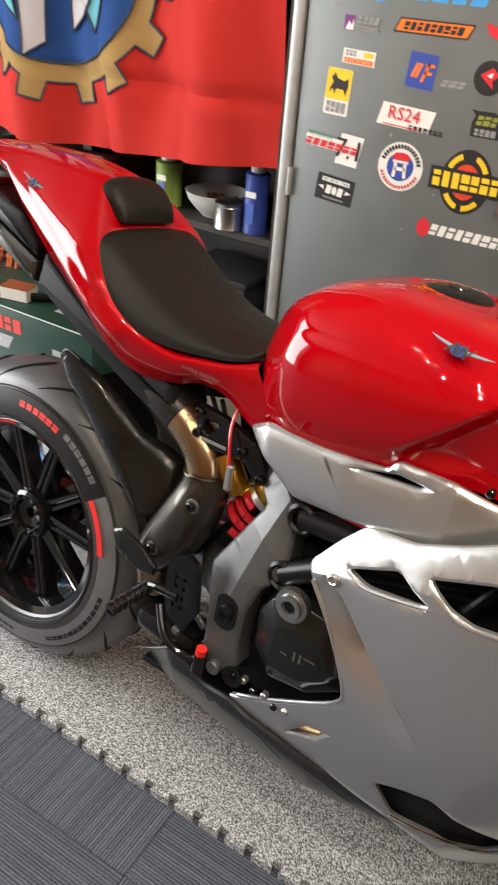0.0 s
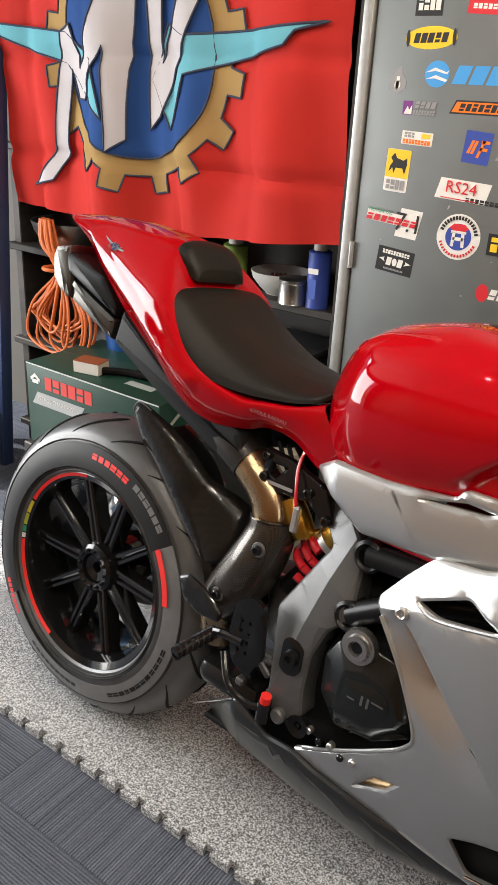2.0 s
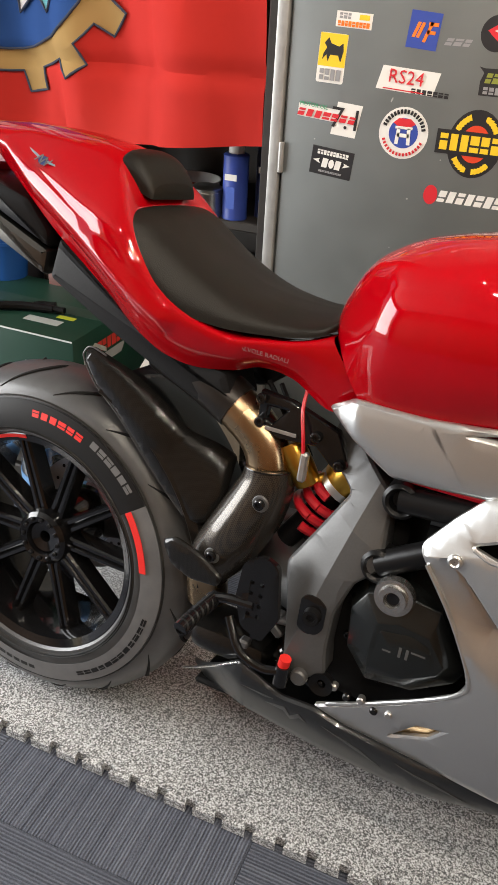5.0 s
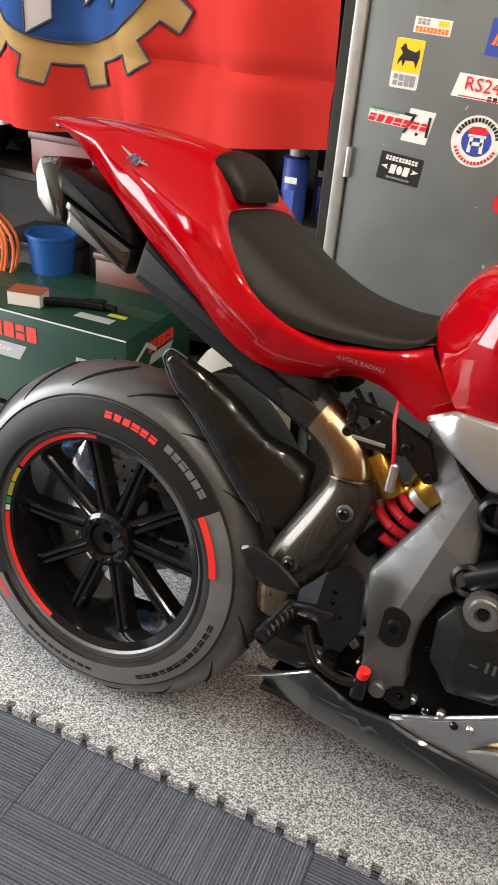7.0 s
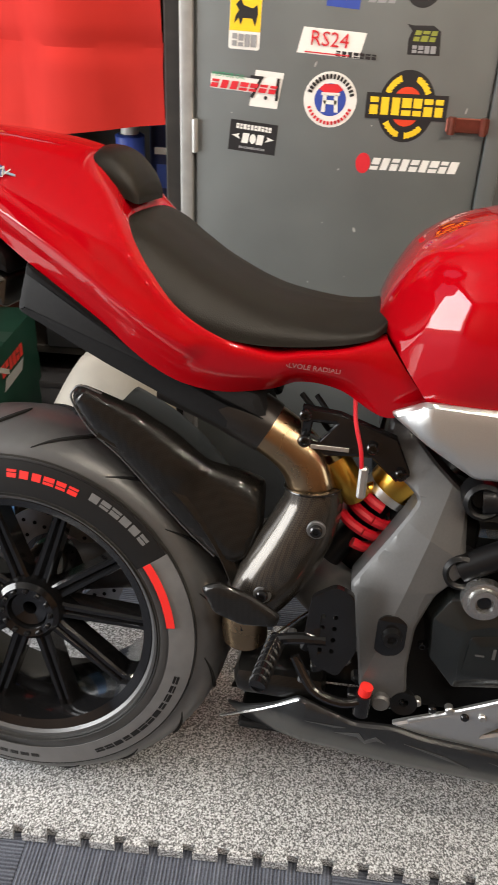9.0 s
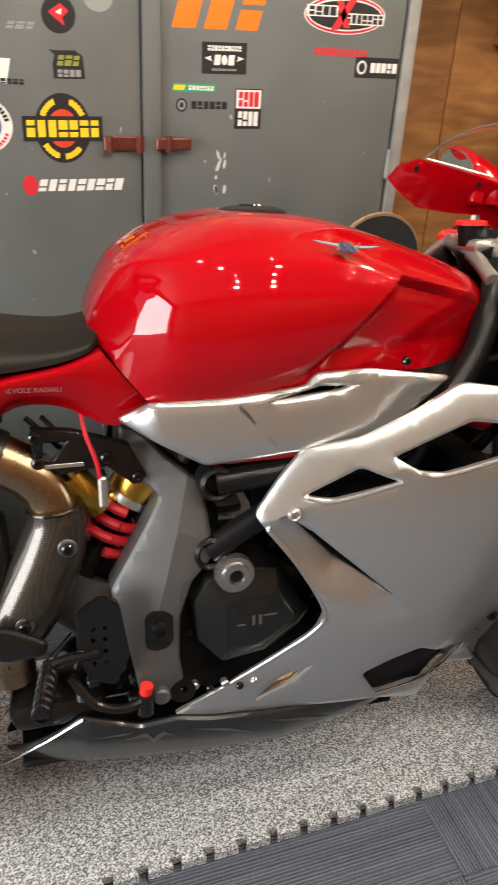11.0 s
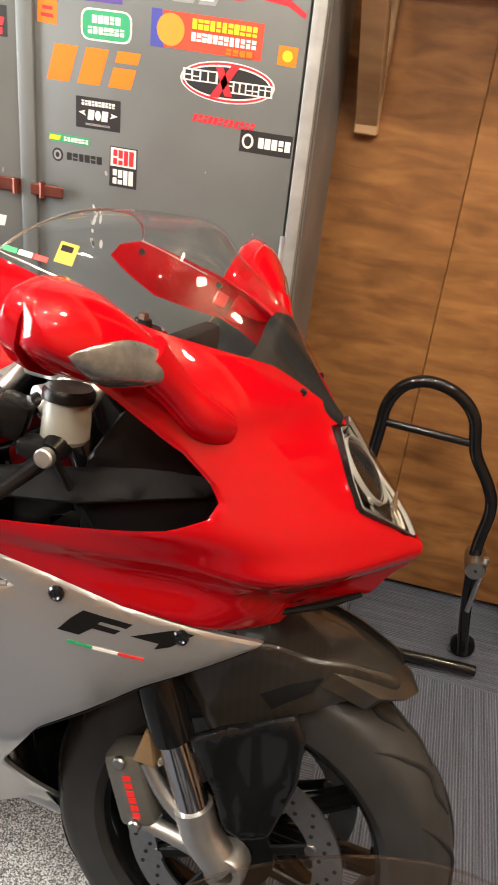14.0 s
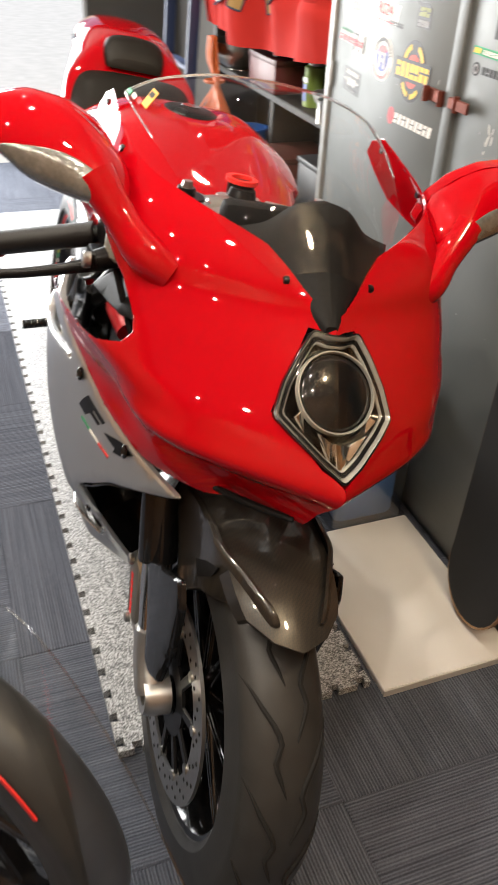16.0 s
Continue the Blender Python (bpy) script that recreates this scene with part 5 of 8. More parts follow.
GLASS = [(0.218, 1.010), (0.222, 1.045), (0.242, 1.072), (0.275, 1.092), (0.312, 1.101), (0.34, 1.097), (0.35, 1.084), (0.345, 1.056), (0.318, 1.030), (0.28, 1.012), (0.245, 1.005)]
for side in (-1, 1):
    mir = part("mirror", mirror_head(side), RED, bike, "red wing mirror with a flat glass", angle=40)
    part("stalk", tube([(1.345, side * 0.158, 0.940), (1.334, side * 0.188, 0.957), (1.313, side * 0.214, 0.984), (1.286, side * 0.246, 1.022)], [0.022, 0.0235, 0.0195, 0.024], 24, 6), RED, mir, "red mirror stalk")
    outline = [(y, z - (0.14 * (y - 0.2) if side < 0 else 0)) for y, z in GLASS]
    turned = Matrix.Translation((1.2035, side * 0.284, 0)) @ pose(0, 0, 0, 0, 0, side * 4) @ Matrix.Translation((-1.2055, side * -0.284, 0)) @ pose(1.2055, 0, 0, 0, 0, -90) @ Matrix.Diagonal((side * -1, 1, 1, 1)) @ pose(0, 0, 1.055, -14) @ pose(0, 0, -1.055)
    wide = [(0.284 + (y - 0.284) * 1.13, 1.055 + (z - 1.055) * 1.15) for y, z in outline]
    part("glass_rim", put(plate(rounded(wide, 0.008), 0.022, 0.006), turned @ pose(0, 0.0215, 0)), RED, mir, "red rim round the mirror glass", angle=50)
    part("mirror_glass", put(plate(rounded(outline, 0.006), 0.0015), turned @ pose(0, -0.0002, 0)), MIRROR, mir, "mirror glass facing backwards")
    part("indicator", mirror_head(side, (-60, 36, 0.210, 0.352)), INDICATOR, mir, "clear indicator lens under the mirror", angle=60)

# ---- engine, frame and running gear ----
def bolt(parent, x, y, z, r=0.007, mat=None, side=-1):
    return part("bolt", put(lathe([(0.001, 0.004), (r, 0.004), (r, -0.003), (r * 0.75, -0.005), (r * 0.5, -0.005), (r * 0.45, -0.002), (0.001, -0.002)], 16), pose(x, y, z, 0, 0, 0 if side < 0 else 180)), mat or BLACKGLOSS, parent)


engine = part("engine_block", box(0.36, 0.20, 0.20, 0.72, 0, 0.40, 0.02, 2), BLACKMATT, bike, "dark engine block")
part("cylinder_head", box(0.22, 0.19, 0.26, 0.86, 0, 0.56, 0.02, 2), BLACKMATT, bike)
part("gearbox", box(0.12, 0.17, 0.30, 0.60, 0, 0.46, 0.02, 2), BLACKMATT, bike)
CLUTCH = [(0.592, 0.485), (0.617, 0.538), (0.675, 0.561), (0.728, 0.545), (0.795, 0.446), (0.781, 0.42), (0.737, 0.388), (0.663, 0.366), (0.606, 0.418)]
CLUTCH_MID = [(0.608, 0.482, 0.138), (0.626, 0.514, 0.140), (0.675, 0.530, 0.142), (0.730, 0.524, 0.142), (0.780, 0.446, 0.138), (0.767, 0.422, 0.138), (0.715, 0.388, 0.140), (0.648, 0.379, 0.140), (0.612, 0.42, 0.138)]
CLUTCH_TOP = [(0.649, 0.468, 0.1545), (0.652, 0.483, 0.1545), (0.68, 0.493, 0.1555), (0.724, 0.488, 0.1555), (0.75, 0.452, 0.1555), (0.744, 0.436, 0.1555), (0.702, 0.413, 0.1555), (0.648, 0.411, 0.1545), (0.647, 0.44, 0.1545)]


def faceted(loops):
    """Flat facets between three outlines that step outwards."""
    bm = bmesh.new()
    rows = [[bm.verts.new((x, -y, z)) for x, z, y in lp] for lp in loops]
    for a, b in zip(rows, rows[1:]):
        for i in range(len(a)):
            j = (i + 1) % len(a)
            bm.faces.new((a[i], a[j], b[j], b[i]))
    bm.faces.new(rows[-1])
    edges = [e for e in bm.edges if len(e.link_faces) == 2]
    bmesh.ops.bevel(bm, geom=edges, offset=0.0022, segments=2, affect="EDGES", profile=0.5)
    return bm


cc = part("clutch_cover", faceted([[(x, z, 0.09) for x, z in CLUTCH], CLUTCH_MID, CLUTCH_TOP]), COVERGREY, bike, "dark grey angular clutch cover", angle=18)
part("cover_boss", put(plate(rounded([(0.657, 0.474), (0.70, 0.482), (0.728, 0.473), (0.734, 0.455), (0.728, 0.44), (0.70, 0.422), (0.653, 0.417)], 0.006), 0.0012, 0.0005), pose(0, -0.1555, 0)), COVERGREY, cc)
part("engraved_mark", put(join(box(0.012, 0.001, 0.0025, 0.672, 0, 0.447), box(0.004, 0.001, 0.016, 0.69, 0, 0.452, m=pose(0, 0, 0, 0, 0, 0)), box(0.004, 0.001, 0.016, 0.70, 0, 0.452), box(0.02, 0.001, 0.0025, 0.715, 0, 0.458)), pose(0, -0.1568, 0)), CASTGREY, cc)
for k in range(9):
    x, z = CLUTCH[k]
    bolt(cc, 0.69 + (x - 0.69) * 1.02, -0.108, 0.46 + (z - 0.46) * 1.02, 0.006)
oc = part("oil_filler_cap", put(lathe([(0.001, -0.012), (0.010, -0.012), (0.012, -0.02), (0.019, -0.02), (0.021, -0.012), (0.027, -0.012), (0.029, 0.0), (0.001, 0.0)], 40), pose(0.664, -0.142, 0.527)), OILCAP, bike, "round grey oil filler cap")
part("cap_centre", put(disc(0.009, 0.004, 20), pose(0.664, -0.152, 0.527)), BLACKGLOSS, oc)
for k in range(6):
    part("case_bolt", put(disc(0.006, 0.012, 12, 0.002), pose(0.585 + 0.022 * k, -0.125 - 0.003 * k, 0.335 + 0.006 * (k % 2))), ALLOY if k % 2 else BLACKGLOSS, engine)

PLATE = [(0.520, 0.735), (0.545, 0.725), (0.582, 0.69), (0.628, 0.655), (0.632, 0.60), (0.638, 0.553), (0.604, 0.519), (0.586, 0.464), (0.584, 0.40), (0.59, 0.355), (0.555, 0.335), (0.526, 0.345), (0.512, 0.43), (0.494, 0.506), (0.53, 0.57), (0.568, 0.64), (0.55, 0.655), (0.512, 0.672)]
PIVOT_CUTS = [((0.560, 0.5), (0.965, -0.26)), ((0.585, 0.5), (0.965, -0.26)), ((0.55, 0.515), (-0.2, 0.98)), ((0.58, 0.60), (0.45, 0.893))]


def pivot_depth(x, z):
    """Flat facets meeting at crisp creases."""
    s = (x - 0.560) * 0.965 - (z - 0.5) * 0.26
    w = 0.146
    w -= 0.42 * max(0.0, -s) + 0.12 * max(0.0, s - 0.026)
    up = -0.2 * (x - 0.55) + 0.98 * (z - 0.515)
    w -= 0.10 * max(0.0, up)
    w -= 0.22 * max(0.0, 0.45 * (x - 0.58) + 0.893 * (z - 0.60))
    return w


for side in (-1, 1):
    pv = part("swingarm_pivot_plate", side_panel(rounded(PLATE, 0.008), pivot_depth, (), 0.04, 0.02, 0.007, 0.005, side, PIVOT_CUTS), CASTGREY, bike, "cast grey swingarm pivot plate", angle=9)
    part("pivot_pocket", put(plate(rounded([(-0.02, -0.026), (-0.006, -0.034), (0.012, -0.03), (0.02, -0.018), (0.02, 0.02), (0.006, 0.031), (-0.012, 0.03), (-0.02, 0.022)], 0.006), 0.003, 0.001), pose(0.5555, side * 0.1445, 0.452, 0, 0, 0 if side < 0 else 180)), BLACKGLOSS, pv)
    part("pivot_bolt", put(lathe([(0.001, -0.008), (0.006, -0.008), (0.007, -0.012), (0.012, -0.012), (0.014, 0), (0.001, 0)], 24), pose(0.557, side * 0.1465, 0.452, 0, 0, 0 if side < 0 else 180)), BLACKSATIN, pv)
    part("pivot_bore", put(lathe([(0.007, 0.01), (0.016, 0.01), (0.019, -0.005), (0.007, -0.002)], 24), pose(0.588, side * 0.138, 0.34, 0, 0, 0 if side < 0 else 180)), BLACKSATIN, pv)
    for (ax, az), pts in (((0.642, 0.661), [(0.642, 0.132, 0.661), (0.70, 0.14, 0.669), (0.866, 0.165, 0.694), (0.94, 0.16, 0.735), (1.01, 0.14, 0.81), (1.045, 0.115, 0.88), (1.08, 0.07, 0.93)]), ((0.632, 0.558), [(0.632, 0.130, 0.558), (0.711, 0.142, 0.611), (0.80, 0.15, 0.655), (0.90, 0.14, 0.68)])):
        t = part("frame_tube", tube([(a, side * b, c) for a, b, c in pts], 0.0185, 16, 6), BLACKSATIN, bike, "black steel frame tube")
        part("tube_end", put(lathe([(0.014, 0.02), (0.016, -0.012), (0.02, -0.016), (0.025, -0.012), (0.026, 0.02)], 28), pose(ax, side * 0.13, az, 0, 0, 0 if side < 0 else 180)), BLACKSATIN, t)
        part("tube_bolt", put(disc(0.013, 0.004, 16), pose(ax, side * 0.128, az, 0, 0, 0 if side < 0 else 180)), BLACKMATT, t)
    part("hose", tube([(1.065, side * 0.10, 0.90), (1.035, side * 0.13, 0.83), (0.98, side * 0.145, 0.76), (0.93, side * 0.13, 0.70)], 0.008, 10, 6), BLACKMATT, bike, "black rubber hose")
    part("vent_strut", tube([(0.905, side * 0.17, 0.66), (0.95, side * 0.175, 0.745)], 0.009, 10, smooth=False), BLACKSATIN, bike)
    part("red_hose", tube([(0.94, side * 0.12, 0.715), (0.99, side * 0.135, 0.735), (1.05, side * 0.125, 0.72)], 0.02, 12, 6), REDSPRING, bike, "dark red part behind the vent")
    part("red_rail", tube([(0.64, side * 0.12, 0.69), (0.76, side * 0.15, 0.703), (0.84, side * 0.16, 0.712)], 0.008, 10, 5), REDSPRING, bike, "red edge under the cover")
    part("throttle_body", join(*[put(disc(0.012, 0.03, 16, 0.003), pose(0.78 + 0.028 * k, side * 0.13, 0.67, 0, 0, 0 if side < 0 else 180)) for k in range(3)]), BLACKGLOSS, bike, "black injector parts")
for side in (-1, 1):
    bm = bmesh.new()
    rim = [(1.415, 0.668), (1.36, 0.640), (1.30, 0.604), (1.25, 0.563), (1.185, 0.516), (1.113, 0.400), (1.135, 0.30), (1.157, 0.208)]
    rows = [[bm.verts.new((x - 0.055 * k, side * ((fairing_base(x, z) - 0.006) * (1 - k) + interp(z, [(0.25, 0.0), (0.4, 0.012), (0.6, 0.085)]) * k), z + 0.03 * k)) for k in (0.0, 0.35, 0.7, 1.0)] for x, z in rim]
    for a, b in zip(rows, rows[1:]):
        for k in range(3):
            bm.faces.new((a[k], a[k + 1], b[k + 1], b[k]))
    part("inner_shroud", thicken(bm, (-0.003, 0, 0)), BLACKGLOSS, bike, "glossy black shroud inside the fairing")
part("radiator", box(0.05, 0.27, 0.30, 1.06, 0, 0.50, 0.008, 1, pose(0, 0, 0)), BLACKMATT, bike, "black radiator")
for side in (-1, 1):
    part("inner_fairing", side_panel([(1.19, 0.86), (1.19, 0.76), (1.40, 0.70), (1.42, 0.88), (1.30, 0.95), (1.24, 0.955)], lambda x, z: interp(x, [(1.0, 0.09), (1.2, 0.15), (1.42, 0.07)]), (), 0.004, 0.03, side=side), BLACKSATIN, bike, "black inner fairing")
    part("inner_ledge", side_panel([(1.06, 0.80), (1.20, 0.818), (1.33, 0.838), (1.365, 0.858), (1.365, 0.88), (1.30, 0.872), (1.18, 0.85), (1.08, 0.83)], lambda x, z: interp(x, [(1.0, 0.20), (1.2, 0.195), (1.37, 0.13)]) - (z - 0.80) * 0.7, (), 0.004, 0.02, side=side), BLACKMATT, bike, "matt black inner ledge")
    part("wheel_arch", side_panel([(0.98, 0.30), (1.06, 0.30), (1.07, 0.44), (1.17, 0.545), (1.28, 0.61), (1.36, 0.66), (1.15, 0.66), (0.98, 0.60)], lambda x, z: fairing_base(x, z) - 0.045, (), 0.004, 0.015, side=side), BLACKMATT, bike, "black inner wheel arch")

# exhaust: bent titanium header and carbon shield, silencers under the tail
ex = part("exhaust_header", tube([(0.26, -0.066, 0.742), (0.331, -0.072, 0.716), (0.37, -0.074, 0.697), (0.405, -0.075, 0.671), (0.424, -0.075, 0.640), (0.428, -0.075, 0.605), (0.415, -0.075, 0.55), (0.384, -0.075, 0.489), (0.352, -0.07, 0.41), (0.35, -0.06, 0.36)], [0.034, 0.034, 0.035, 0.035, 0.035, 0.035, 0.036, 0.036, 0.034, 0.034], 28, 8), BRONZE, bike, "heat-tinted bronze exhaust pipe")
part("pipe_sleeve", tube([(0.22, -0.06, 0.757), (0.29, -0.068, 0.735), (0.333, -0.072, 0.717), (0.362, -0.0735, 0.702)], [0.037, 0.038, 0.038, 0.0375], 24, 6), BURNT, ex, "dark burnt pipe sleeve")
sh = part("heat_shield", tube([(0.429, -0.077, 0.628), (0.430, -0.077, 0.60), (0.419, -0.077, 0.561), (0.402, -0.077, 0.522), (0.384, -0.077, 0.487), (0.366, -0.077, 0.455), (0.356, -0.075, 0.432)], [0.0385, 0.042, 0.047, 0.049, 0.049, 0.046, 0.040], 36, 8), SHIELDCARBON, ex, "glossy carbon-fibre exhaust heat shield")
part("shield_rim", tube([(0.4292 + 0.0395 * math.cos(a), -0.077 + 0.0395 * math.sin(a), 0.628 + 0.003 * math.cos(a)) for a in [j * 2 * math.pi / 32 for j in range(33)]], 0.0016, 6, smooth=False), BLACKGLOSS, sh)
for bx, by, bz in ((0.440, -0.1225, 0.583), (0.376, -0.1245, 0.474)):
    part("shield_washer", put(disc(0.013, 0.004, 20, 0.001), pose(bx, by + 0.003, bz)), CASTGREY, sh)
    bolt(sh, bx, by - 0.003, bz, 0.0085, BLACKGLOSS)
for side in (-1, 1):
    y0 = side * 0.014 if side < 0 else 0.096
    sil = part("silencer", put(plate(rounded([(-0.122, 0.926), (0.012, 0.872), (0.006, 0.829), (-0.119, 0.882)], 0.008), 0.08, 0.012), pose(0, y0, 0)), TITAN, bike, "brushed silver silencer end")
    part("silencer_top", put(plate(rounded([(-0.165, 0.984), (-0.128, 0.972), (-0.03, 0.945), (0.012, 0.90), (0.014, 0.874), (-0.12, 0.928), (-0.135, 0.93)], 0.008), 0.082, 0.010), pose(0, y0, 0)), BLACKSATIN, sil, "black upper half of the silencer")
    part("silencer_cap", put(plate(rounded([(-0.184, 0.955), (-0.176, 0.980), (-0.135, 0.986), (-0.122, 0.93), (-0.119, 0.883), (-0.152, 0.894), (-0.176, 0.916)], 0.006), 0.084, 0.012), pose(0, y0, 0)), TITAN, sil, "silver silencer end cap")
    part("under_tail", put(plate(rounded([(0.024, 0.832), (0.143, 0.772), (0.255, 0.722), (0.31, 0.70), (0.37, 0.715), (0.35, 0.76), (0.27, 0.768), (0.19, 0.808), (0.105, 0.863), (0.04, 0.90)], 0.01), 0.085, 0.014), pose(0, side * 0.022 if side < 0 else 0.107, 0)), BLACKMATT, bike, "black under-tail cover")
part("tail_lamp", box(0.03, 0.05, 0.012, -0.19, 0, 1.03, 0.004, 2), BLACKGLOSS, bike, "dark tail lamp")

# hugger over the rear tyre
HUG = [(0.352, -0.098), (0.366, -0.092), (0.374, -0.06), (0.376, 0), (0.374, 0.06), (0.366, 0.092), (0.352, 0.098), (0.35, 0.096), (0.363, 0.089), (0.370, 0.06), (0.372, 0), (0.370, -0.06), (0.363, -0.089), (0.35, -0.096)]
hug = part("rear_hugger", put(lathe(HUG, 24, True, (radians(8), radians(68))), pose(0, -0.005, WR)), CARBON, bike, "glossy carbon rear hugger")


def hugger_depth(x, z):
    """A rounded back that rolls over to the top and down to the tyre, with a shallow pressed crease."""
    u = (x - 0.11) * 0.665 + (z - 0.73) * 0.745
    v = (x - 0.11) * 0.745 - (z - 0.73) * 0.665
    w = 0.105 - 8.5 * max(0.0, u - 0.004) ** 2 - 5 * max(0.0, -u) ** 2
    return w - 0.010 * max(0.0, min(1.0, (v - 0.16) / 0.04)) * max(0.0, 1 - abs(u - 0.02) / 0.05)


HUGGER = [(0.096, 0.716), (0.098, 0.731), (0.11, 0.74), (0.137, 0.731), (0.181, 0.714), (0.237, 0.68), (0.284, 0.642), (0.33, 0.628), (0.362, 0.612), (0.366, 0.56), (0.348, 0.51), (0.326, 0.494),
          (0.30, 0.504), (0.261, 0.538), (0.211, 0.59), (0.162, 0.642), (0.12, 0.676)]
hside = part("hugger_side", side_panel(rounded(HUGGER, 0.010), hugger_depth, (), 0.004, 0.012, 0.012, 0.010), CARBON, hug, "glossy carbon side of the hugger")
part("hugger_edge", tube([(x, -hugger_depth(x, z) + 0.0075, z) for x, z in [(0.137, 0.731), (0.11, 0.7395), (0.098, 0.731), (0.096, 0.716), (0.12, 0.676), (0.162, 0.642), (0.211, 0.59), (0.261, 0.538), (0.30, 0.504)]], 0.0016, 8, 4), CASTGREY, hside, "pale worn edge of the hugger")
sw = part("swingarm", join(tube([(0.56, 0.10, 0.43), (0.40, 0.105, 0.42), (0.2, 0.11, 0.38), (0.0, 0.11, WR)], [0.05, 0.055, 0.055, 0.06], 16, 6), tube([(0.56, -0.06, 0.43), (0.48, -0.03, 0.43), (0.42, 0.06, 0.43)], 0.045, 16, 6)), CASTGREY, bike, "grey single-sided swingarm")
part("chain", tube([(0.0, 0.075, WR + 0.09), (0.52, 0.07, 0.46)], 0.008, 8, smooth=False), STEEL, sw)

# shock: gold body, red spring, lying steeply behind the pivot plate
SA, SB_ = Vector((0.538, -0.04, 0.622)), Vector((0.462, -0.04, 0.502))
SQ = (SB_ - SA).to_track_quat("Z", "Y").to_matrix().to_4x4()
shock = part("shock_absorber", tube([tuple(SA), tuple(SB_)], 0.019, 16, smooth=False), BLACKSATIN, bike, "shock absorber with gold body and red spring")
for k in range(3):
    part("spring_coil", put(tube([(0.034 * math.cos(a), 0.034 * math.sin(a), 0.022 * a / 6.283) for a in [j * 6.283 / 16 for j in range(17)]], 0.0078, 8, 2), Matrix.Translation(SA.lerp(SB_, 0.16 + k * 0.155)) @ SQ), REDSPRING, shock)
part("shock_collar", put(lathe([(0.02, -0.03), (0.037, -0.03), (0.037, 0.0), (0.033, 0.006), (0.02, 0.006)], 28), Matrix.Translation(SA) @ SQ @ pose(0, 0, 0, 90)), GOLD, shock, "gold shock collar")
part("spring_seat", put(lathe([(0.02, -0.006), (0.036, -0.006), (0.036, 0.006), (0.02, 0.006)], 28), Matrix.Translation(SA.lerp(SB_, 0.06)) @ SQ @ pose(0, 0, 0, 90)), ALLOY, shock, "bright spring seat")
part("gold_reservoir", tube([(0.452, -0.07, 0.668), (0.472, -0.07, 0.64), (0.488, -0.065, 0.615)], [0.021, 0.022, 0.02], 20, 3), GOLD, shock, "gold shock reservoir")
part("reservoir_neck", tube([(0.488, -0.065, 0.615), (0.51, -0.055, 0.625), (0.53, -0.05, 0.64)], 0.009, 12, 3), GOLD, shock)

# linkage plate under the seat, with a red cable
lk = part("linkage_bracket", side_panel([(0.405, 0.745), (0.455, 0.74), (0.53, 0.715), (0.555, 0.665), (0.535, 0.655), (0.50, 0.685), (0.44, 0.68), (0.405, 0.70)], lambda x, z: 0.1, [[(0.42, 0.725), (0.45, 0.725), (0.43, 0.70), (0.418, 0.705)]], 0.012, 0.03, 0.004, 0.003), BLACKGLOSS, bike, "black drilled linkage bracket")
for q in ((0.41, 0.735), (0.412, 0.70), (0.50, 0.70), (0.54, 0.668)):
    bolt(lk, q[0], -0.103, q[1], 0.008)
part("bracket_bar", put(box(0.05, 0.001, 0.006, 0.445, -0.1015, 0.693, 0.0005, 1), pose(0, 0, 0)), ALLOY, lk, "short pale lettering bar")
part("wire", tube([(0.47, -0.085, 0.765), (0.474, -0.104, 0.735), (0.485, -0.115, 0.70), (0.49, -0.112, 0.665)], 0.0028, 8, 5), REDSPRING, bike, "thin red cable")
part("connector", box(0.012, 0.012, 0.045, 0.492, -0.112, 0.655, 0.003, 1), ALLOY, bike, "small grey cable connector")
for k in range(2):
    part("cable", tube([(0.40 + 0.02 * k, -0.06, 0.75), (0.44 + 0.015 * k, -0.075, 0.71), (0.46 + 0.02 * k, -0.05, 0.66 - 0.01 * k)], 0.004, 6, 4), BLACKMATT, bike)

# rearset: foot peg, heel plate, brake pedal
part("rearset_plate", side_panel(rounded([(0.445, 0.505), (0.475, 0.525), (0.50, 0.515), (0.512, 0.43), (0.49, 0.385), (0.455, 0.40), (0.44, 0.445)], 0.008), lambda x, z: 0.165, [[(0.463 + dx + 0.004 * math.cos(a), 0.425 + dz + 0.004 * math.sin(a)) for a in [j * 1.0472 for j in range(6)]] for dx in (0.0, 0.016) for dz in (0.0, 0.018, 0.036, 0.054)], 0.01, 0.04, 0.003, 0.002), BLACKGLOSS, bike, "black drilled rearset plate")
pg = part("foot_peg", tube([(0.405, -0.15, 0.425), (0.395, -0.19, 0.413), (0.388, -0.228, 0.402)], 0.0115, 14, 3), BLACKGLOSS, bike, "knurled black foot peg")
for k in range(7):
    part("knurl", put(lathe([(0.011, -0.002), (0.0135, 0), (0.011, 0.002)], 14), Matrix.Translation(Vector((0.402, -0.16, 0.422)).lerp(Vector((0.389, -0.224, 0.404)), k / 6)) @ pose(0, 0, 0, -16, 0, -10)), BLACKSATIN, pg)
part("peg_arm", tube([(0.47, -0.16, 0.44), (0.43, -0.158, 0.435), (0.40, -0.155, 0.425)], 0.008, 10, 4), BLACKGLOSS, bike, "black peg arm")
part("heel_guard", side_panel(rounded([(0.29, 0.475), (0.315, 0.488), (0.36, 0.478), (0.405, 0.455), (0.40, 0.435), (0.35, 0.428), (0.31, 0.44)], 0.008), lambda x, z: 0.135 + 0.1 * (x - 0.29), (), 0.004, 0.015), CARBON, bike, "black leaf-shaped carbon heel guard")
ped = part("brake_pedal", tube([(0.43, -0.15, 0.40), (0.46, -0.165, 0.36), (0.50, -0.165, 0.345), (0.53, -0.16, 0.35)], 0.007, 10, 5), BLACKGLOSS, bike, "black brake pedal")
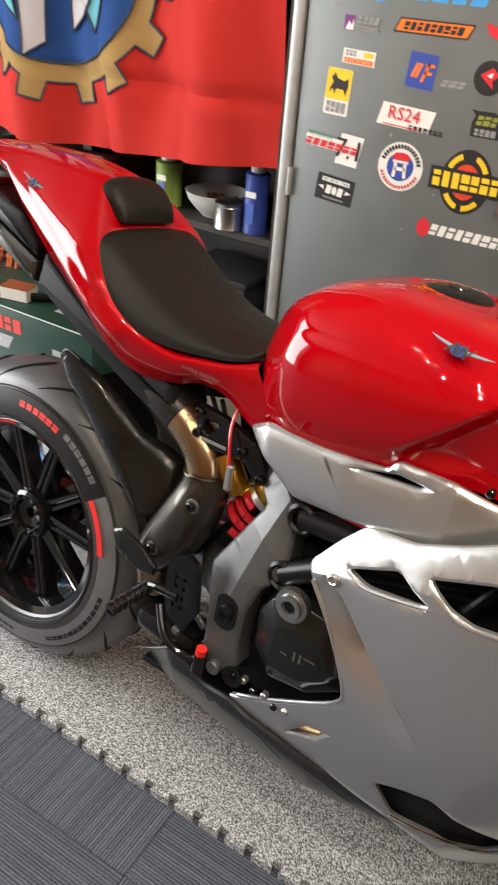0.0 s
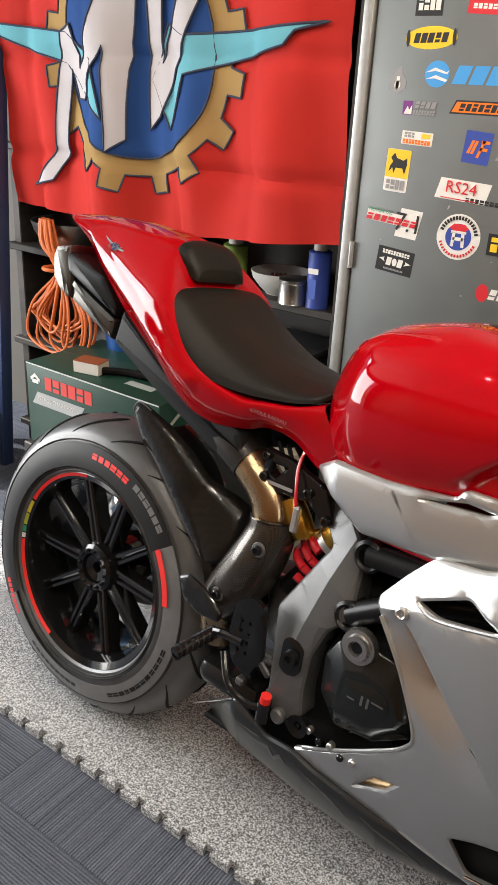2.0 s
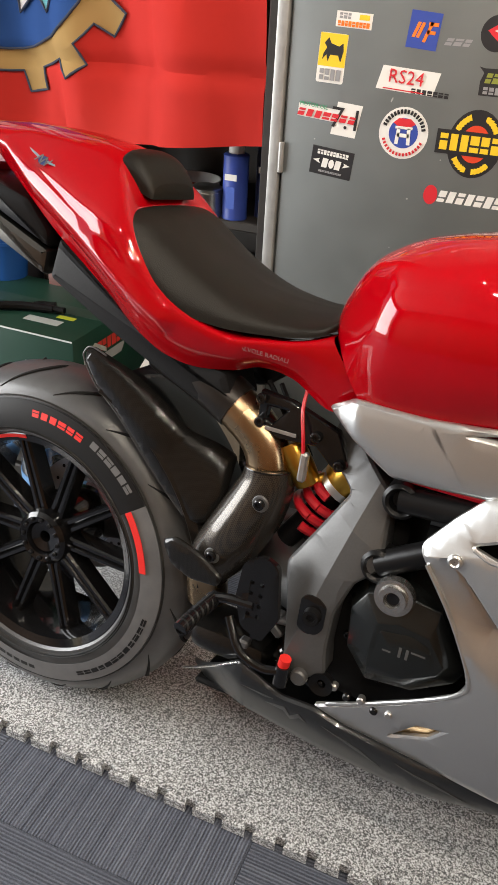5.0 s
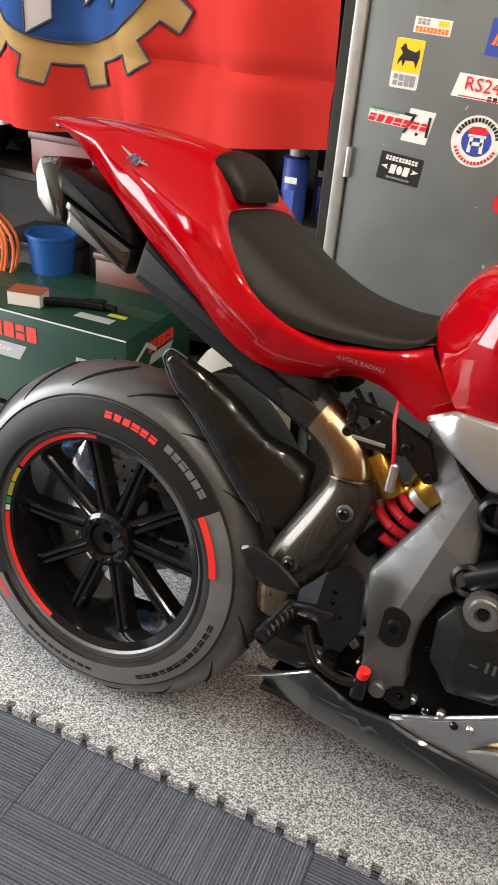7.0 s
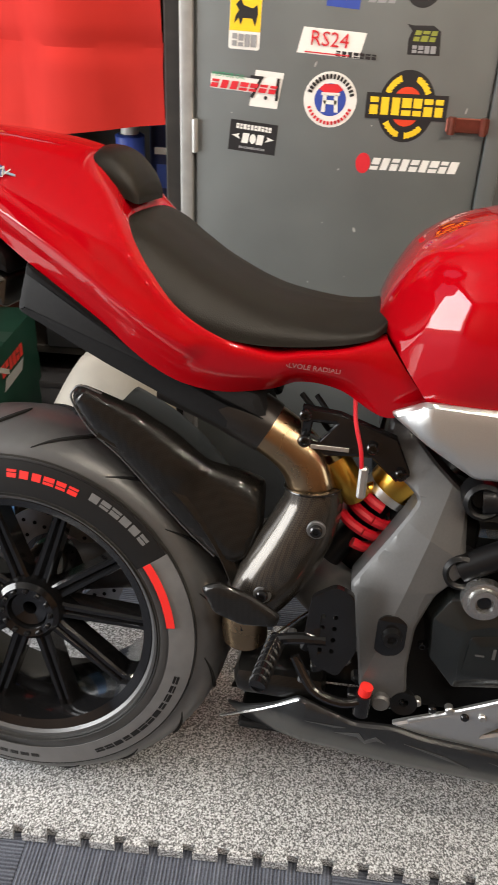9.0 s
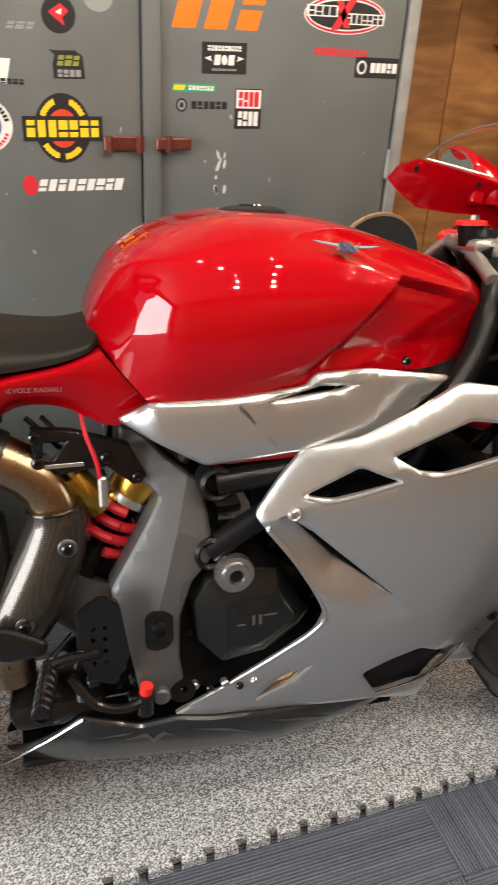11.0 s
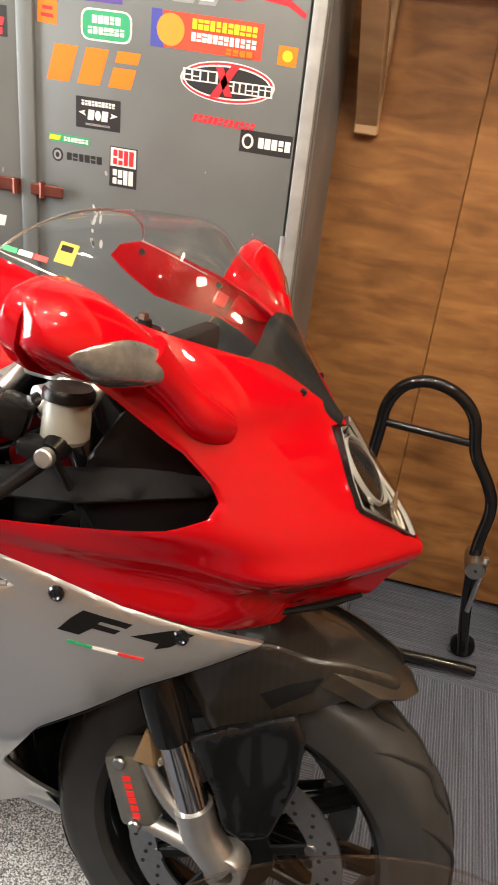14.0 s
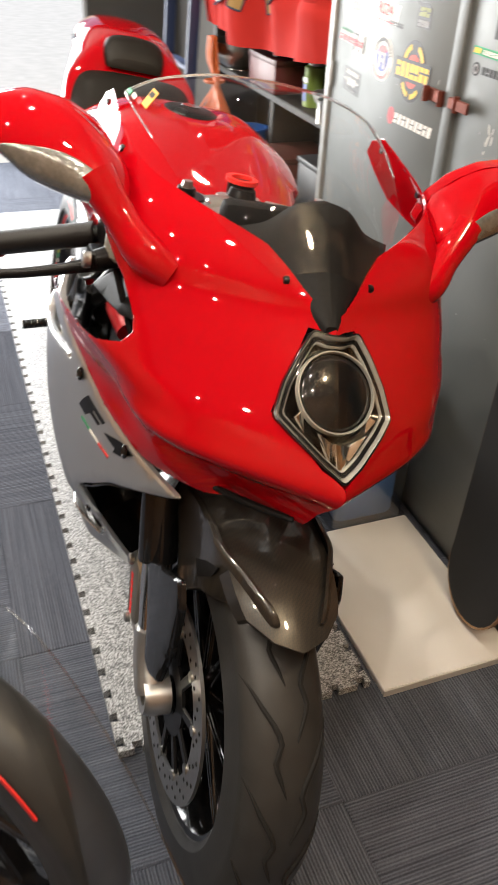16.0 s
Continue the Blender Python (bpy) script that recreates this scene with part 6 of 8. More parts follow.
part("pedal_tip", tube([(0.53, -0.155, 0.325), (0.531, -0.158, 0.36)], 0.012, 14, smooth=False), BLACKGLOSS, ped)
part("red_cap", tube([(0.531, -0.158, 0.36), (0.533, -0.16, 0.374)], 0.0092, 14, smooth=False), REDMARK, ped, "red pedal cap")
part("pedal_disc", put(disc(0.013, 0.012, 18, 0.003), pose(0.555, -0.145, 0.345)), CASTGREY, ped)
lp = part("lower_exhaust_guard", put(box(0.14, 0.10, 0.05, 0.41, -0.05, 0.30, 0.02, 2), pose(0, 0, 0)), CARBON, bike, "carbon guard behind the belly pan")
for k in range(14):
    random.seed(50 + k)
    part("small_fitting", put(box(random.uniform(0.012, 0.03), 0.02, random.uniform(0.008, 0.02), 0, 0, 0, 0.003, 1), pose(random.uniform(0.42, 0.58), random.uniform(-0.13, -0.10), random.uniform(0.31, 0.41), 0, random.uniform(-40, 40), 0)), random.choice((BLACKGLOSS, BLACKSATIN, BLACKSATIN, CASTGREY)), bike)
part("side_stand", tube([(0.62, 0.12, 0.26), (0.58, 0.20, 0.14), (0.55, 0.27, 0.035)], [0.014, 0.013, 0.012], 12, 3), BLACKSATIN, bike, "black side stand")

# front end
ND = Vector((-0.405, 0, 0.914))


def along(p, d):
    return (p[0] + ND.x * d, p[1], p[2] + ND.z * d)


for side in (-1, 1):
    ax = (1.400, side * 0.098, 0.34)
    fork = part("fork_leg", tube([along(ax, 0.02), along(ax, 0.22)], 0.0225, 24, smooth=False), CHROME, bike, "polished fork tube")
    part("fork_outer", tube([along(ax, 0.165), along(ax, 0.205), along(ax, 0.66)], [0.029, 0.0295, 0.0295], 24, smooth=False), BLACKGLOSS, fork, "black upper fork tube")
    foot = part("fork_foot", tube([along(ax, 0.06), along(ax, 0.015), (1.425, side * 0.098, 0.322), (1.4345, side * 0.098, 0.314)], [0.027, 0.027, 0.026, 0.024], 20, 5), ALLOY, fork, "silver fork foot")
    part("axle_boss", put(lathe([(0.015, -0.018), (0.026, -0.02), (0.03, -0.012), (0.03, 0.02), (0.015, 0.02)], 28), pose(1.4345, side * 0.095, 0.314)), ALLOY, foot)
    part("caliper_arm", join(tube([(1.425, side * 0.1, 0.322), (1.36, side * 0.1, 0.335), (1.29, side * 0.1, 0.345)], [0.014, 0.012, 0.012], 12, 4), tube([(1.395, side * 0.1, 0.36), (1.34, side * 0.1, 0.39), (1.30, side * 0.1, 0.44)], [0.014, 0.011, 0.010], 12, 4)), ALLOY, foot, "silver forked caliper bracket")
    cal = part("brake_caliper", put(box(0.055, 0.055, 0.115, 0, 0, 0, 0.012, 2), pose(1.288, side * 0.088, 0.392, 0, -22, 0)), CALIPER, bike, "grey brake caliper with red lettering bars")
    tagged(part("letter_bar", put(join(*[box(0.011, 0.001, 0.0085, 0, 0, 0.0115 * (k - 2.5)) for k in range(6)]), pose(1.294, side * 0.1162, 0.388, 0, -22, 0)), REDMARK, cal), "red lettering bars", kind="stuff")
    for k in (-1, 1):
        part("caliper_bolt", put(disc(0.009, 0.008, 16, 0.002), pose(1.288 - 0.017 * k, side * 0.115 - (0 if side < 0 else -0.008), 0.392 + 0.046 * k)), STEEL, cal)
    part("caliper_lug", put(plate([(-0.012, 0), (0.02, 0), (0.008, 0.05), (0.0, 0.052)], 0.03, 0.004), pose(1.298, side * 0.1 + 0.015, 0.445)), PALEGOLD, cal, "pale gold caliper lug")
# front fender
FEN = [(0.313, -0.075), (0.335, -0.07), (0.345, -0.04), (0.348, 0), (0.345, 0.04), (0.335, 0.07), (0.313, 0.075), (0.311, 0.072), (0.332, 0.067), (0.342, 0.04), (0.345, 0), (0.342, -0.04), (0.332, -0.067), (0.311, -0.072)]
FENDER = lathe(FEN, 30, True, (radians(57), radians(158)))
for v in FENDER.verts:
    a = math.atan2(v.co.z, v.co.x)
    k = max(0.0, min(1.0, (radians(95) - a) / radians(38)))
    a2 = a + radians(9) * k * (v.co.y / 0.075) ** 2
    r2 = math.hypot(v.co.x, v.co.z)
    v.co.x, v.co.z = r2 * math.cos(a2), r2 * math.sin(a2)
    v.co.y *= 1 - 0.14 * k ** 6
fen = part("front_fender", put(FENDER, pose(WF, 0, 0.312)), CARBONBROWN, bike, "brown-tinted carbon front fender")
for side in (-1, 1):
    side_of = part("fender_side", side_panel(rounded([(1.29, 0.60), (1.335, 0.635), (1.44, 0.655), (1.53, 0.650), (1.588, 0.636), (1.60, 0.622), (1.585, 0.608), (1.532, 0.592), (1.465, 0.556), (1.405, 0.498), (1.372, 0.50), (1.345, 0.545)], 0.008), lambda x, z: 0.080 - 0.42 * max(0.0, x - 1.49), (), 0.004, 0.014, side=side), CARBONBROWN, fen, "brown-tinted carbon fender side")
    part("fender_vent", side_panel([(1.431, 0.582), (1.47, 0.612), (1.505, 0.631), (1.494, 0.607), (1.45, 0.566)], lambda x, z: 0.0812, (), 0.003, 0.02, 0.003, 0.001, side), BLACKMATT, side_of, "dark vent in the fender side")
    part("fork_guard", side_panel(rounded([(1.358, 0.513), (1.40, 0.545), (1.485, 0.592), (1.503, 0.560), (1.505, 0.491), (1.484, 0.40), (1.452, 0.384), (1.424, 0.394), (1.403, 0.445)], 0.008), lambda x, z: 0.122 - 0.10 * max(0.0, x - 1.44), (), 0.005, 0.016, side=side), BLACKGLOSS, fen, "glossy black fork guard")

# bars and controls
yoke = part("top_yoke", join(box(0.075, 0.26, 0.028, 1.125, 0, 0.948, 0.01, 2, ), box(0.05, 0.07, 0.02, 1.085, 0, 0.955, 0.008, 2)), ALLOY, bike, "silver top yoke")
for side in (-1, 1):
    part("fork_cap", put(lathe([(0.001, 0.022), (0.012, 0.022), (0.014, 0.012), (0.027, 0.012), (0.029, 0), (0.001, 0)], 28), pose(1.138, side * 0.098, 0.962, 90)), BLACKSATIN, yoke, "black fork cap")
    part("fork_ring", put(lathe([(0.029, 0.0), (0.036, 0.0), (0.036, 0.010), (0.032, 0.013), (0.029, 0.010)], 32), pose(1.138, side * 0.098, 0.960, 90)), CHROME, yoke, "bright ring round the fork cap")
    part("adjuster_nut", put(lathe([(0.001, 0.030), (0.007, 0.030), (0.008, 0.022), (0.011, 0.022), (0.011, 0.014), (0.001, 0.014)], 6), pose(1.138, side * 0.098, 0.962, 90)), STEEL, yoke)
    part("yoke_arm", tube([(1.105, side * 0.03, 0.952), (1.128, side * 0.07, 0.950), (1.14, side * 0.10, 0.944), (1.15, side * 0.128, 0.93)], [0.019, 0.022, 0.021, 0.013], 14, 5), ALLOY, yoke, "silver cast arm of the top yoke")
    clip = part("clip_on_bar", tube([(1.135, side * 0.11, 0.925), (1.115, side * 0.17, 0.905), (1.044, side * 0.345, 0.838)], 0.0115, 14, 3), BLACKSATIN, bike, "black clip-on handlebar")
    part("grip", tube([(1.10, side * 0.205, 0.892), (1.05, side * 0.328, 0.845)], 0.0172, 20, smooth=False), BARGRIP, clip, "black rubber grip")
    be = part("bar_end", tube([(1.05, side * 0.328, 0.845), (1.042, side * 0.348, 0.837)], [0.02, 0.0195], 20, smooth=False), BLACKGLOSS, clip, "black bar-end weight")
    for k in range(7):
        a = k * 6.283 / 7
        part("bar_end_slot", put(box(0.003, 0.004, 0.006), pose(1.0415 + 0.013 * math.cos(a) * 0.92, side * (0.3495 - 0.005 * math.cos(a)), 0.8365 + 0.013 * math.sin(a), 0, 0, 0)), ALLOY, be)
    part("switch_block", put(box(0.04, 0.05, 0.045, 0, 0, 0, 0.01, 2), pose(1.112, side * 0.178, 0.903, 0, 15, side * -20)), BLACKSATIN, clip, "black switch block")
    part("clamp", tube([(1.15, side * 0.095, 0.945), (1.135, side * 0.12, 0.92), (1.12, side * 0.145, 0.918)], [0.017, 0.018, 0.014], 12, 4), ALLOY, clip, "silver bar clamp")
    part("master_cylinder", tube([(1.165, side * 0.150, 0.905), (1.178, side * 0.185, 0.893), (1.180, side * 0.215, 0.884)], [0.014, 0.017, 0.013], 14, 4), BLACKSATIN, clip, "black master cylinder")
    part("adjuster", put(disc(0.011, 0.010, 18, 0.002), pose(1.182, side * 0.222, 0.884, 0, 0, 0 if side < 0 else 180)), ALLOY, clip, "silver lever adjuster")
    part("lever_pivot", box(0.045, 0.035, 0.02, 1.165, side * 0.205, 0.885, 0.006, 2), BLACKSATIN, clip, "black lever pivot")
    part("lever", tube([(1.175, side * 0.20, 0.88), (1.165, side * 0.25, 0.862), (1.148, side * 0.31, 0.842), (1.136, side * 0.351, 0.832)], [0.011, 0.008, 0.007, 0.0075], 12, 5), BLACKSATIN, clip, "black brake lever")
    bmb = bmesh.new()
    bmesh.ops.create_uvsphere(bmb, u_segments=16, v_segments=10, radius=0.0115)
    part("lever_ball", put(bmb, pose(1.136, side * 0.353, 0.832)), BLACKGLOSS, clip)
res = part("fluid_reservoir", put(lathe([(0.001, 0.045), (0.022, 0.045), (0.026, 0.038), (0.027, 0.0), (0.023, -0.006), (0.001, -0.006)], 28), pose(1.178, -0.178, 0.895, 90)), BEIGE, bike, "milky brake fluid reservoir")
part("reservoir_cap", put(lathe([(0.001, 0.056), (0.026, 0.056), (0.029, 0.051), (0.029, 0.043), (0.001, 0.043)], 28), pose(1.178, -0.178, 0.895, 90)), BLACKSATIN, res, "black reservoir cap")
part("ignition_key", put(lathe([(0.001, 0.012), (0.018, 0.012), (0.022, 0), (0.001, 0)], 24), pose(1.085, 0.0, 0.967, 90)), BLACKSATIN, yoke)
part("ignition_ring", put(lathe([(0.016, 0.0), (0.024, 0.0), (0.024, 0.006), (0.016, 0.006)], 28), pose(1.072, 0.0, 0.984, 90)), REDMARK, yoke, "red ring round the ignition lock")
part("ignition_lock", tube([(1.075, 0, 0.955), (1.072, 0, 0.986)], 0.02, 20, smooth=False), BLACKSATIN, yoke)
part("red_switch", tube([(1.085, 0.11, 0.955), (1.10, 0.13, 0.96), (1.115, 0.11, 0.965), (1.10, 0.095, 0.962)], 0.006, 8, 4), REDMARK, bike, "red switch on the bars")
part("steering_damper", tube([(1.05, -0.11, 0.915), (1.07, -0.02, 0.94), (1.09, 0.09, 0.95)], 0.011, 14, 4), ALLOY, bike, "silver steering damper")
part("brake_hose", tube([(1.16, -0.19, 0.89), (1.20, -0.16, 0.80), (1.24, -0.12, 0.70), (1.30, -0.10, 0.52)], 0.005, 8, 6), BLACKMATT, bike, "black brake hose")
part("head_stock", tube([(1.10, 0, 0.96), (1.24, 0, 0.66)], 0.045, 20, smooth=False), BLACKMATT, bike, "black steering head")
part("lower_yoke", box(0.07, 0.27, 0.04, 1.225, 0, 0.72, 0.01, 2), BLACKSATIN, bike, "black lower yoke")
part("wiring_loom", tube([(1.20, -0.14, 0.96), (1.25, -0.11, 0.90), (1.30, -0.05, 0.86)], 0.012, 10, 4), BLACKMATT, bike)
bolt(tank, 0.888, -0.18, 0.826, 0.006)

# badges: plain shapes in the maker's colours
def badge(parent, m, k):
    b = part("badge", put(disc(0.0125 * k, 0.001, 24), m), ink(0.015, 0.04, 0.16), parent, "winged badge in dark blue and silver")
    for sx in (-1, 1):
        part("badge_wing", put(plate([(sx * 0.010 * k, 0.004 * k), (sx * 0.050 * k, 0.009 * k), (sx * 0.038 * k, 0.0035 * k), (sx * 0.012 * k, -0.002 * k)][::sx], 0.0012), m @ pose(0, -0.001, 0)), ink(0.16, 0.25, 0.31), b)
    for sx, tilt in ((-0.013, 18), (-0.005, -20), (0.002, 16), (0.009, -18), (0.015, 20)):
        part("badge_stroke", put(box(0.0032 * k, 0.001, 0.026 * k), m @ pose(sx * k, -0.002, 0, 0, tilt, 0)), CHROME, b)
    return b


badge(tank, Matrix.Translation((0.80, -0.172, 0.972)) @ pose(0, 0, 0, -62, 6, -6), 0.85)
badge(tail, Matrix.Translation((0.02, -0.123, 1.004)) @ pose(0, 0, 0, -42, 22, 6), 0.6)
part("tail_lettering", put(words("VALVOLE RADIALI", 0.0095, 0.0002), Matrix.Translation((0.41, -0.128, 0.805)) @ pose(0, 0, 0, 16, 4, 8)), ink(0.3, 0.12, 0.12), tail, "thin silver lettering")

for side in (-1, 1):
    for q, r in (([(1.165, 0.085, 0.945), (1.15, 0.118, 0.925), (1.125, 0.15, 0.905)], 0.013), ([(1.18, 0.11, 0.94), (1.175, 0.135, 0.915), (1.15, 0.16, 0.90)], 0.010), ([(1.10, 0.09, 0.955), (1.085, 0.115, 0.94), (1.07, 0.135, 0.915)], 0.010)):
        part("clamp_arm", tube([(a, side * b, c) for a, b, c in q], r, 12, 4), ALLOY, yoke, "silver clamp arm")
    part("clamp_bolt", put(disc(0.008, 0.012, 14, 0.002), pose(1.15, side * 0.13 - 0.006, 0.925, 0, 0, 0 if side < 0 else 180)), STEEL, yoke)
    part("switch_cable", tube([(1.112, side * 0.175, 0.885), (1.13, side * 0.16, 0.85), (1.10, side * 0.13, 0.82), (1.05, side * 0.11, 0.80)], 0.006, 8, 5), BLACKMATT, bike)
    part("mirror_cable", tube([(1.20, side * 0.10, 0.88), (1.24, side * 0.115, 0.91), (1.29, side * 0.10, 0.90), (1.33, side * 0.07, 0.86)], 0.005, 8, 5), BLACKMATT, bike)
part("bracket_frame", tube([(1.27, -0.10, 0.955), (1.255, -0.10, 0.925), (1.29, -0.10, 0.91), (1.325, -0.10, 0.93), (1.32, -0.10, 0.955)], 0.007, 10, 4), ALLOY, bike, "silver fairing bracket")
for rr, yy in ((0.2275, -0.0975), (0.2885, -0.0895), (0.2315, -0.0985)):
    part("sidewall_ridge", put(lathe([(rr - 0.0016, yy + 0.002), (rr, yy - 0.0014), (rr + 0.0016, yy + 0.002)], 96), pose(0, 0, 0)), RUBBER, rear)
# lower sidewall in paler grey: floor light at a grazing angle, put into the colour
part("dusty_sidewall", lathe([(0.247, -0.0985), (0.262, -0.0965), (0.276, -0.0938), (0.286, -0.0912), (0.286, -0.0902), (0.247, -0.0975)], 60, True, (radians(-146), radians(34))), RUBBERGREY, rear, "lower sidewall, greyed for the light it reflects")

# the rest of the sidewall, without the painted sheen
part("clean_sidewall", lathe([(0.2325, -0.0985), (0.247, -0.0985), (0.262, -0.0965), (0.276, -0.0938), (0.284, -0.0916), (0.284, -0.0906), (0.2325, -0.0975)], 72, True, (radians(34), radians(214))), RUBBERBLACK, rear, "black upper sidewall")


def sidewall_words(n, a0, a1, r, h, mat, label, seed):
    """Unread lettering bars bent round the sidewall between two angles, reading clockwise."""
    bm = bmesh.new()
    mid, arc = (a0 + a1) / 2, (a1 - a0)
    for lp in wordbars(n, arc * r, h, 0, 0, 0, seed):
        cx0, cz0 = sum(p[0] for p in lp) / len(lp), sum(p[1] for p in lp) / len(lp)
        vs = []
        for x, z in lp:
            a = mid - x / r
            rr = r + z
            y = -0.0992 + max(0.0, rr - 0.25) * 0.19
            vs.append(bm.verts.new((rr * math.cos(a), y, rr * math.sin(a))))
        bm.faces.new(vs)
    thicken(bm, (0, 0.002, 0))
    tagged(part("sidewall_letter", bm, mat, rear), label, kind="stuff")


sidewall_words(6, radians(67), radians(92), 0.264, 0.012, REDMARK, "red sidewall lettering bars", 1)
sidewall_words(7, radians(206), radians(225), 0.266, 0.014, REDMARK, "red sidewall lettering bars", 2)
part("sidewall_block", arc_strip(0.245, 0.258, radians(8), radians(34), -0.0985, 16, 0.0014), REDMARK, rear, "red sidewall block")
sidewall_words(5, radians(10), radians(28), 0.2515, 0.008, RUBBERGREY, "pale sidewall lettering bars", 3)
sidewall_words(12, radians(-62), radians(-12), 0.268, 0.009, RUBBERBLACK, "embossed sidewall lettering bars", 4)
sidewall_words(9, radians(-120), radians(-84), 0.268, 0.008, RUBBERBLACK, "embossed sidewall lettering bars", 5)
sidewall_words(6, radians(40), radians(64), 0.27, 0.012, RUBBERGREY, "embossed sidewall lettering bars", 6)
tread(rt, RR, RIM, HALF, 16, 1, -0.008)
tread([o for o in front.children if o.name.startswith("front_tyre")][0], FR, 0.222, FHALF, 14, 1, 0.0, [(0, 0.10), (0.28, 0.34), (0.46, 0.20), (0.72, 0.56), (1, 0.86)])

# ---- stickers on the locker: plain shapes in their printed colours ----
SY = LY - 0.0006
BLK, WHT, REDI, YEL, ORG, BLU, GRN, GRY = (0.015, 0.015, 0.017), (0.68, 0.67, 0.64), (0.55, 0.02, 0.03), (0.75, 0.5, 0.02), (0.75, 0.17, 0.01), (0.03, 0.06, 0.30), (0.03, 0.30, 0.14), (0.25, 0.25, 0.26)


def ell(rx, rz, x=0.0, z=0.0, n=28):
    return [(x + rx * math.cos(2 * math.pi * k / n), z + rz * math.sin(2 * math.pi * k / n)) for k in range(n)]


def flat(polys, y):
    """Flat printed shapes, all of one colour, a hair thick."""
    bm = bmesh.new()
    for lp in polys:
        f = bm.faces.new([bm.verts.new((px, y, pz)) for px, pz in lp])
        back = [bm.verts.new((px, y - 0.0003, pz)) for px, pz in lp]
        bm.faces.new(back[::-1])
        vs = list(f.verts)
        for i in range(len(vs)):
            j = (i + 1) % len(vs)
            bm.faces.new((vs[j], vs[i], back[i], back[j]))
    return bm


def sticker(door, x, z, label, base, *layers, turn=0.0):
    """base: (colour, outline); layers: (colour, [outlines])."""
    m = pose(x, SY, z, 0, turn, 0)
    color, outline = base
    if outline is None:
        color, outline = layers[0][0], layers[0][1]
        s = tagged(part("sticker", flat(outline, 0), ink(*color), door, "", m), label, kind="stuff" if len(outline) > 1 else "")
        rest = layers[1:]
    else:
        s = part("sticker", flat([outline], 0), ink(*color), door, label, m)
        rest = layers
    for k, (c, polys) in enumerate(rest):
        pr = part("print", flat(polys, -0.0005 - 0.0004 * k), ink(*c), s)
        if len(polys) > 1:
            tagged(pr, kind="stuff")
    return s


A, B = doors["l"], doors["r"]
sticker(A, 0.276, 1.462, "dark sticker with white lettering bars", (BLK, rect(0.059, 0.05)), (WHT, wordbars(4, 0.05, 0.03)))
sticker(A, 0.413, 1.466, "red and white framed sticker", (REDI, rect(0.11, 0.055)), (WHT, [rect(0.10, 0.022, 0, 0, 0.012)]), (WHT, wordbars(9, 0.09, 0.009, 0, -0.014)), turn=3)
sticker(A, 0.288, 1.398, "yellow oval sticker with dark lettering bars", (YEL, ell(0.056, 0.021)), (BLK, wordbars(5, 0.075, 0.018, 0, 0, 0.002)), (BLK, [ell(0.004, 0.016, -0.05, 0, 10), ell(0.004, 0.016, 0.05, 0, 10)]), turn=-2)
sticker(A, 0.225, 1.319, "dark drop-shaped sticker", (GRY, [(0, -0.027), (0.018, -0.018), (0.02, -0.002), (0.01, 0.012), (0.004, 0.027), (-0.012, 0.01), (-0.02, -0.002), (-0.018, -0.018)]), (WHT, [rect(0.007, 0.024, 0.001, 0, -0.006), ell(0.007, 0.008, 0, -0.01, 12)]))
sticker(A, 0.311, 1.332, "blue round and wide blue lettering sticker", ((0.05, 0.28, 0.62), ell(0.027, 0.025)), (WHT, [[(-0.026, 0.002), (-0.005, 0.012), (0.02, 0.004), (0.026, 0.008), (0.022, 0.0), (-0.004, 0.006)], [(-0.024, -0.01), (-0.002, -0.002), (0.024, -0.01), (0.02, -0.014), (-0.004, -0.008)]]))
sticker(A, 0.437, 1.332, "wide blue lettering sticker", (BLK, None), ((0.05, 0.28, 0.62), wordbars(5, 0.18, 0.034, 0, 0, 0.006)))
sticker(A, 0.283, 1.266, "purple square sticker with dark lettering bars", ((0.16, 0.03, 0.2), rect(0.022, 0.027, 0, -0.028)), (WHT, [[(-0.036, -0.012), (-0.028, 0.004), (-0.024, -0.004), (-0.018, 0.006), (-0.018, -0.012)]]), (GRY, wordbars(4, 0.048, 0.013, 0.012, 0.007, 0.002)), (GRY, wordbars(8, 0.05, 0.009, 0.01, -0.008, 0.001)))
sticker(A, 0.429, 1.273, "orange sticker with black lettering bars", (BLK, rect(0.149, 0.026, 0.006)), (ORG, [rect(0.142, 0.02, 0.005)]), (BLK, wordbars(9, 0.12, 0.014, 0, 0, 0.002)))
sticker(A, 0.285, 1.207, "small white sticker with orange lettering bars", (WHT, rect(0.071, 0.027)), (GRY, wordbars(3, 0.025, 0.010, -0.018, 0.006)), (YEL, [rect(0.02, 0.009, 0, 0.02, 0.006)]), (ORG, wordbars(9, 0.064, 0.009, 0, -0.007)), turn=2)
sticker(A, 0.248, 1.139, "yellow and white sticker with a black animal shape", (WHT, rounded(rect(0.056, 0.088), 0.005)), (YEL, [rect(0.055, 0.058, 0, 0, 0.0145)]), (BLK, [[(-0.018, 0.008), (-0.012, 0.018), (-0.018, 0.026), (-0.01, 0.036), (-0.004, 0.026), (0.012, 0.022), (0.02, 0.028), (0.022, 0.014), (0.018, -0.006), (0.012, 0.006), (-0.004, 0.006), (-0.008, -0.006), (-0.012, 0.006), (-0.02, -0.004)]]), (GRY, wordbars(4, 0.046, 0.02, 0, -0.029)), turn=2)
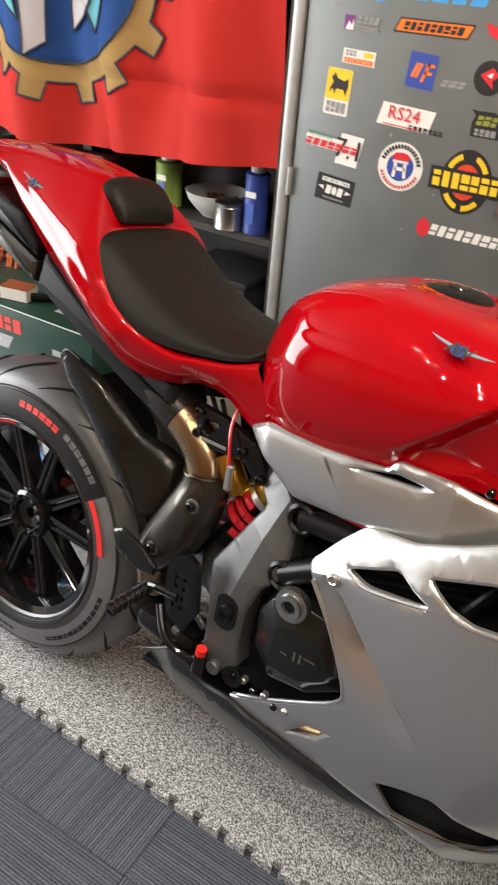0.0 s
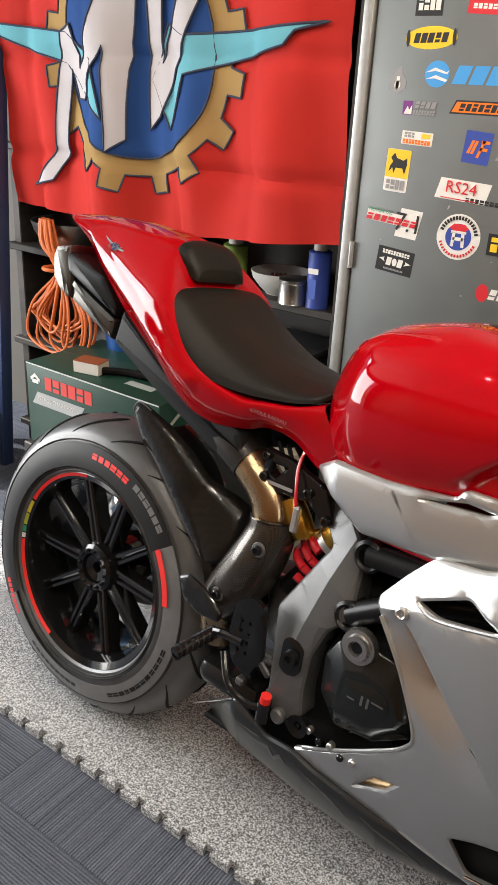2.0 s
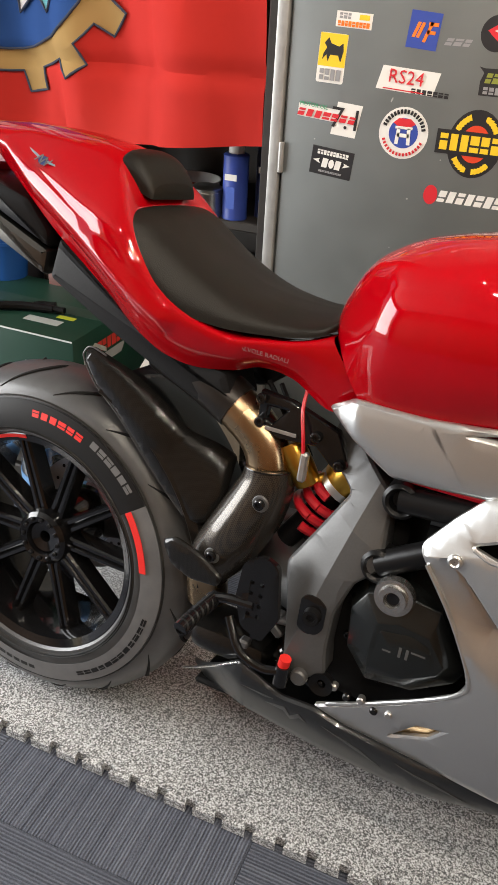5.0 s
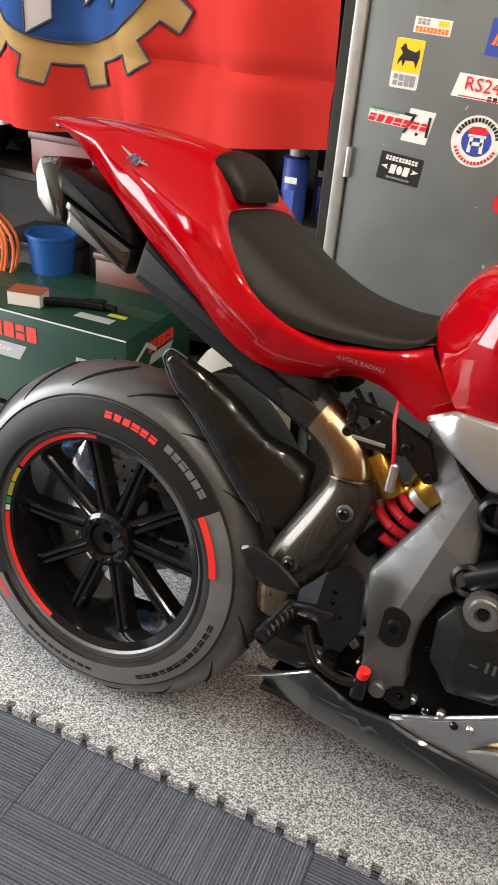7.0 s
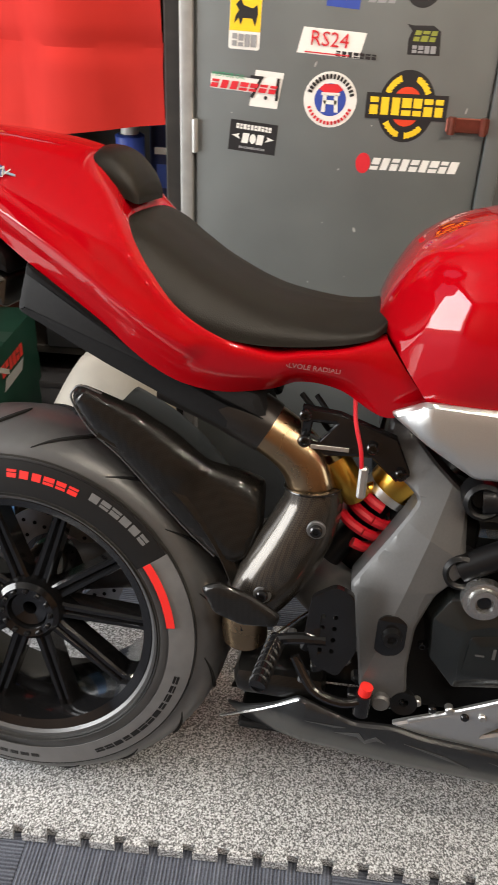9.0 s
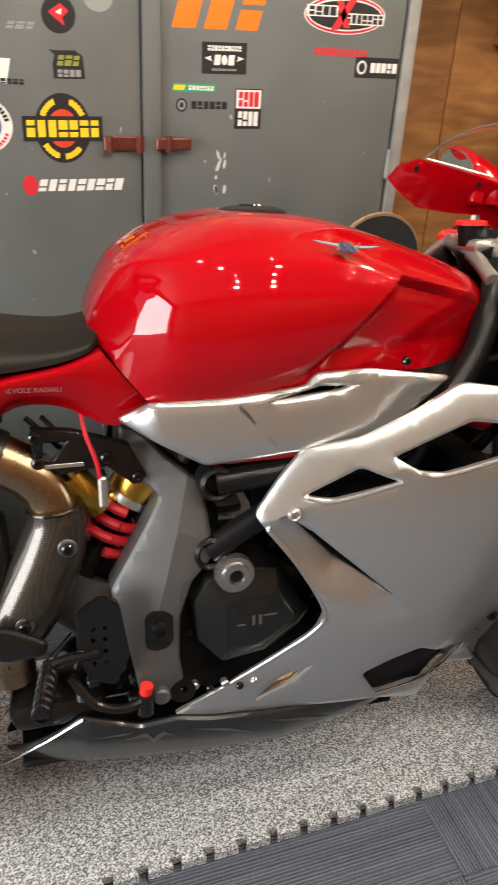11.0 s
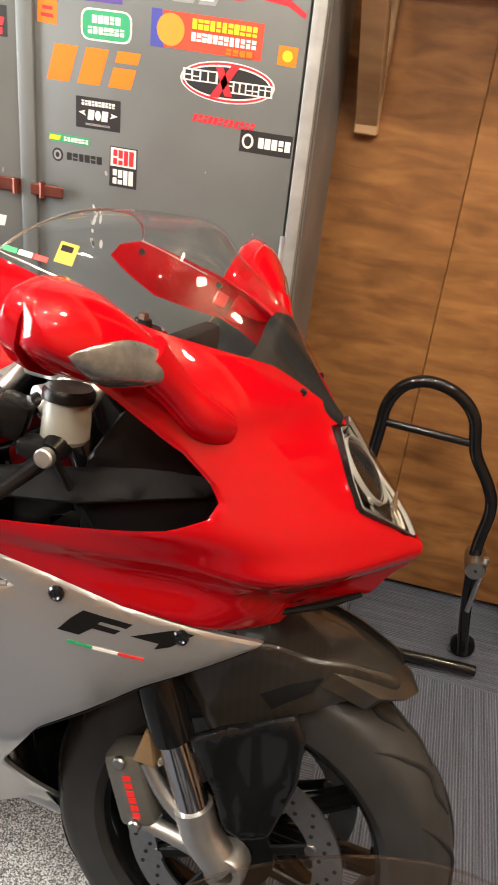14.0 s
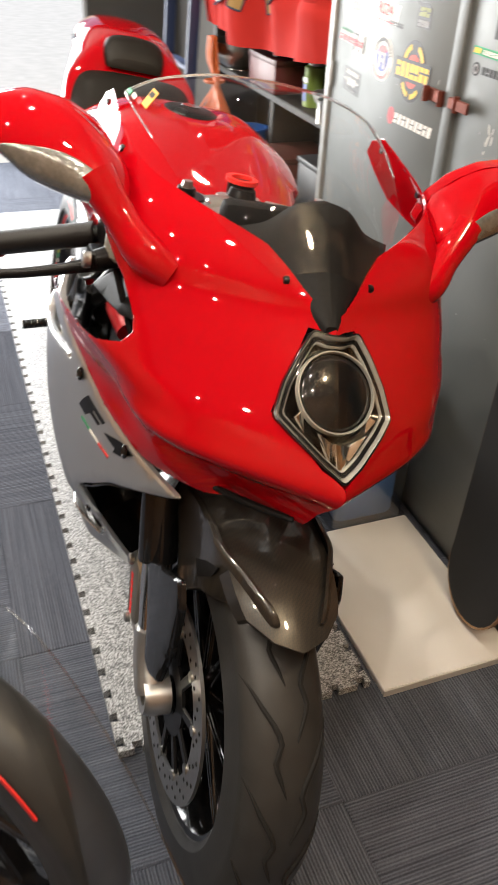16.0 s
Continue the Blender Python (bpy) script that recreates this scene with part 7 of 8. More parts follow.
sticker(A, 0.420, 1.199, "dark blue sticker with orange strokes", (BLU, rect(0.058, 0.062)), (ORG, [rect(0.006, 0.026, 0.004, -0.014 + 0.008 * k, 0.0) for k in range(2)] + [rect(0.006, 0.034, 0.005, 0.008, -0.002), rect(0.018, 0.006, 0, 0.016, 0.012), rect(0.016, 0.006, 0, 0.014, -0.002)]), turn=4)
s = sticker(A, 0.417, 1.110, "white sticker with red model lettering", (WHT, rect(0.112, 0.042, 0.004, -0.014, 0.002)), (BLK, wordbars(7, 0.075, 0.009, 0.032, -0.014)), (REDI, [rect(0.08, 0.002, 0, -0.02, -0.016)]), turn=3)
part("print", put(words("RS24", 0.034, 0.0003), pose(-0.018, -0.002, 0.006)), ink(*REDI), s)
s = sticker(A, 0.255, 1.033, "white sticker with black numerals and red lettering bar", (WHT, rect(0.052, 0.062, 0.003, 0.036, 0)), (WHT, [rect(0.12, 0.024, 0, -0.008, 0.004)]), turn=4)
part("print", put(words("7.1", 0.056, 0.0003), pose(0.036, -0.0016, 0)), ink(*BLK), s)
part("print", flat(wordbars(7, 0.125, 0.014, -0.006, 0.001, 0.002), -0.0024), ink(*REDI), s)
part("print", put(words("MOTOR OIL", 0.011, 0.0002), pose(-0.036, -0.0016, 0.016)), ink(*GRN), s)
sticker(A, 0.409, 1.019, "round white club sticker with red and blue centre", (WHT, ell(0.049, 0.048)), (BLU, [ell(0.029, 0.028)]), (REDI, [[(-0.022, 0.018), (-0.012, 0.027), (0.012, 0.027), (0.022, 0.018), (0.012, 0.012), (-0.012, 0.012)]]), (WHT, [rect(0.007, 0.03, 0.001, -0.011, -0.006), rect(0.007, 0.03, -0.001, 0.011, -0.006), rect(0.024, 0.007, 0, 0, -0.004), rect(0.034, 0.005, 0, 0, 0.01)]), (BLK, [[(0.04 * math.cos(a) + p * math.cos(a) - q * math.sin(a), 0.04 * math.sin(a) + p * math.sin(a) + q * math.cos(a)) for p, q in ((-0.004, -0.0022), (0.004, -0.0022), (0.004, 0.0022), (-0.004, 0.0022))] for a in [0.25 + 0.17 * k for k in range(16)]]), (REDI, [[(0.04 * math.cos(a) + p * math.cos(a) - q * math.sin(a), 0.04 * math.sin(a) + p * math.sin(a) + q * math.cos(a)) for p, q in ((-0.003, -0.002), (0.003, -0.002), (0.003, 0.002), (-0.003, 0.002))] for a in [3.5 + 0.17 * k for k in range(15)]]))


def bmx(door, x, z, turn):
    sticker(door, x, z, "black sticker with white emblem and lettering bars", (BLK, rect(0.09, 0.055)), (WHT, wordbars(10, 0.068, 0.009, 0, 0.017)), (WHT, [rect(0.012, 0.018, 0.001, -0.014, -0.003), rect(0.012, 0.018, 0.001, 0.014, -0.003), ell(0.006, 0.009, 0, -0.003, 10), [(-0.04, 0), (-0.026, 0.004), (-0.028, 0), (-0.024, -0.006)], [(0.04, 0), (0.026, 0.004), (0.028, 0), (0.024, -0.006)]]), (GRY, wordbars(14, 0.05, 0.004, 0, -0.02)), turn=turn)


bmx(A, 0.269, 0.946, 5)
bmx(B, 0.862, 1.142, 0)
sticker(A, 0.486, 1.184, "small dark lettering sticker", (BLK, None), (GRY, wordbars(3, 0.05, 0.012, 0, 0, 0.003)))
sticker(A, 0.553, 1.203, "round black sticker with a red mark", (BLK, ell(0.03, 0.03)), (REDI, [[(-0.018, 0.004), (0.004, 0.018), (0.018, 0.006), (0.006, -0.004), (0.01, -0.018), (-0.006, -0.006)]]), (WHT, [[(-0.006, 0.004), (0.006, 0.01), (0.004, 0.0)]]))
sticker(A, 0.624, 1.232, "ghost of a removed sticker", (BLK, None), ((0.24, 0.25, 0.24), [ell(0.026, 0.022)]))
sticker(A, 0.566, 1.124, "black and olive helmet-shaped sticker", (BLK, [(-0.034, 0.024), (-0.022, 0.022), (0.012, 0.023), (0.026, 0.014), (0.029, -0.024), (-0.028, -0.024), (-0.029, 0.0), (-0.024, 0.014)]), ((0.22, 0.24, 0.04), wordbars(3, 0.042, 0.017, 0, 0.006, 0.002)), (GRY, wordbars(4, 0.044, 0.012, 0, -0.015)))
sticker(A, 0.549, 1.014, "round red and black oil emblem with a yellow name bar", (BLK, ell(0.052, 0.062)), ((0.6, 0.05, 0.015), [ell(0.028, 0.034)]), (YEL, [[(0.041 * math.cos(a) + p * math.cos(a) - q * math.sin(a), 0.05 * math.sin(a) + p * math.sin(a) + q * math.cos(a)) for p, q in ((-0.006, -0.003), (0.006, -0.004), (0.004, 0.004), (-0.004, 0.003))] for a in [0.55 + 0.15 * k for k in range(5)] + [2.0 + 0.15 * k for k in range(5)] + [3.8 + 0.15 * k for k in range(5)] + [4.85 + 0.15 * k for k in range(5)]]), (BLK, [rect(0.148, 0.044)]), (YEL, wordbars(7, 0.138, 0.03)))
sticker(A, 0.566, 0.911, "white lettering sticker with a red wheel mark", (REDI, ell(0.014, 0.019, -0.085, 0, 16)), (WHT, wordbars(9, 0.165, 0.022, 0.012, 0, 0.003)))
sticker(A, 0.555, 1.278, "small red and dark sticker", (BLK, None), (REDI, [[(-0.03, 0.014), (-0.006, 0.008), (0.0, -0.012), (-0.018, -0.006)], rect(0.012, 0.01, 0, 0.004, 0.012)]), (GRY, wordbars(3, 0.036, 0.012, 0.016, -0.008)))
sticker(A, 0.640, 1.278, "dark rectangular sticker with red marks", (BLK, rect(0.08, 0.052)), (REDI, [rect(0.03, 0.014, 0.002, 0.018, 0.0), rect(0.02, 0.012, 0, 0.02, -0.016)]), (GRN, [rect(0.03, 0.006, 0, -0.016, 0.01)]))
sticker(A, 0.623, 1.344, "small cream sticker", (YEL, rect(0.05, 0.018)), (WHT, [rect(0.03, 0.008)]))
sticker(B, 0.851, 1.222, "large orange lettering sticker", (BLK, None), (ORG, wordbars(3, 0.185, 0.062, 0, 0, 0.009, 5)))
sticker(B, 0.803, 1.089, "narrow green sticker with pale lettering bars", (GRN, rect(0.086, 0.015)), (YEL, [rect(0.022, 0.009, 0.002, -0.03)]), (WHT, wordbars(7, 0.052, 0.008, 0.014)), turn=1)
sticker(B, 0.818, 1.058, "black ring and lettering sticker", (BLK, None), (BLK, [ell(0.0115, 0.0125, -0.04, 0, 18)] + wordbars(6, 0.075, 0.014, 0.016)), (GRY, [ell(0.008, 0.009, -0.04, 0, 16)]), (BLK, [ell(0.004, 0.005, -0.04, 0, 12)]))
sticker(B, 0.915, 1.052, "stacked red and black lettering sticker", (BLK, rect(0.056, 0.074)), (WHT, [rect(0.052, 0.034, 0, 0, 0.018)]), (REDI, wordbars(4, 0.044, 0.027, 0, 0.018)), (WHT, wordbars(4, 0.044, 0.027, 0, -0.018)), turn=0.5)
sticker(B, 1.108, 1.225, "oval black and red sticker with a white rim", (WHT, ell(0.088, 0.034)), (REDI, [ell(0.085, 0.032)]), (WHT, [ell(0.081, 0.028)]), (BLK, [ell(0.078, 0.025)]), (WHT, [rect(0.066, 0.02, 0, -0.05, 0.006), rect(0.09, 0.02, 0, 0.04, -0.006)]), (BLK, wordbars(4, 0.06, 0.015, -0.05, 0.006) + wordbars(7, 0.082, 0.015, 0.042, -0.006)), (REDI, [[(-0.03, -0.026), (-0.014, -0.026), (0.022, 0.028), (0.006, 0.028)], [(-0.022, 0.024), (-0.008, 0.024), (0.012, -0.022), (-0.002, -0.022)]]))
sticker(B, 1.107, 1.159, "thin red lettering sticker", (BLK, None), (REDI, wordbars(12, 0.118, 0.013, 0, 0, 0.002)), turn=2)
sticker(B, 1.190, 1.133, "black sticker with white lettering bars", (BLK, rect(0.098, 0.038)), (WHT, wordbars(5, 0.062, 0.018, 0.016) + [ell(0.011, 0.013, -0.034, 0, 16)]), (BLK, [ell(0.007, 0.009, -0.034, 0, 14)]), turn=0.5)
sticker(B, 1.066, 1.297, "red and orange banner sticker", ((0.6, 0.06, 0.03), rect(0.20, 0.058)), ((0.05, 0.06, 0.3), [[(-0.105, -0.03), (-0.08, -0.03), (-0.085, 0.03), (-0.105, 0.03)]]), ((0.7, 0.25, 0.03), [ell(0.026, 0.026, -0.068, 0.0, 18)]), (YEL, wordbars(11, 0.12, 0.016, 0.03, 0.014)), (WHT, wordbars(12, 0.12, 0.014, 0.03, -0.006)), (ORG, wordbars(4, 0.05, 0.010, 0.06, -0.022)), turn=1)
sticker(B, 0.876, 1.291, "green rounded sticker with pale lettering bars", (WHT, rounded(rect(0.098, 0.052), 0.018)), (GRN, [rounded(rect(0.092, 0.046), 0.016)]), (WHT, wordbars(5, 0.056, 0.013, 0, 0.009) + wordbars(7, 0.072, 0.012, 0, -0.009)))
sticker(B, 1.212, 1.279, "small orange square sticker", (ORG, rect(0.034, 0.031)), (YEL, [ell(0.009, 0.009, 0, 0, 14)]), turn=2)
sticker(B, 0.761, 1.303, "small orange square sticker", (ORG, rect(0.038, 0.039)), (REDI, [rect(0.02, 0.006, 0, 0, 0.006), rect(0.024, 0.006, 0, 0, -0.006)]), turn=3)
sticker(B, 0.768, 1.353, "bright yellow note", ((0.75, 0.75, 0.03), rect(0.064, 0.04)), (YEL, [rect(0.04, 0.004, 0, 0, 0.006)]))
sticker(B, 0.871, 1.341, "purple sticker with pale lettering bars", ((0.08, 0.05, 0.25), rect(0.07, 0.028)), (WHT, wordbars(6, 0.055, 0.012)))
sticker(B, 1.025, 1.356, "grey slanted lettering sticker", (BLK, None), (GRY, wordbars(3, 0.13, 0.028, 0, 0, 0.008)), (WHT, wordbars(3, 0.115, 0.016, 0, 0, 0.005)))
sticker(B, 1.173, 1.358, "dark red arc-shaped sticker", (REDI, [(-0.062, 0.006), (-0.02, 0.014), (0.03, 0.008), (0.064, -0.012), (0.062, -0.02), (0.03, -0.004), (-0.02, 0.002), (-0.062, -0.005)]))
random.seed(11)
for k in range(26):
    part("scuff", flat([ell(random.uniform(0.0008, 0.003), random.uniform(0.001, 0.006), 0, 0, 7)], 0), ink(0.32, 0.33, 0.32), A if k % 2 else B, "", pose(random.uniform(0.2, 0.66) if k % 2 else random.uniform(0.74, 1.2), SY, random.uniform(0.55, 1.1), 0, random.uniform(-30, 30), 0))
for k in range(9):
    part("chalk_mark", flat([ell(random.uniform(0.0015, 0.004), random.uniform(0.004, 0.012), 0, 0, 7)], 0), ink(0.5, 0.5, 0.48), B, "", pose(0.86 + random.uniform(-0.012, 0.012), SY, 0.93 + random.uniform(-0.035, 0.035), 0, random.uniform(-20, 20), 0))

# ---- flag ----
FXL, FXR, FZT = -1.13, 0.085, 1.80


def fold(x, z):
    a = 0.014 * math.sin(x * 11 + 0.6 * math.sin(z * 4)) + 0.008 * math.sin(x * 23 + 1.2) * (1 + 0.5 * math.sin(z * 7))
    a += 0.034 * abs(((x + 0.17 + 0.03 * z) * 2.9) % 1.0 - 0.5) + 0.004 * math.sin((x + z) * 17)
    for c in (-0.98, -0.71, -0.42, -0.16):
        a += 0.007 * max(0.0, 1 - abs(x - c + 0.02 * z) / 0.03)
    for c in (1.06, 1.33, 1.60):
        a += 0.008 * max(0.0, 1 - abs(z - c - 0.01 * x) / 0.03)
    return 0.712 + a * (1.1 + 1.3 * max(0.0, 1.5 - z))


def on_flag(bm, off):
    for v in bm.verts:
        x, z = v.co.x, v.co.y
        v.co = (x, fold(x, z) - off, z)
    return thicken(bm, (0, 0.0008, 0))


flag_line = [(FXL, FZT), (FXL + 0.02, 0.89), (-0.98, 0.884), (-0.8, 0.872), (-0.62, 0.868), (-0.4, 0.878), (-0.15, 0.9), (FXR, 0.923), (FXR - 0.025, FZT)]
flag = tagged(part("wall_flag", on_flag(sheet(flag_line, (), 0.014), 0), FLAGRED), "large red cloth flag with a winged gear emblem, hanging in folds", "flag")
GX, GZ = -0.575, 1.335


def gear(r0, r1, n=16):
    pts = []
    for k in range(n):
        a = 2 * math.pi * (k + 0.5) / n
        for da, r in ((-0.5, r0), (-0.26, r0), (-0.2, r1), (0.2, r1), (0.26, r0)):
            pts.append((GX + r * math.cos(a + da * 2 * math.pi / n), GZ + r * math.sin(a + da * 2 * math.pi / n)))
    return pts


def cloth(name, outline, mat, off, holes=()):
    part(name, on_flag(sheet(outline, holes, 0.016), off), mat, flag)
    pts = list(outline) + [outline[0]]
    dense = []
    for (ax, az), (bx, bz) in zip(pts, pts[1:]):
        n = max(1, int(math.hypot(bx - ax, bz - az) / 0.016))
        dense += [(ax + (bx - ax) * k / n, az + (bz - az) * k / n) for k in range(n)]
    dense.append(dense[0])
    bm = tube([(x, fold(x, z) - off - 0.0004, z) for x, z in dense], 0.003, 6, smooth=False)
    part("outline", put(bm, pose(0, 0, 0)), FLAGLINE, flag)


cloth("emblem_gear", gear(0.315, 0.362), FLAGTAN, 0.004)
cloth("emblem_disc", ell(0.268, 0.268, GX, GZ, 48), FLAGBLUE, 0.007)
cloth("emblem_wing", [(-1.11, 1.40), (-0.84, 1.38), (-0.70, 1.31), (-0.66, 1.16), (-0.85, 1.30), (-0.97, 1.325), (-1.12, 1.37)], FLAGSKY, 0.010)
cloth("emblem_wing", [(-0.40, 1.375), (-0.13, 1.39), (0.03, 1.405), (-0.05, 1.385), (-0.08, 1.355), (-0.40, 1.285), (-0.45, 1.15), (-0.52, 1.27), (-0.46, 1.40)], FLAGSKY, 0.010)
cloth("emblem_stroke", [(-1.01, 0.955), (-0.93, 0.975), (-0.86, 1.06), (-0.825, 1.285), (-0.79, 1.21), (-0.75, 1.21), (-0.655, 1.345), (-0.65, 1.08), (-0.595, 1.115), (-0.56, 1.53), (-0.65, 1.53), (-0.765, 1.29), (-0.815, 1.40), (-0.87, 1.38), (-0.91, 1.07)], FLAGWHITE, 0.013)
cloth("emblem_stroke", [(-0.535, 1.53), (-0.525, 1.145), (-0.485, 1.18), (-0.31, 1.53), (-0.385, 1.53), (-0.485, 1.31), (-0.47, 1.53)], FLAGWHITE, 0.013)

flag.matrix_basis = pose(0.005, -0.007, 0.026)

# ---- dark shelf unit behind the flag, with its clutter ----
shelf = thing("shelf_unit", "dark timber shelf unit beside the locker", "shelf")
for px0, py0, pd in ((0.109, 0.855, 0.26), (-0.55, 0.89, 0.19), (-1.2, 0.89, 0.19)):
    part("upright", box(0.035, pd, 1.9, px0, py0, 0.95, 0.003, 1), DARKSHELF, shelf)
for sz in (0.10, 0.42, 0.755, 1.08):
    part("board", box(1.36, 0.22, 0.022, -0.55, 0.88, sz, 0.003, 1), DARKSHELF, shelf)
part("back", box(1.4, 0.01, 1.9, -0.55, 0.99, 0.95), DARKSHELF, shelf)


def can(x, y, z, r, h, mat, label, capmat=None):
    c = thing("spray_can" if capmat else "tin_can", label, "can", pose(x, y, z))
    part("body", put(lathe([(0.001, 0), (r, 0), (r * 1.03, 0.003), (r, 0.006), (r, h - 0.008), (r * 1.03, h - 0.004), (r * 0.85, h), (0.001, h)], 28), pose(0, 0, 0, 90)), mat, c)
    if capmat:
        part("cap", put(lathe([(0.001, h - 0.004), (r * 0.62, h - 0.004), (r * 0.6, h + 0.03), (0.001, h + 0.034)], 24), pose(0, 0, 0, 90)), capmat, c)
        part("label_bar", put(box(0.03, 0.001, 0.014, 0, -r * 1.01, h * 0.66), pose(0, 0, 0)), ink(*WHT), c)
        part("label_bar", put(box(0.022, 0.001, 0.05, 0, -r * 1.01, h * 0.35), pose(0, 0, 0)), ink(0.05, 0.1, 0.4), c)
    else:
        part("ring", put(lathe([(r * 1.005, h * 0.8), (r * 1.03, h * 0.82), (r * 1.005, h * 0.84)], 28, False), pose(0, 0, 0, 90)), STEEL, c)
    return c


can(0.002, 0.80, 0.766, 0.03, 0.15, ink(0.03, 0.06, 0.3), "blue aerosol can with a white cap", ink(*WHT))
can(-0.066, 0.785, 0.766, 0.038, 0.07, STEEL, "open grey tin can")
can(0.062, 0.86, 0.766, 0.03, 0.17, ink(0.02, 0.03, 0.1), "dark blue aerosol can with black cap", BLACKSATIN)
can(-0.30, 0.84, 0.766, 0.035, 0.12, ink(0.2, 0.3, 0.05), "green aerosol can with white cap", ink(*WHT))


def bowl(x, y, z, r, mat, label):
    b = thing("bowl", label, "bowl", pose(x, y, z))
    part("shell", put(lathe([(r * 0.45, 0), (r * 0.7, 0.02), (r * 0.92, r * 0.5), (r, r * 0.75), (r * 0.96, r * 0.75), (r * 0.86, r * 0.5), (r * 0.6, 0.025), (0.001, 0.012), (0.001, 0)], 40), pose(0, 0, 0, 90)), mat, b)
    part("foot", put(lathe([(r * 0.4, -0.0005), (r * 0.47, -0.0005), (r * 0.46, 0.006), (r * 0.4, 0.006)], 30), pose(0, 0, 0, 90)), mat, b)
    return b


bowl(-0.155, 0.86, 0.766, 0.085, ink(0.5, 0.5, 0.48), "white bowl full of small parts")
random.seed(3)
parts_heap = bmesh.new()
for k in range(40):
    a, r = random.uniform(0, 6.28), random.uniform(0, 0.06)
    parts_heap = join(parts_heap, put(box(random.uniform(0.01, 0.025), 0.008, 0.008), pose(-0.155 + r * math.cos(a), 0.86 + r * math.sin(a), 0.80 + random.uniform(0, 0.012), random.uniform(0, 90), random.uniform(0, 90), random.uniform(0, 90))))
tagged(part("small_hardware", parts_heap, RUST), "heap of small rusty hardware in the bowl", "hardware", kind="stuff")
bowl(-0.98, 0.84, 0.766, 0.13, STEEL, "grey steel bowl on the shelf")
for k, (bx, by, bz, sx, sz, c) in enumerate(((-0.42, 0.85, 0.431, 0.2, 0.16, (0.10, 0.03, 0.02)), (-0.10, 0.86, 0.431, 0.22, 0.2, (0.03, 0.03, 0.035)), (-0.75, 0.86, 0.431, 0.22, 0.14, (0.05, 0.05, 0.06)), (-0.6, 0.87, 0.766, 0.25, 0.1, (0.12, 0.02, 0.02)), (-0.2, 0.86, 0.111, 0.3, 0.22, (0.09, 0.09, 0.1)), (-0.8, 0.86, 0.111, 0.3, 0.2, (0.02, 0.03, 0.05)))):
    bx_ = thing("storage_box", "dark storage box on the shelf", "box", pose(bx, by, bz), "boxes on the shelf")
    part("body", box(sx, 0.2, sz, 0, 0, sz / 2, 0.006, 2), ink(*c), bx_)
    part("lid", box(sx + 0.01, 0.205, 0.02, 0, 0, sz - 0.002, 0.004, 2), ink(*[v * 0.7 for v in c]), bx_)

# ---- big green carton with smaller things on it ----
stand = thing("low_crate", "dark low crate under the green carton", "crate", pose(-0.53, 0.63, 0))
for k in range(4):
    part("slat", box(0.58, 0.34, 0.05, 0, 0, 0.03 + 0.062 * k, 0.004, 1), DARKSHELF, stand)
GB = thing("green_carton", "dark green cardboard carton with red and grey printed bars", "carton", pose(-0.505, 0.615, 0.264))
part("body", box(0.53, 0.33, 0.255, 0, 0, 0.1275, 0.004, 2), GREENBOX, GB)
fy = -0.1655
part("edge_line", box(0.526, 0.0008, 0.004, 0, fy - 0.0002, 0.2525), ink(0.5, 0.53, 0.5), GB, "white printed line along the top edge")
part("end_mark", put(flat([[(-0.05, 0.0), (0.0, 0.03), (0.05, 0.0), (0.05, -0.012), (0.0, 0.016), (-0.05, -0.012)]], 0), pose(0.2657, -0.075, 0.19, 0, 0, 90)), ink(0.42, 0.45, 0.42), GB, "pale roof-shaped mark")
part("tape", box(0.53, 0.05, 0.0006, 0, 0.0, 0.2553), ink(0.02, 0.05, 0.035), GB)
nb = part("name_bar", put(flat(wordbars(6, 0.20, 0.04), 0), pose(-0.085, fy - 0.0004, 0.205)), ink(0.6, 0.04, 0.03), GB)
tagged(nb, "red lettering bars", kind="stuff")
part("arrow_mark", put(flat([[(-0.02, -0.004), (0, 0.012), (0.02, -0.004), (0.02, -0.014), (0, 0.0), (-0.02, -0.014)], rect(0.026, 0.012, 0, 0, -0.014)], 0), pose(-0.225, fy - 0.0004, 0.215)), ink(*WHT), GB)
part("grey_bar", put(flat([rect(0.2, 0.04, 0.012)], 0), pose(-0.13, fy - 0.0003, 0.15)), ink(0.35, 0.36, 0.36), GB)
part("printed_words", put(words("PETROL CHAINSAW", 0.017, 0.0002), pose(-0.14, fy - 0.0014, 0.152)), ink(*WHT), GB)
part("picture_panel", put(flat([[(-0.05, -0.06), (0.2, -0.06), (0.19, 0.0), (0.1, 0.02), (0.0, 0.0)]], 0), pose(0.0, fy - 0.0003, 0.075)), ink(0.06, 0.07, 0.07), GB)
part("top_bar", box(0.09, 0.02, 0.0006, -0.06, -0.06, 0.2553), ink(0.3, 0.32, 0.3), GB)
part("yellow_tag", box(0.05, 0.018, 0.0006, 0.17, -0.05, 0.2553), ink(0.45, 0.5, 0.03), GB)
part("white_tag", box(0.10, 0.03, 0.0006, 0.13, -0.09, 0.2553), ink(0.4, 0.44, 0.42), GB)
part("side_name", put(flat(wordbars(6, 0.13, 0.03), 0), pose(0.2655, 0.0, 0.2, 0, 0, 90)), ink(0.6, 0.04, 0.03), GB)
part("side_bar", put(flat([rect(0.11, 0.025, 0.008)], 0), pose(0.2655, 0.0, 0.165, 0, 0, 90)), ink(0.35, 0.36, 0.36), GB)
part("icon_bar", put(flat([rect(0.03, 0.04, 0, -0.06), rect(0.03, 0.04, 0, -0.02)], 0), pose(0.20, fy - 0.0004, 0.16)), ink(0.3, 0.32, 0.3), GB)
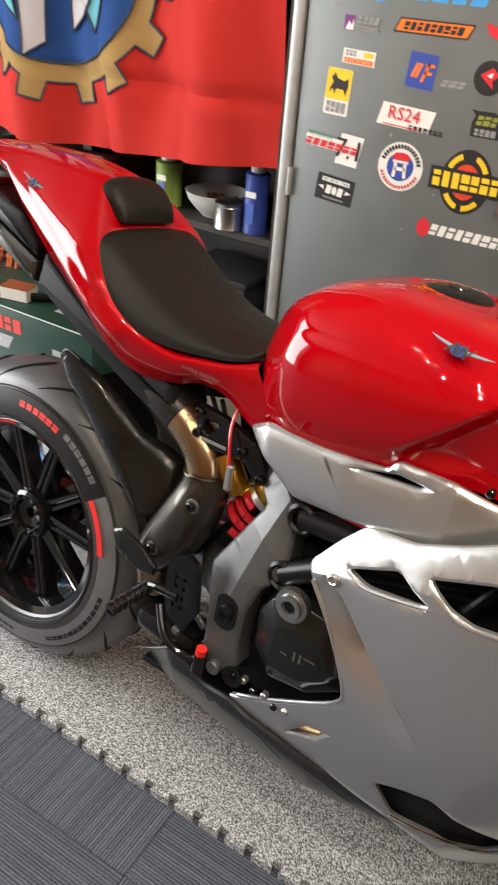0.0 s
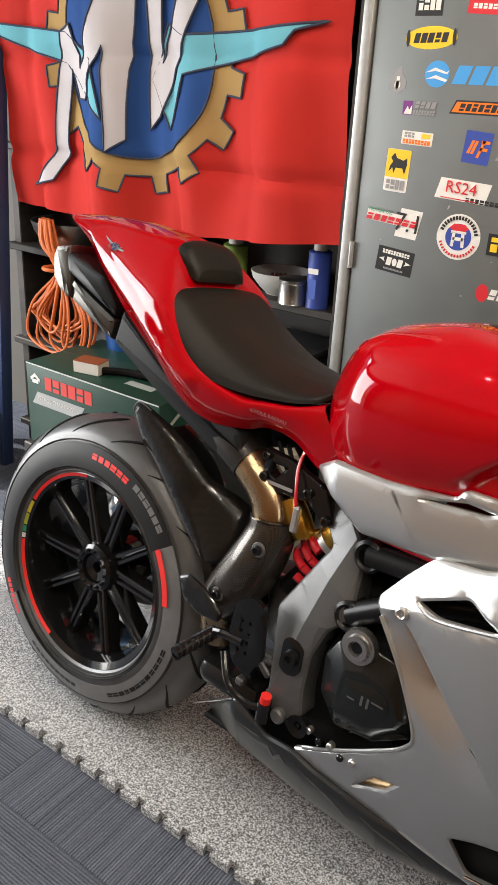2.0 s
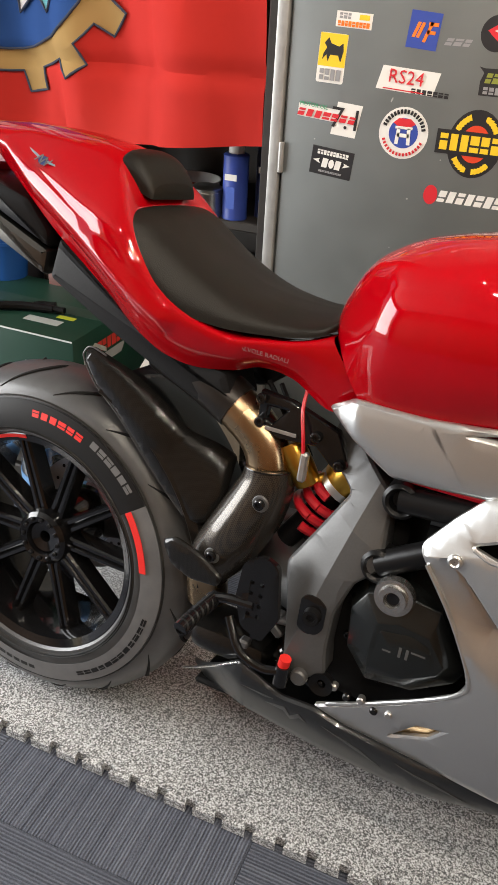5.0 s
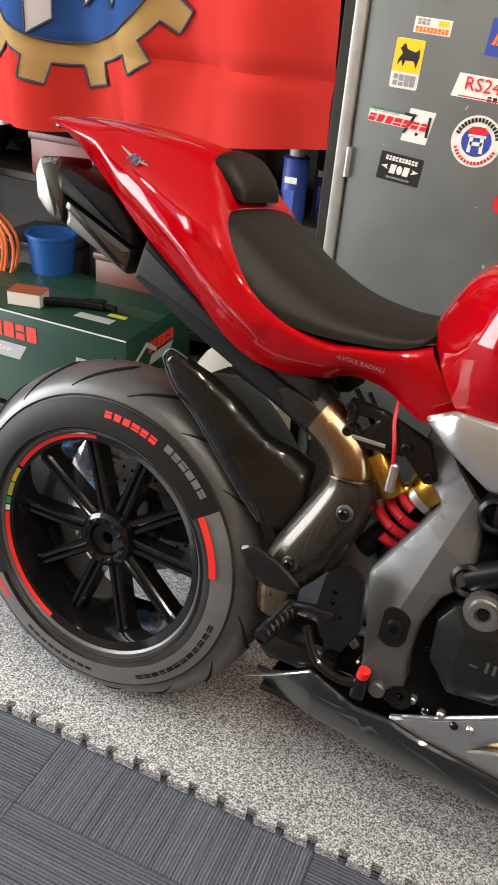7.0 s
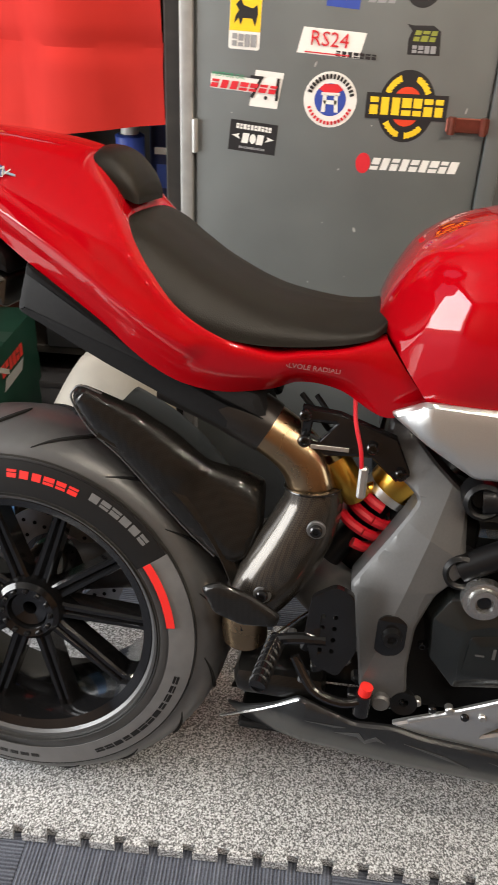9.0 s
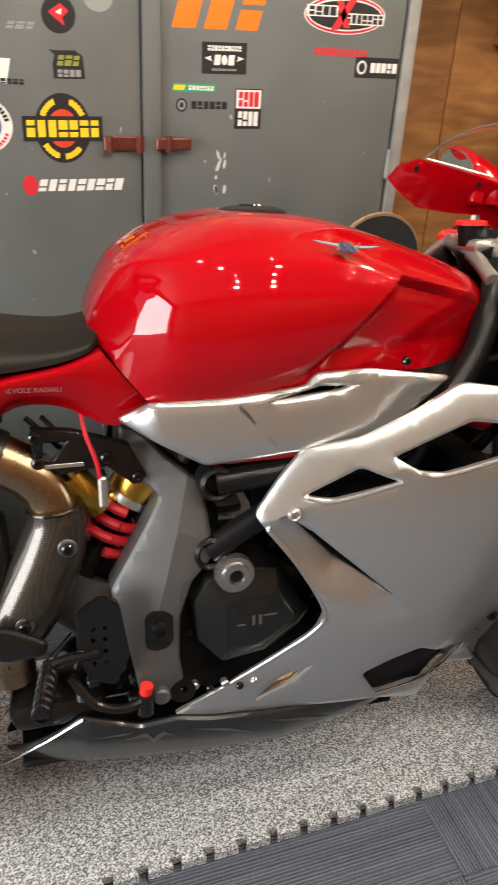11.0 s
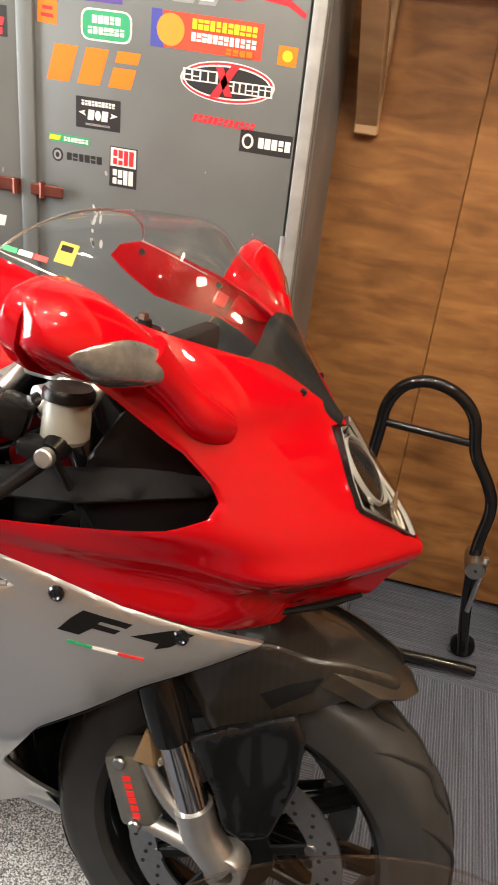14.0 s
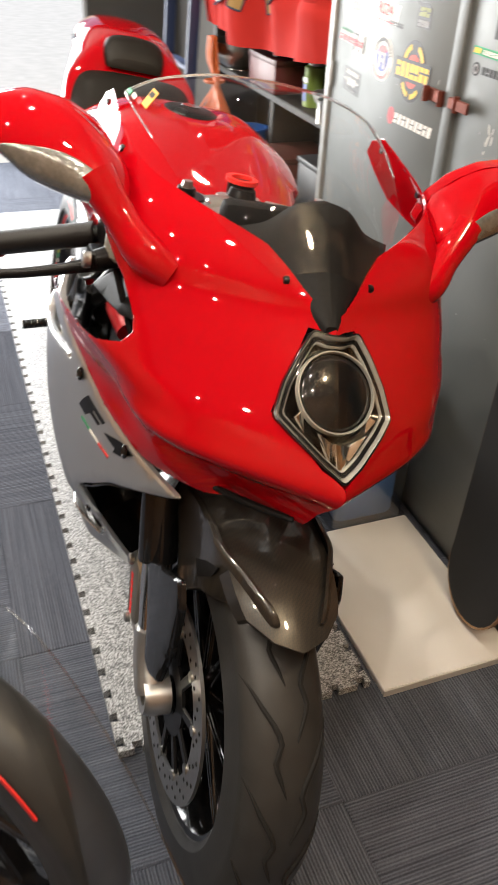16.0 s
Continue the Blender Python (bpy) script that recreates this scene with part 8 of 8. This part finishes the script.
SB = thing("small_carton", "small white and red-brown carton", "carton", pose(-0.56, 0.515, 0.5202, 0, 0, 12))
part("body", box(0.085, 0.055, 0.034, 0, 0, 0.017, 0.001, 1), PAPER, SB)
part("top_print", box(0.086, 0.056, 0.002, 0, 0, 0.0345), ink(0.28, 0.08, 0.03), SB)
TL = thing("pruning_tool", "black-handled hand tool lying on the carton", "tool", pose(-0.425, 0.555, 0.5315, 0, 0, 20))
part("handle", tube([(-0.10, 0.0, 0.0), (-0.03, 0.01, 0.0), (0.05, 0.0, 0.0)], [0.011, 0.011, 0.009], 10, 4), BLACKSATIN, TL)
part("handle", tube([(0.05, 0.03, 0.0), (0.0, 0.02, 0.0), (0.08, -0.005, 0.0)], [0.008, 0.01, 0.008], 10, 4), BLACKSATIN, TL)
part("blade", box(0.05, 0.014, 0.005, -0.125, -0.003, 0.002, 0.002, 1), STEEL, TL)
BB = thing("blue_tub", "blue plastic tub behind the carton", "tub", pose(-0.66, 0.755, 0.5192))
part("wall", put(lathe([(0.05, 0), (0.062, 0.1), (0.066, 0.1), (0.056, 0.0)], 32), pose(0, 0, 0, 90)), BLUEPLASTIC, BB)
part("rim", put(lathe([(0.062, 0.096), (0.07, 0.098), (0.07, 0.106), (0.062, 0.106)], 32), pose(0, 0, 0, 90)), BLUEPLASTIC, BB)
part("base", put(disc(0.05, 0.004, 28), pose(0, 0, 0.004, -90)), BLUEPLASTIC, BB)

# orange extension cable, hung in a hank from the shelf
HANK = thing("extension_cable", "hank of bright orange extension cable hanging from the shelf", "cable", pose(-0.93, 0.70, 0.0))
random.seed(8)
for k in range(16):
    dx, sp, lo = random.uniform(-0.02, 0.02), random.uniform(0.03, 0.15), random.uniform(0.44, 0.56)
    sk = random.uniform(-0.05, 0.09)
    yy = random.uniform(-0.035, 0.035)
    part("cable_loop", tube([(dx, yy * 0.3, 0.885), (dx + 0.02, yy * 0.5, 0.80), (0.05 + dx, yy * 0.2, 0.735), (0.05 + sk + sp * 0.7, yy, 0.62), (0.04 + sk + sp * 0.6, yy, lo + 0.03), (0.03 + sk, yy, lo), (0.02 + sk - sp * 0.8, yy, lo + 0.04), (0.03 + sk - sp * 0.6, yy, 0.62), (0.045 + dx, yy * 0.2, 0.735), (dx - 0.01, yy * 0.5, 0.81), (dx - 0.015, yy * 0.3, 0.885)], 0.0045, 8, 5), ORANGECORD, HANK)
part("tie", tube([(0.02 + 0.035 * math.cos(a), 0.035 * math.sin(a), 0.735) for a in [j * 0.5236 for j in range(13)]], 0.006, 8, 2), ORANGECORD, HANK)

# blue step ladder leaning at the shelf
LAD = thing("step_ladder", "dark blue metal step ladder leaning on the shelf", "ladder", pose(-1.13, 0.62, 0, 0, 0, 0))
for lx in (0.0, -0.34):
    part("rail", box(0.022, 0.045, 1.7, lx, 0, 0.85, 0.004, 2, pose(0, 0, 0, -4, 0, 0)), ink(0.02, 0.035, 0.09), LAD)
for k in range(6):
    part("rung", box(0.33, 0.05, 0.02, -0.17, 0.018 * k + 0.02, 0.22 + 0.26 * k, 0.004, 1), ink(0.02, 0.035, 0.09), LAD)
BG = thing("black_bag", "black rounded bag beside the ladder", "bag", pose(-1.35, 0.45, 0))
part("body", loft([(-0.18, [(0, 0.26), (0.05, 0.25), (0.09, 0.2), (0.1, 0.1), (0.09, 0.0)]), (-0.08, [(0, 0.34), (0.07, 0.33), (0.12, 0.26), (0.13, 0.12), (0.12, 0)]), (0.08, [(0, 0.35), (0.07, 0.34), (0.12, 0.26), (0.13, 0.12), (0.12, 0)]), (0.18, [(0, 0.26), (0.05, 0.25), (0.09, 0.2), (0.1, 0.1), (0.09, 0.0)])], 6, 5), BLACKMATT, BG)
part("handle", tube([(-0.06, 0, 0.33), (-0.03, 0, 0.40), (0.03, 0, 0.40), (0.06, 0, 0.335)], 0.008, 8, 5), BLACKMATT, BG)

# paper sack and plastic jug behind the rear wheel
SK = thing("paper_sack", "crumpled pale paper sack with dark printed bars", "sack", pose(0.0, 0.53, 0))
part("bag", loft([(-0.13, [(0, 0.40), (0.03, 0.395), (0.06, 0.34), (0.075, 0.18), (0.07, 0.0)]), (-0.05, [(0, 0.53), (0.035, 0.52), (0.075, 0.42), (0.09, 0.2), (0.085, 0)]), (0.05, [(0, 0.545), (0.035, 0.53), (0.07, 0.42), (0.09, 0.2), (0.085, 0)]), (0.13, [(0, 0.46), (0.03, 0.45), (0.06, 0.36), (0.075, 0.18), (0.07, 0.0)])], 6, 5), material("sack_paper", (0.36, 0.33, 0.28), 0.75, noise_scale=14, amount=0.2, bump=0.5, bump_scale=35), SK)
part("print_bar", put(flat(wordbars(5, 0.12, 0.035), 0), pose(0.0, -0.079, 0.44, -18)), BLACKSATIN, SK)
JG = thing("plastic_jug", "clear plastic water jug with a blue label", "jug", pose(-0.28, 0.40, 0.0))
part("bottle", put(lathe([(0.001, 0), (0.075, 0), (0.08, 0.02), (0.08, 0.10), (0.074, 0.115), (0.08, 0.13), (0.08, 0.24), (0.05, 0.30), (0.022, 0.33), (0.022, 0.36), (0.001, 0.36)], 32), pose(0, 0, 0, 90)), glass_material("clear_plastic", (0.82, 0.85, 0.86), 0.1, 0.5), JG)
part("label_band", put(lathe([(0.0806, 0.14), (0.082, 0.14), (0.082, 0.2), (0.0806, 0.2)], 32), pose(0, 0, 0, 90)), ink(0.1, 0.25, 0.5), JG)
part("cap", put(lathe([(0.001, 0.36), (0.025, 0.355), (0.025, 0.38), (0.001, 0.382)], 20), pose(0, 0, 0, 90)), BLUEPLASTIC, JG)

# ---- in front of the locker: white board, clear crate, skateboard ----
WB = thing("white_board", "white laminated board lying on the carpet before the locker", "board", pose(1.093, 0.502, 0.0))
part("panel", box(0.475, 0.315, 0.016, 0, 0, 0.0085, 0.002, 1), WHITEPLASTIC, WB)
part("edge_band", box(0.004, 0.315, 0.016, 0.2397, 0, 0.0085), ink(0.6, 0.58, 0.53), WB)
CR = thing("storage_crate", "clear plastic storage crate with a black lid and blue contents", "storage box", pose(0.72, 0.55, 0.0))
part("tub", box(0.27, 0.20, 0.24, 0, 0, 0.121, 0.015, 3), glass_material("crate_plastic", (0.8, 0.84, 0.87), 0.15, 0.6), CR)
part("contents", box(0.235, 0.165, 0.17, 0, 0, 0.095, 0.02, 2), ink(0.10, 0.22, 0.5), CR, "blue contents")
part("lid", box(0.29, 0.22, 0.025, 0, 0, 0.252, 0.008, 2), BLACKSATIN, CR, "black lid")
part("clip_handle", box(0.012, 0.1, 0.03, 0.147, 0, 0.235, 0.004, 1), BLACKSATIN, CR)
TB = thing("grey_toolbox", "grey plastic case on top of the crate", "case", pose(0.70, 0.56, 0.2655))
part("case_body", box(0.22, 0.16, 0.13, 0, 0, 0.065, 0.012, 2), ink(0.09, 0.095, 0.1), TB)
part("case_lid", box(0.226, 0.166, 0.03, 0, 0, 0.14, 0.01, 2), ink(0.13, 0.135, 0.14), TB)
part("case_handle", tube([(-0.05, -0.08, 0.10), (-0.04, -0.105, 0.10), (0.04, -0.105, 0.10), (0.05, -0.08, 0.10)], 0.007, 8, 4), BLACKSATIN, TB)


def skateboard():
    """Deck standing on its tail against the locker, grip side out."""
    b = thing("skateboard", "skateboard with black grip tape leaning upright on the locker", "skateboard", pose(1.216, 0.612, 0.030, -1, 0, -4))
    half, length = 0.102, 0.82
    outline = []
    for k in range(15):
        a = math.pi * k / 14
        outline.append((half * math.cos(a), length - half + half * 1.05 * math.sin(a)))
    for k in range(15):
        a = math.pi + math.pi * k / 14
        outline.append((half * math.cos(a), half + half * 1.05 * math.sin(a) + 0.005))

    def slab(y0, th, grow):
        bm = sheet([(x * grow, (z - length / 2) * grow + length / 2) for x, z in outline], (), 0.03)
        for v in bm.verts:
            x, z = v.co.x, v.co.y
            e = max(0.0, abs(z - length / 2) - 0.26)
            v.co = (x, y0 - 0.9 * e * e - 0.35 * x * x * 2, z)
        return thicken(bm, (0, th, 0))
    part("deck", slab(0, 0.011, 1.0), WOODPALE, b, "pale wooden deck edge")
    part("grip_tape", slab(-0.0012, 0.001, 0.985), GRIP, b, "black grip tape")
    for tz in (0.21, 0.60):
        tr = part("truck", join(box(0.05, 0.03, 0.07, 0, 0.028, tz, 0.006, 1), tube([(-0.105, 0.05, tz), (0.105, 0.05, tz)], 0.009, 10, smooth=False)), ALLOY, b, "alloy truck")
        for wx in (-0.088, 0.088):
            part("wheel", put(lathe([(0.004, -0.016), (0.02, -0.017), (0.027, -0.012), (0.027, 0.012), (0.02, 0.017), (0.004, 0.016)], 24), pose(wx, 0.05, tz, 0, 0, 90)), ink(0.6, 0.58, 0.5), tr, "cream wheel")
    return b


skateboard()

# ---- right of the locker: paddock stand, coats, case, brackets ----
PS = thing("paddock_stand", "black tubular motorcycle paddock stand", "stand", pose(0.03, 0.75, -0.001))
part("hoop", tube([(1.43, 0, 0.03), (1.44, 0, 0.30), (1.462, 0, 0.56), (1.468, 0, 0.64), (1.495, 0, 0.69), (1.545, 0, 0.71), (1.605, 0, 0.695), (1.65, 0, 0.65), (1.672, 0, 0.57), (1.715, 0, 0.50), (1.735, 0, 0.44), (1.73, 0, 0.33), (1.745, 0, 0.17), (1.768, 0, 0.03)], 0.0135, 14, 5), BLACKGLOSS, PS)
part("cross_bar", tube([(1.464, 0, 0.60), (1.668, 0, 0.59)], 0.009, 12, smooth=False), BLACKGLOSS, PS)
part("foot_bar", tube([(1.40, -0.06, 0.028), (1.60, -0.055, 0.028), (1.80, -0.05, 0.028)], 0.013, 12, 3), BLACKGLOSS, PS)
for wx in (1.43, 1.768):
    part("wheel", put(lathe([(0.005, -0.014), (0.027, -0.014), (0.03, -0.008), (0.03, 0.008), (0.027, 0.014), (0.005, 0.014)], 24), pose(wx, 0.03, 0.03)), BLACKSATIN, PS)
part("knuckle", put(lathe([(0.004, -0.04), (0.022, -0.04), (0.024, -0.03), (0.024, 0.03), (0.022, 0.04), (0.004, 0.04)], 20), pose(1.735, 0, 0.30)), STEEL, PS)
part("spring_rod", tube([(1.755, -0.02, 0.33), (1.745, -0.03, 0.18)], 0.006, 8, smooth=False), CHROME, PS)


def coat(x, y, top, w, h, mat, name, label, seed):
    """Quilted coat hanging flat: stacked soft rolls with pinched seams."""
    c = thing(name, label, "jacket", pose(x, y, 0), "hanging coats")
    rnd = random.Random(seed)
    n = max(4, int(h / 0.105))
    bm = bmesh.new()
    rows = []
    for k in range(n * 6 + 1):
        t = k / (n * 6)
        z = top - h * t
        bulge = abs(math.sin(math.pi * n * t)) ** 0.6
        ww = w * (0.55 + 0.45 * min(1, t * 4)) * (1 + 0.05 * math.sin(9 * t + seed))
        d = 0.035 + 0.045 * bulge * (0.7 + 0.3 * math.sin(5 * t + seed))
        rows.append([bm.verts.new((ww / 2 * math.cos(a), -d * max(math.sin(a), -0.3) * (1 + 0.18 * math.sin(3 * a + 8 * t + seed)), z + 0.006 * math.sin(4 * a + seed))) for a in [2 * math.pi * j / 24 for j in range(24)]])
    for a, b in zip(rows, rows[1:]):
        for j in range(24):
            bm.faces.new((a[j], a[(j + 1) % 24], b[(j + 1) % 24], b[j]))
    bm.faces.new(rows[0])
    bm.faces.new(rows[-1][::-1])
    part("body", bm, mat, c, "", None, 60)
    part("hook", tube([(0, 0.02, top - 0.01), (0, 0.0, top + 0.03), (0, 0.045, top + 0.05)], 0.005, 8, 4), STEEL, c)
    return c


coat(1.99, 0.925, 1.62, 0.26, 0.85, PUFFER, "quilted_coat", "black quilted puffer coat hanging on the timber wall", 1)
coat(1.84, 0.935, 1.50, 0.10, 0.78, material("dark_cloth", (0.01, 0.012, 0.015), 0.8, noise_scale=60, amount=0.3), "dark_coat", "dark cloth coat hanging behind the puffer coat", 2)
coat(2.19, 0.93, 1.58, 0.2, 0.72, material("blue_grey_nylon", (0.035, 0.05, 0.06), 0.5, noise_scale=30, amount=0.25, bump=0.3, bump_scale=60), "blue_grey_coat", "blue-grey padded coat hanging on the timber wall", 3)
PB = thing("plastic_bag", "small clear plastic bag hanging above the coats", "bag", pose(1.785, 0.90, 1.17))
part("film", loft([(-0.03, [(0, 0.3), (0.008, 0.25), (0.014, 0.1), (0.004, 0.01)]), (0.0, [(0, 0.31), (0.012, 0.25), (0.022, 0.08), (0.004, -0.02)]), (0.03, [(0, 0.3), (0.008, 0.25), (0.014, 0.1), (0.004, 0.0)])], 4, 4), glass_material("bag_film", (0.85, 0.83, 0.8), 0.2, 0.9), PB)
part("tie", tube([(0, 0, 0.30), (0, 0.03, 0.34)], 0.004, 8, smooth=False), ink(*WHT), PB)
BC = thing("equipment_case", "black upright equipment case by the timber wall", "case", pose(2.08, 0.86, 0))
part("body", box(0.26, 0.22, 0.66, 0, 0, 0.332, 0.02, 3), BLACKSATIN, BC)
part("grille", put(disc(0.09, 0.01, 32, 0.004), pose(0, -0.111, 0.42)), BLACKMATT, BC)
part("handle", tube([(-0.05, -0.02, 0.66), (-0.04, -0.02, 0.70), (0.04, -0.02, 0.70), (0.05, -0.02, 0.66)], 0.007, 8, 4), BLACKGLOSS, BC)
SR = thing("shoe_row", "pale boxes on a low ledge under the coats", "box", pose(2.0, 0.945, 0.70))
part("ledge", box(0.36, 0.09, 0.02, 0.07, 0, -0.011, 0.003, 1), WOODPALE, SR)
for k in range(3):
    part("packet", box(0.07, 0.06, 0.05 - 0.01 * k, -0.08 + 0.11 * k, 0, 0.025 - 0.005 * k, 0.003, 1), ink(0.3, 0.25, 0.18), SR)


def bracket(x, label, z0):
    """Shelf bracket of pale timber: slanted brace and a plate on the wall."""
    b = thing("shelf_bracket", label, "bracket", pose(x, 0.0, 0), "timber brackets")
    bm = bmesh.new()
    prof = [(0.985, z0), (0.965, z0), (0.60, z0 + 0.42), (0.60, z0 + 0.50), (0.985, z0 + 0.08)]
    a = [bm.verts.new((-0.022, y, z)) for y, z in prof]
    c = [bm.verts.new((0.022, y, z)) for y, z in prof]
    bm.faces.new(a)
    bm.faces.new(c[::-1])
    for i in range(5):
        bm.faces.new((a[i], c[i], c[(i + 1) % 5], a[(i + 1) % 5]))
    part("brace", bm, WOODPALE, b)
    part("wall_plate", box(0.05, 0.03, 0.62, 0, 0.972, z0 + 0.3, 0.003, 1), WOODPALE, b)
    return b


bracket(1.335, "slanted pale timber bracket carrying the upper shelf", 1.15)
bracket(1.70, "second slanted pale timber bracket", 1.18)
US = thing("upper_shelf", "rough pale timber shelf board on brackets", "shelf", pose(2.05, 0.80, 1.66))
part("board", box(1.5, 0.4, 0.03, 0, 0, 0, 0.004, 1), WOODPALE, US)
part("batten", box(1.5, 0.03, 0.06, 0, -0.17, -0.044, 0.003, 1), WOODPALE, US)

# ---- spare wheel standing under a clear plastic shield, beside the camera's way ----
SW = thing("spare_wheel", "black wheel with a red rim stripe under a clear plastic cover", "wheel", pose(1.46, -0.42, 0.272, 0, 0, 40))
part("tyre", tyre_mesh(0.27, 0.20, 0.05, 72), RUBBER, SW, "worn black tyre")
part("rim", rim_mesh(0.192, 0.04), BLACKGLOSS, SW, "black rim")
part("rim_stripe", arc_strip(0.1945, 0.2015, 0, 2 * math.pi - 0.01, -0.0405, 64), REDMARK, SW, "red rim stripe")
part("sidewall_stripe", arc_strip(0.245, 0.253, radians(40), radians(105), -0.0425, 24, 0.002), REDMARK, SW, "red stripe on the tyre wall")
for k in range(6):
    part("spoke", put(spoke_mesh(0.03, 0.182, 0.013, 0.011, -0.012, -0.012, 0.024), pose(0, 0, 0, 0, 60 * k, 0)), BLACKGLOSS, SW)
part("hub", lathe([(0.01, -0.04), (0.035, -0.035), (0.04, 0), (0.035, 0.035), (0.01, 0.04)], 28), BLACKSATIN, SW)
SCUFFED = glass_material("scuffed_clear_plastic", (0.93, 0.94, 0.94), 0.12, 0.22, 1.45)
cv = thing("clear_cover", "clear curved plastic cover standing over the spare wheel", "cover", pose(1.56, -0.28, 0.30, 0, 0, 20))
part("film", lathe([(0.0005, -0.05), (0.15, -0.045), (0.25, -0.03), (0.305, 0.0)], 56, False), SCUFFED, cv)
part("rim", tube([(0.306 * math.cos(a), 0, 0.306 * math.sin(a)) for a in [j * 2 * math.pi / 64 for j in range(65)]], 0.0016, 6, smooth=False), LENS, cv)

# ---- carpet tiles, laid with the ribs turned from tile to tile ----
tile_me = None
TS = 0.5
for i in range(11):
    for j in range(7):
        tx, ty = -2.55 + TS * (i + 0.5) + 0.06, -2.38 + TS * (j + 0.5) + 0.05
        if tx > 2.9 or ty > 1.05:
            continue
        if tile_me is None:
            o = part("carpet_tile", box(TS - 0.001, TS - 0.001, 0.008, 0, 0, 0, 0.001, 1), CARPET, floor)
            tile_me = o.data
        else:
            o = new("carpet_tile", tile_me)
            o.parent = floor
        o.matrix_basis = pose(tx, ty, -0.004, 0, 0, 90 * ((i + j) % 2))
